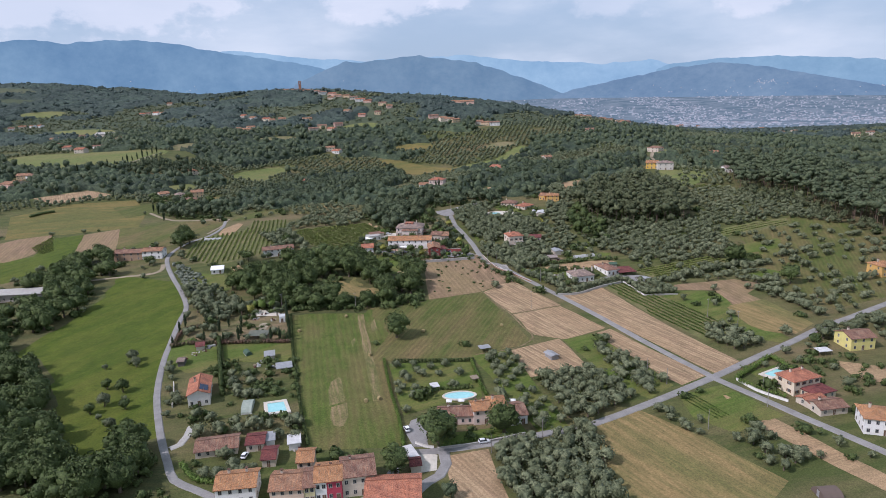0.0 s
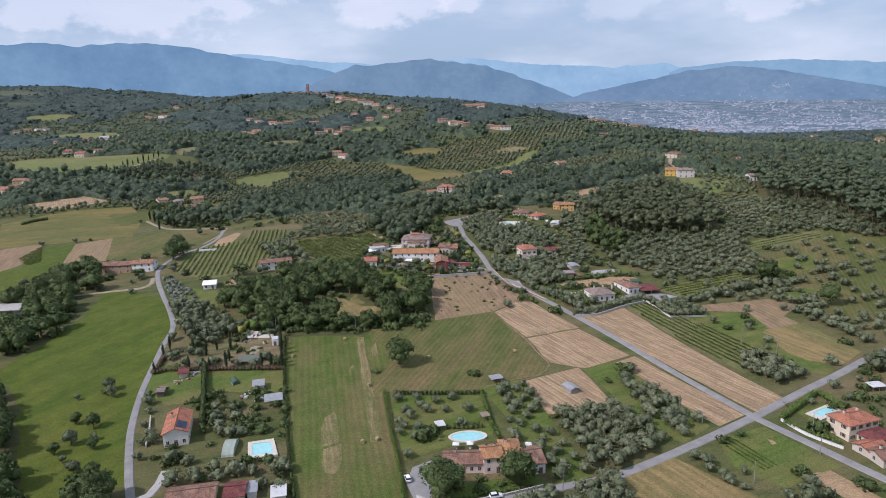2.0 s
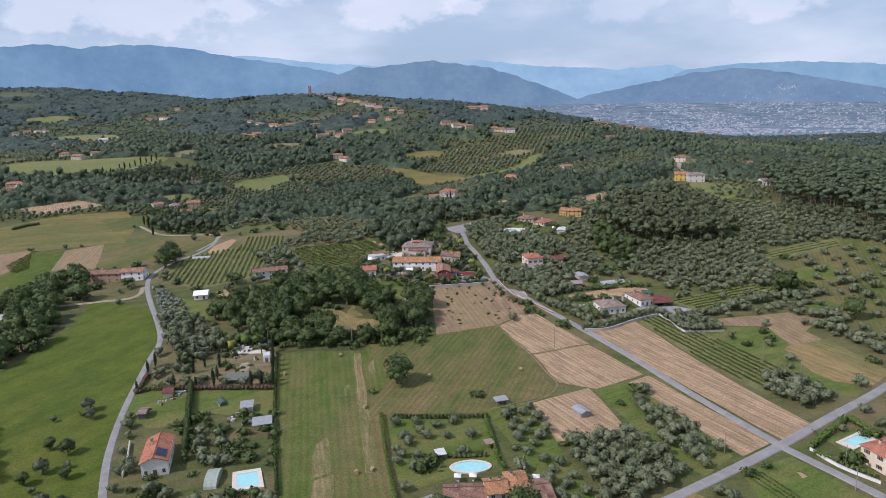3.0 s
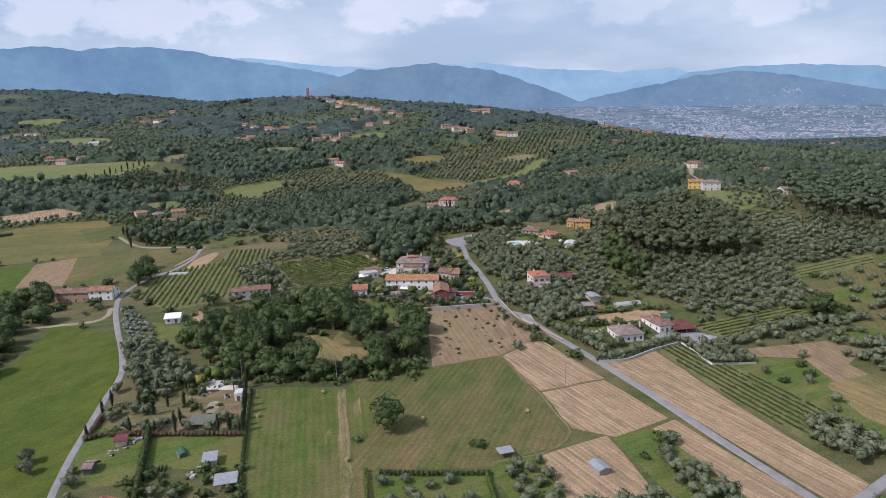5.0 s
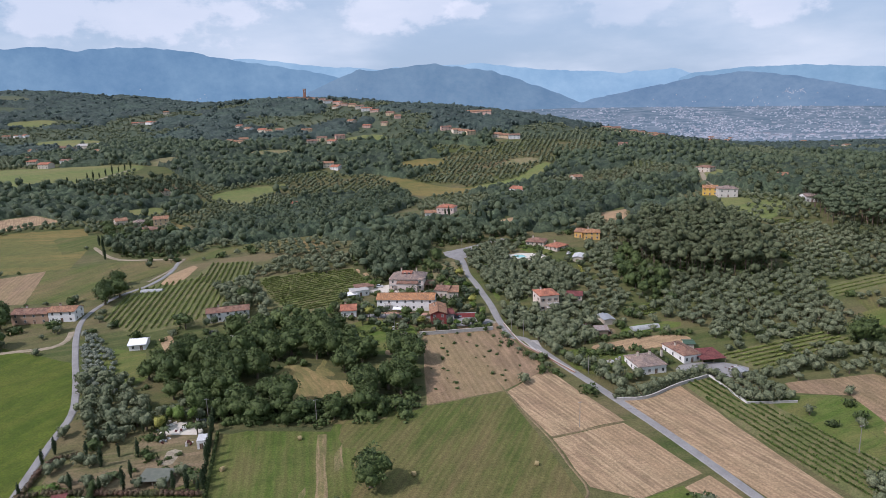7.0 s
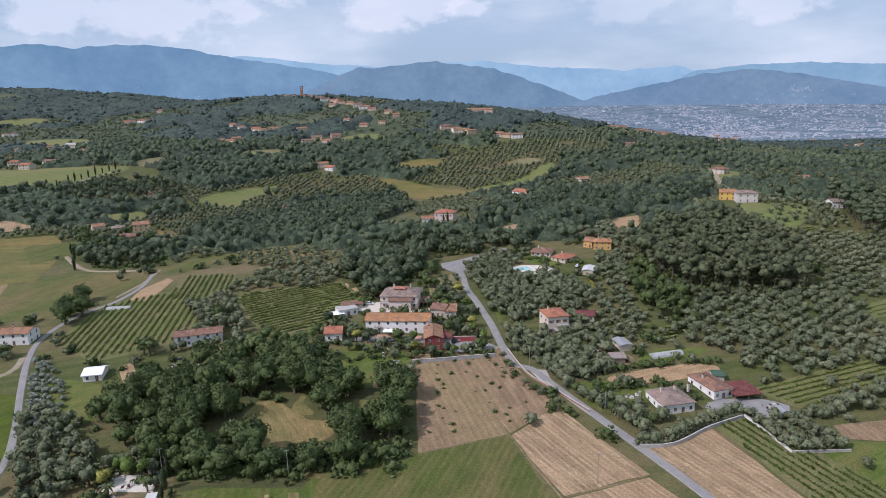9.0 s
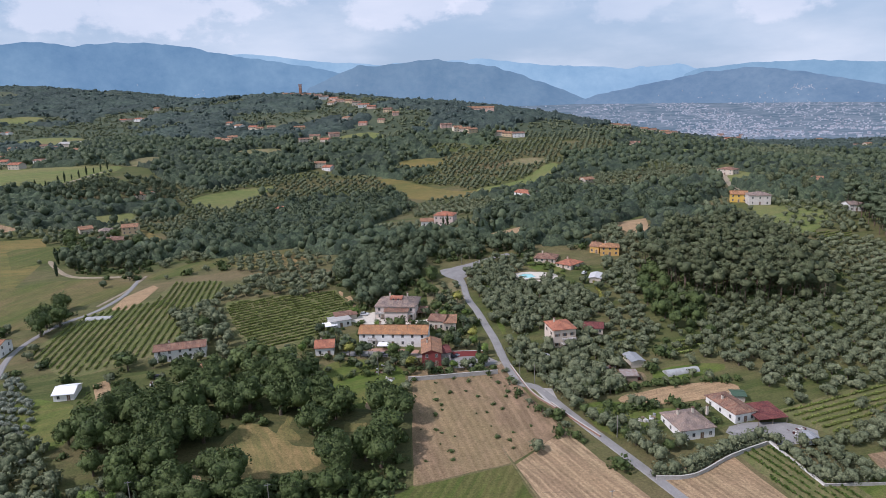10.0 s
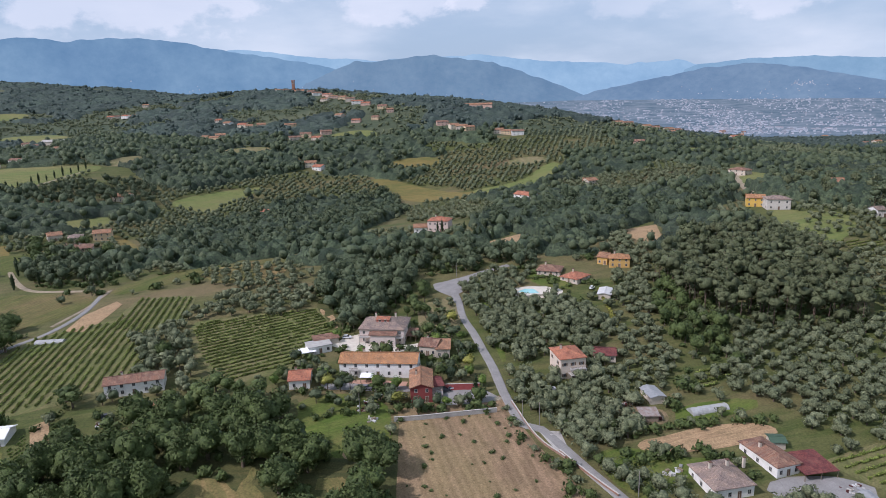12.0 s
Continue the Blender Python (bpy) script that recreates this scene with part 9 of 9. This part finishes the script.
# ---- woods, groves and hedgerows over the rest of the land ----
def open_country():
    rng = np.random.default_rng(77)

    def raw(y0, y1, spacing, side, loose=0.5):
        ys = np.arange(y0, y1, spacing)
        out = []
        for y in ys:
            half = y + 103
            xs = np.arange(-half * 0.78 - side, half * 0.66 + side, spacing)
            out.append(np.stack([xs, np.full(len(xs), y)], 1))
        p = np.concatenate(out)
        return p + rng.uniform(-loose, loose, p.shape) * spacing

    def density(p):
        return np.array([noise.fractal((x * 0.00504, y * 0.00691, 4.2), 1.0, 2.0, 3) for x, y in p])

    def outside(p):
        ok = np.ones(len(p), bool)
        for z in ZONES:
            ok &= ~inside(p[:, 0], p[:, 1], z)
        return p[ok]
    ZONES.append([(-475, 1575), (-375, 1540), (-365, 1625), (-475, 1630)])
    mid = outside(clear_of(raw(486, 1020, 8.2, 25), 3, True, True))
    d = density(mid)
    pick = mid[d > -0.02]
    planting("woodland", pick[rng.uniform(0, 1, len(pick)) < 0.4], "tree", "mixed dark green woodland in the valley", "trees", 0.16, 0.95, 1.6)

    def where(lo):
        def mask(p):
            ok = np.abs(p[:, 0] + 0.06 * (p[:, 1] + 103)) < 0.72 * (p[:, 1] + 103) + 25
            for z in ZONES + PLOTS + FIELDS:
                ok &= ~inside(p[:, 0], p[:, 1], z)
            for line, w in ROADS:
                for q in line[::2]:
                    ok &= (p[:, 0] - q[0]) ** 2 + (p[:, 1] - q[1]) ** 2 > (w / 2 + 4) ** 2
            k = np.nonzero(ok)[0]
            ok[k] = density(p[k]) > lo
            return ok
        return mask
    canopy(where(-0.02), -830, 770, 486, 760, 2.6, 7.2, 7.6, CANOPY_MID, "closed dark green woodland in the valley", 3)
    canopy(where(-0.02), -1000, 900, 760, 1020, 3.4, 7.2, 7.6, CANOPY_MID, "closed dark green woodland on the slopes", 4)
    rest = outside(clear_of(raw(486, 1020, 6.6, 25, 0.16), 3, True, True))
    d = density(rest)
    rest = rest[(d <= -0.04) & (d > -0.5) & (rng.uniform(0, 1, len(rest)) < 0.92)]
    planting("olive_grove", rest, "olive", "olive groves in rows on the rolling slopes", "olive trees", 0.13, 0.95, 1.35)
    near = outside(clear_of(raw(100, 486, 8.6, 37), 3, True, True))
    near = near[(density(near) > -0.02) & (rng.uniform(0, 1, len(near)) < 0.55)]
    planting("hedgerow_trees", near[::2], "shrub", "scattered hedgerow bushes in the grass", "bushes", 1.0, 1.0, 2.6)
    planting("hedgerow_trees", near[1::2], "olive", "scattered olives on rough grass", "trees", 0.8, 0.7, 1.25)
    far = outside(clear_of(raw(1020, 1540, 13.6, 25), 3, True, True))
    d = density(far)
    pick = far[d > -0.08]
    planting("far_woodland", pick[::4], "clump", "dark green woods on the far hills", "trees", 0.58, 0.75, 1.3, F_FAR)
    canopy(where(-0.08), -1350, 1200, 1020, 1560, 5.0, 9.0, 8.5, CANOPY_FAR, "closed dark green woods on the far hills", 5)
    rest = far[(d <= -0.08) & (rng.uniform(0, 1, len(far)) < 0.8)]
    planting("far_olive_groves", rest, "clump", "pale olive groves on the far hills", "trees", 0.5, 0.4, 0.75, F_OLIVE)
    ridge = outside(clear_of(raw(1540, 2300, 18.5, 25), 3, True, True))
    ridge = ridge[(ridge[:, 0] < 300)]
    pick = ridge[density(ridge) > -0.25]
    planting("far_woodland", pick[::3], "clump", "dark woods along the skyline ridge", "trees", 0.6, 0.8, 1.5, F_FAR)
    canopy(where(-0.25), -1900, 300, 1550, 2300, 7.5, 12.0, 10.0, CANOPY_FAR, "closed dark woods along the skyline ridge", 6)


open_country()
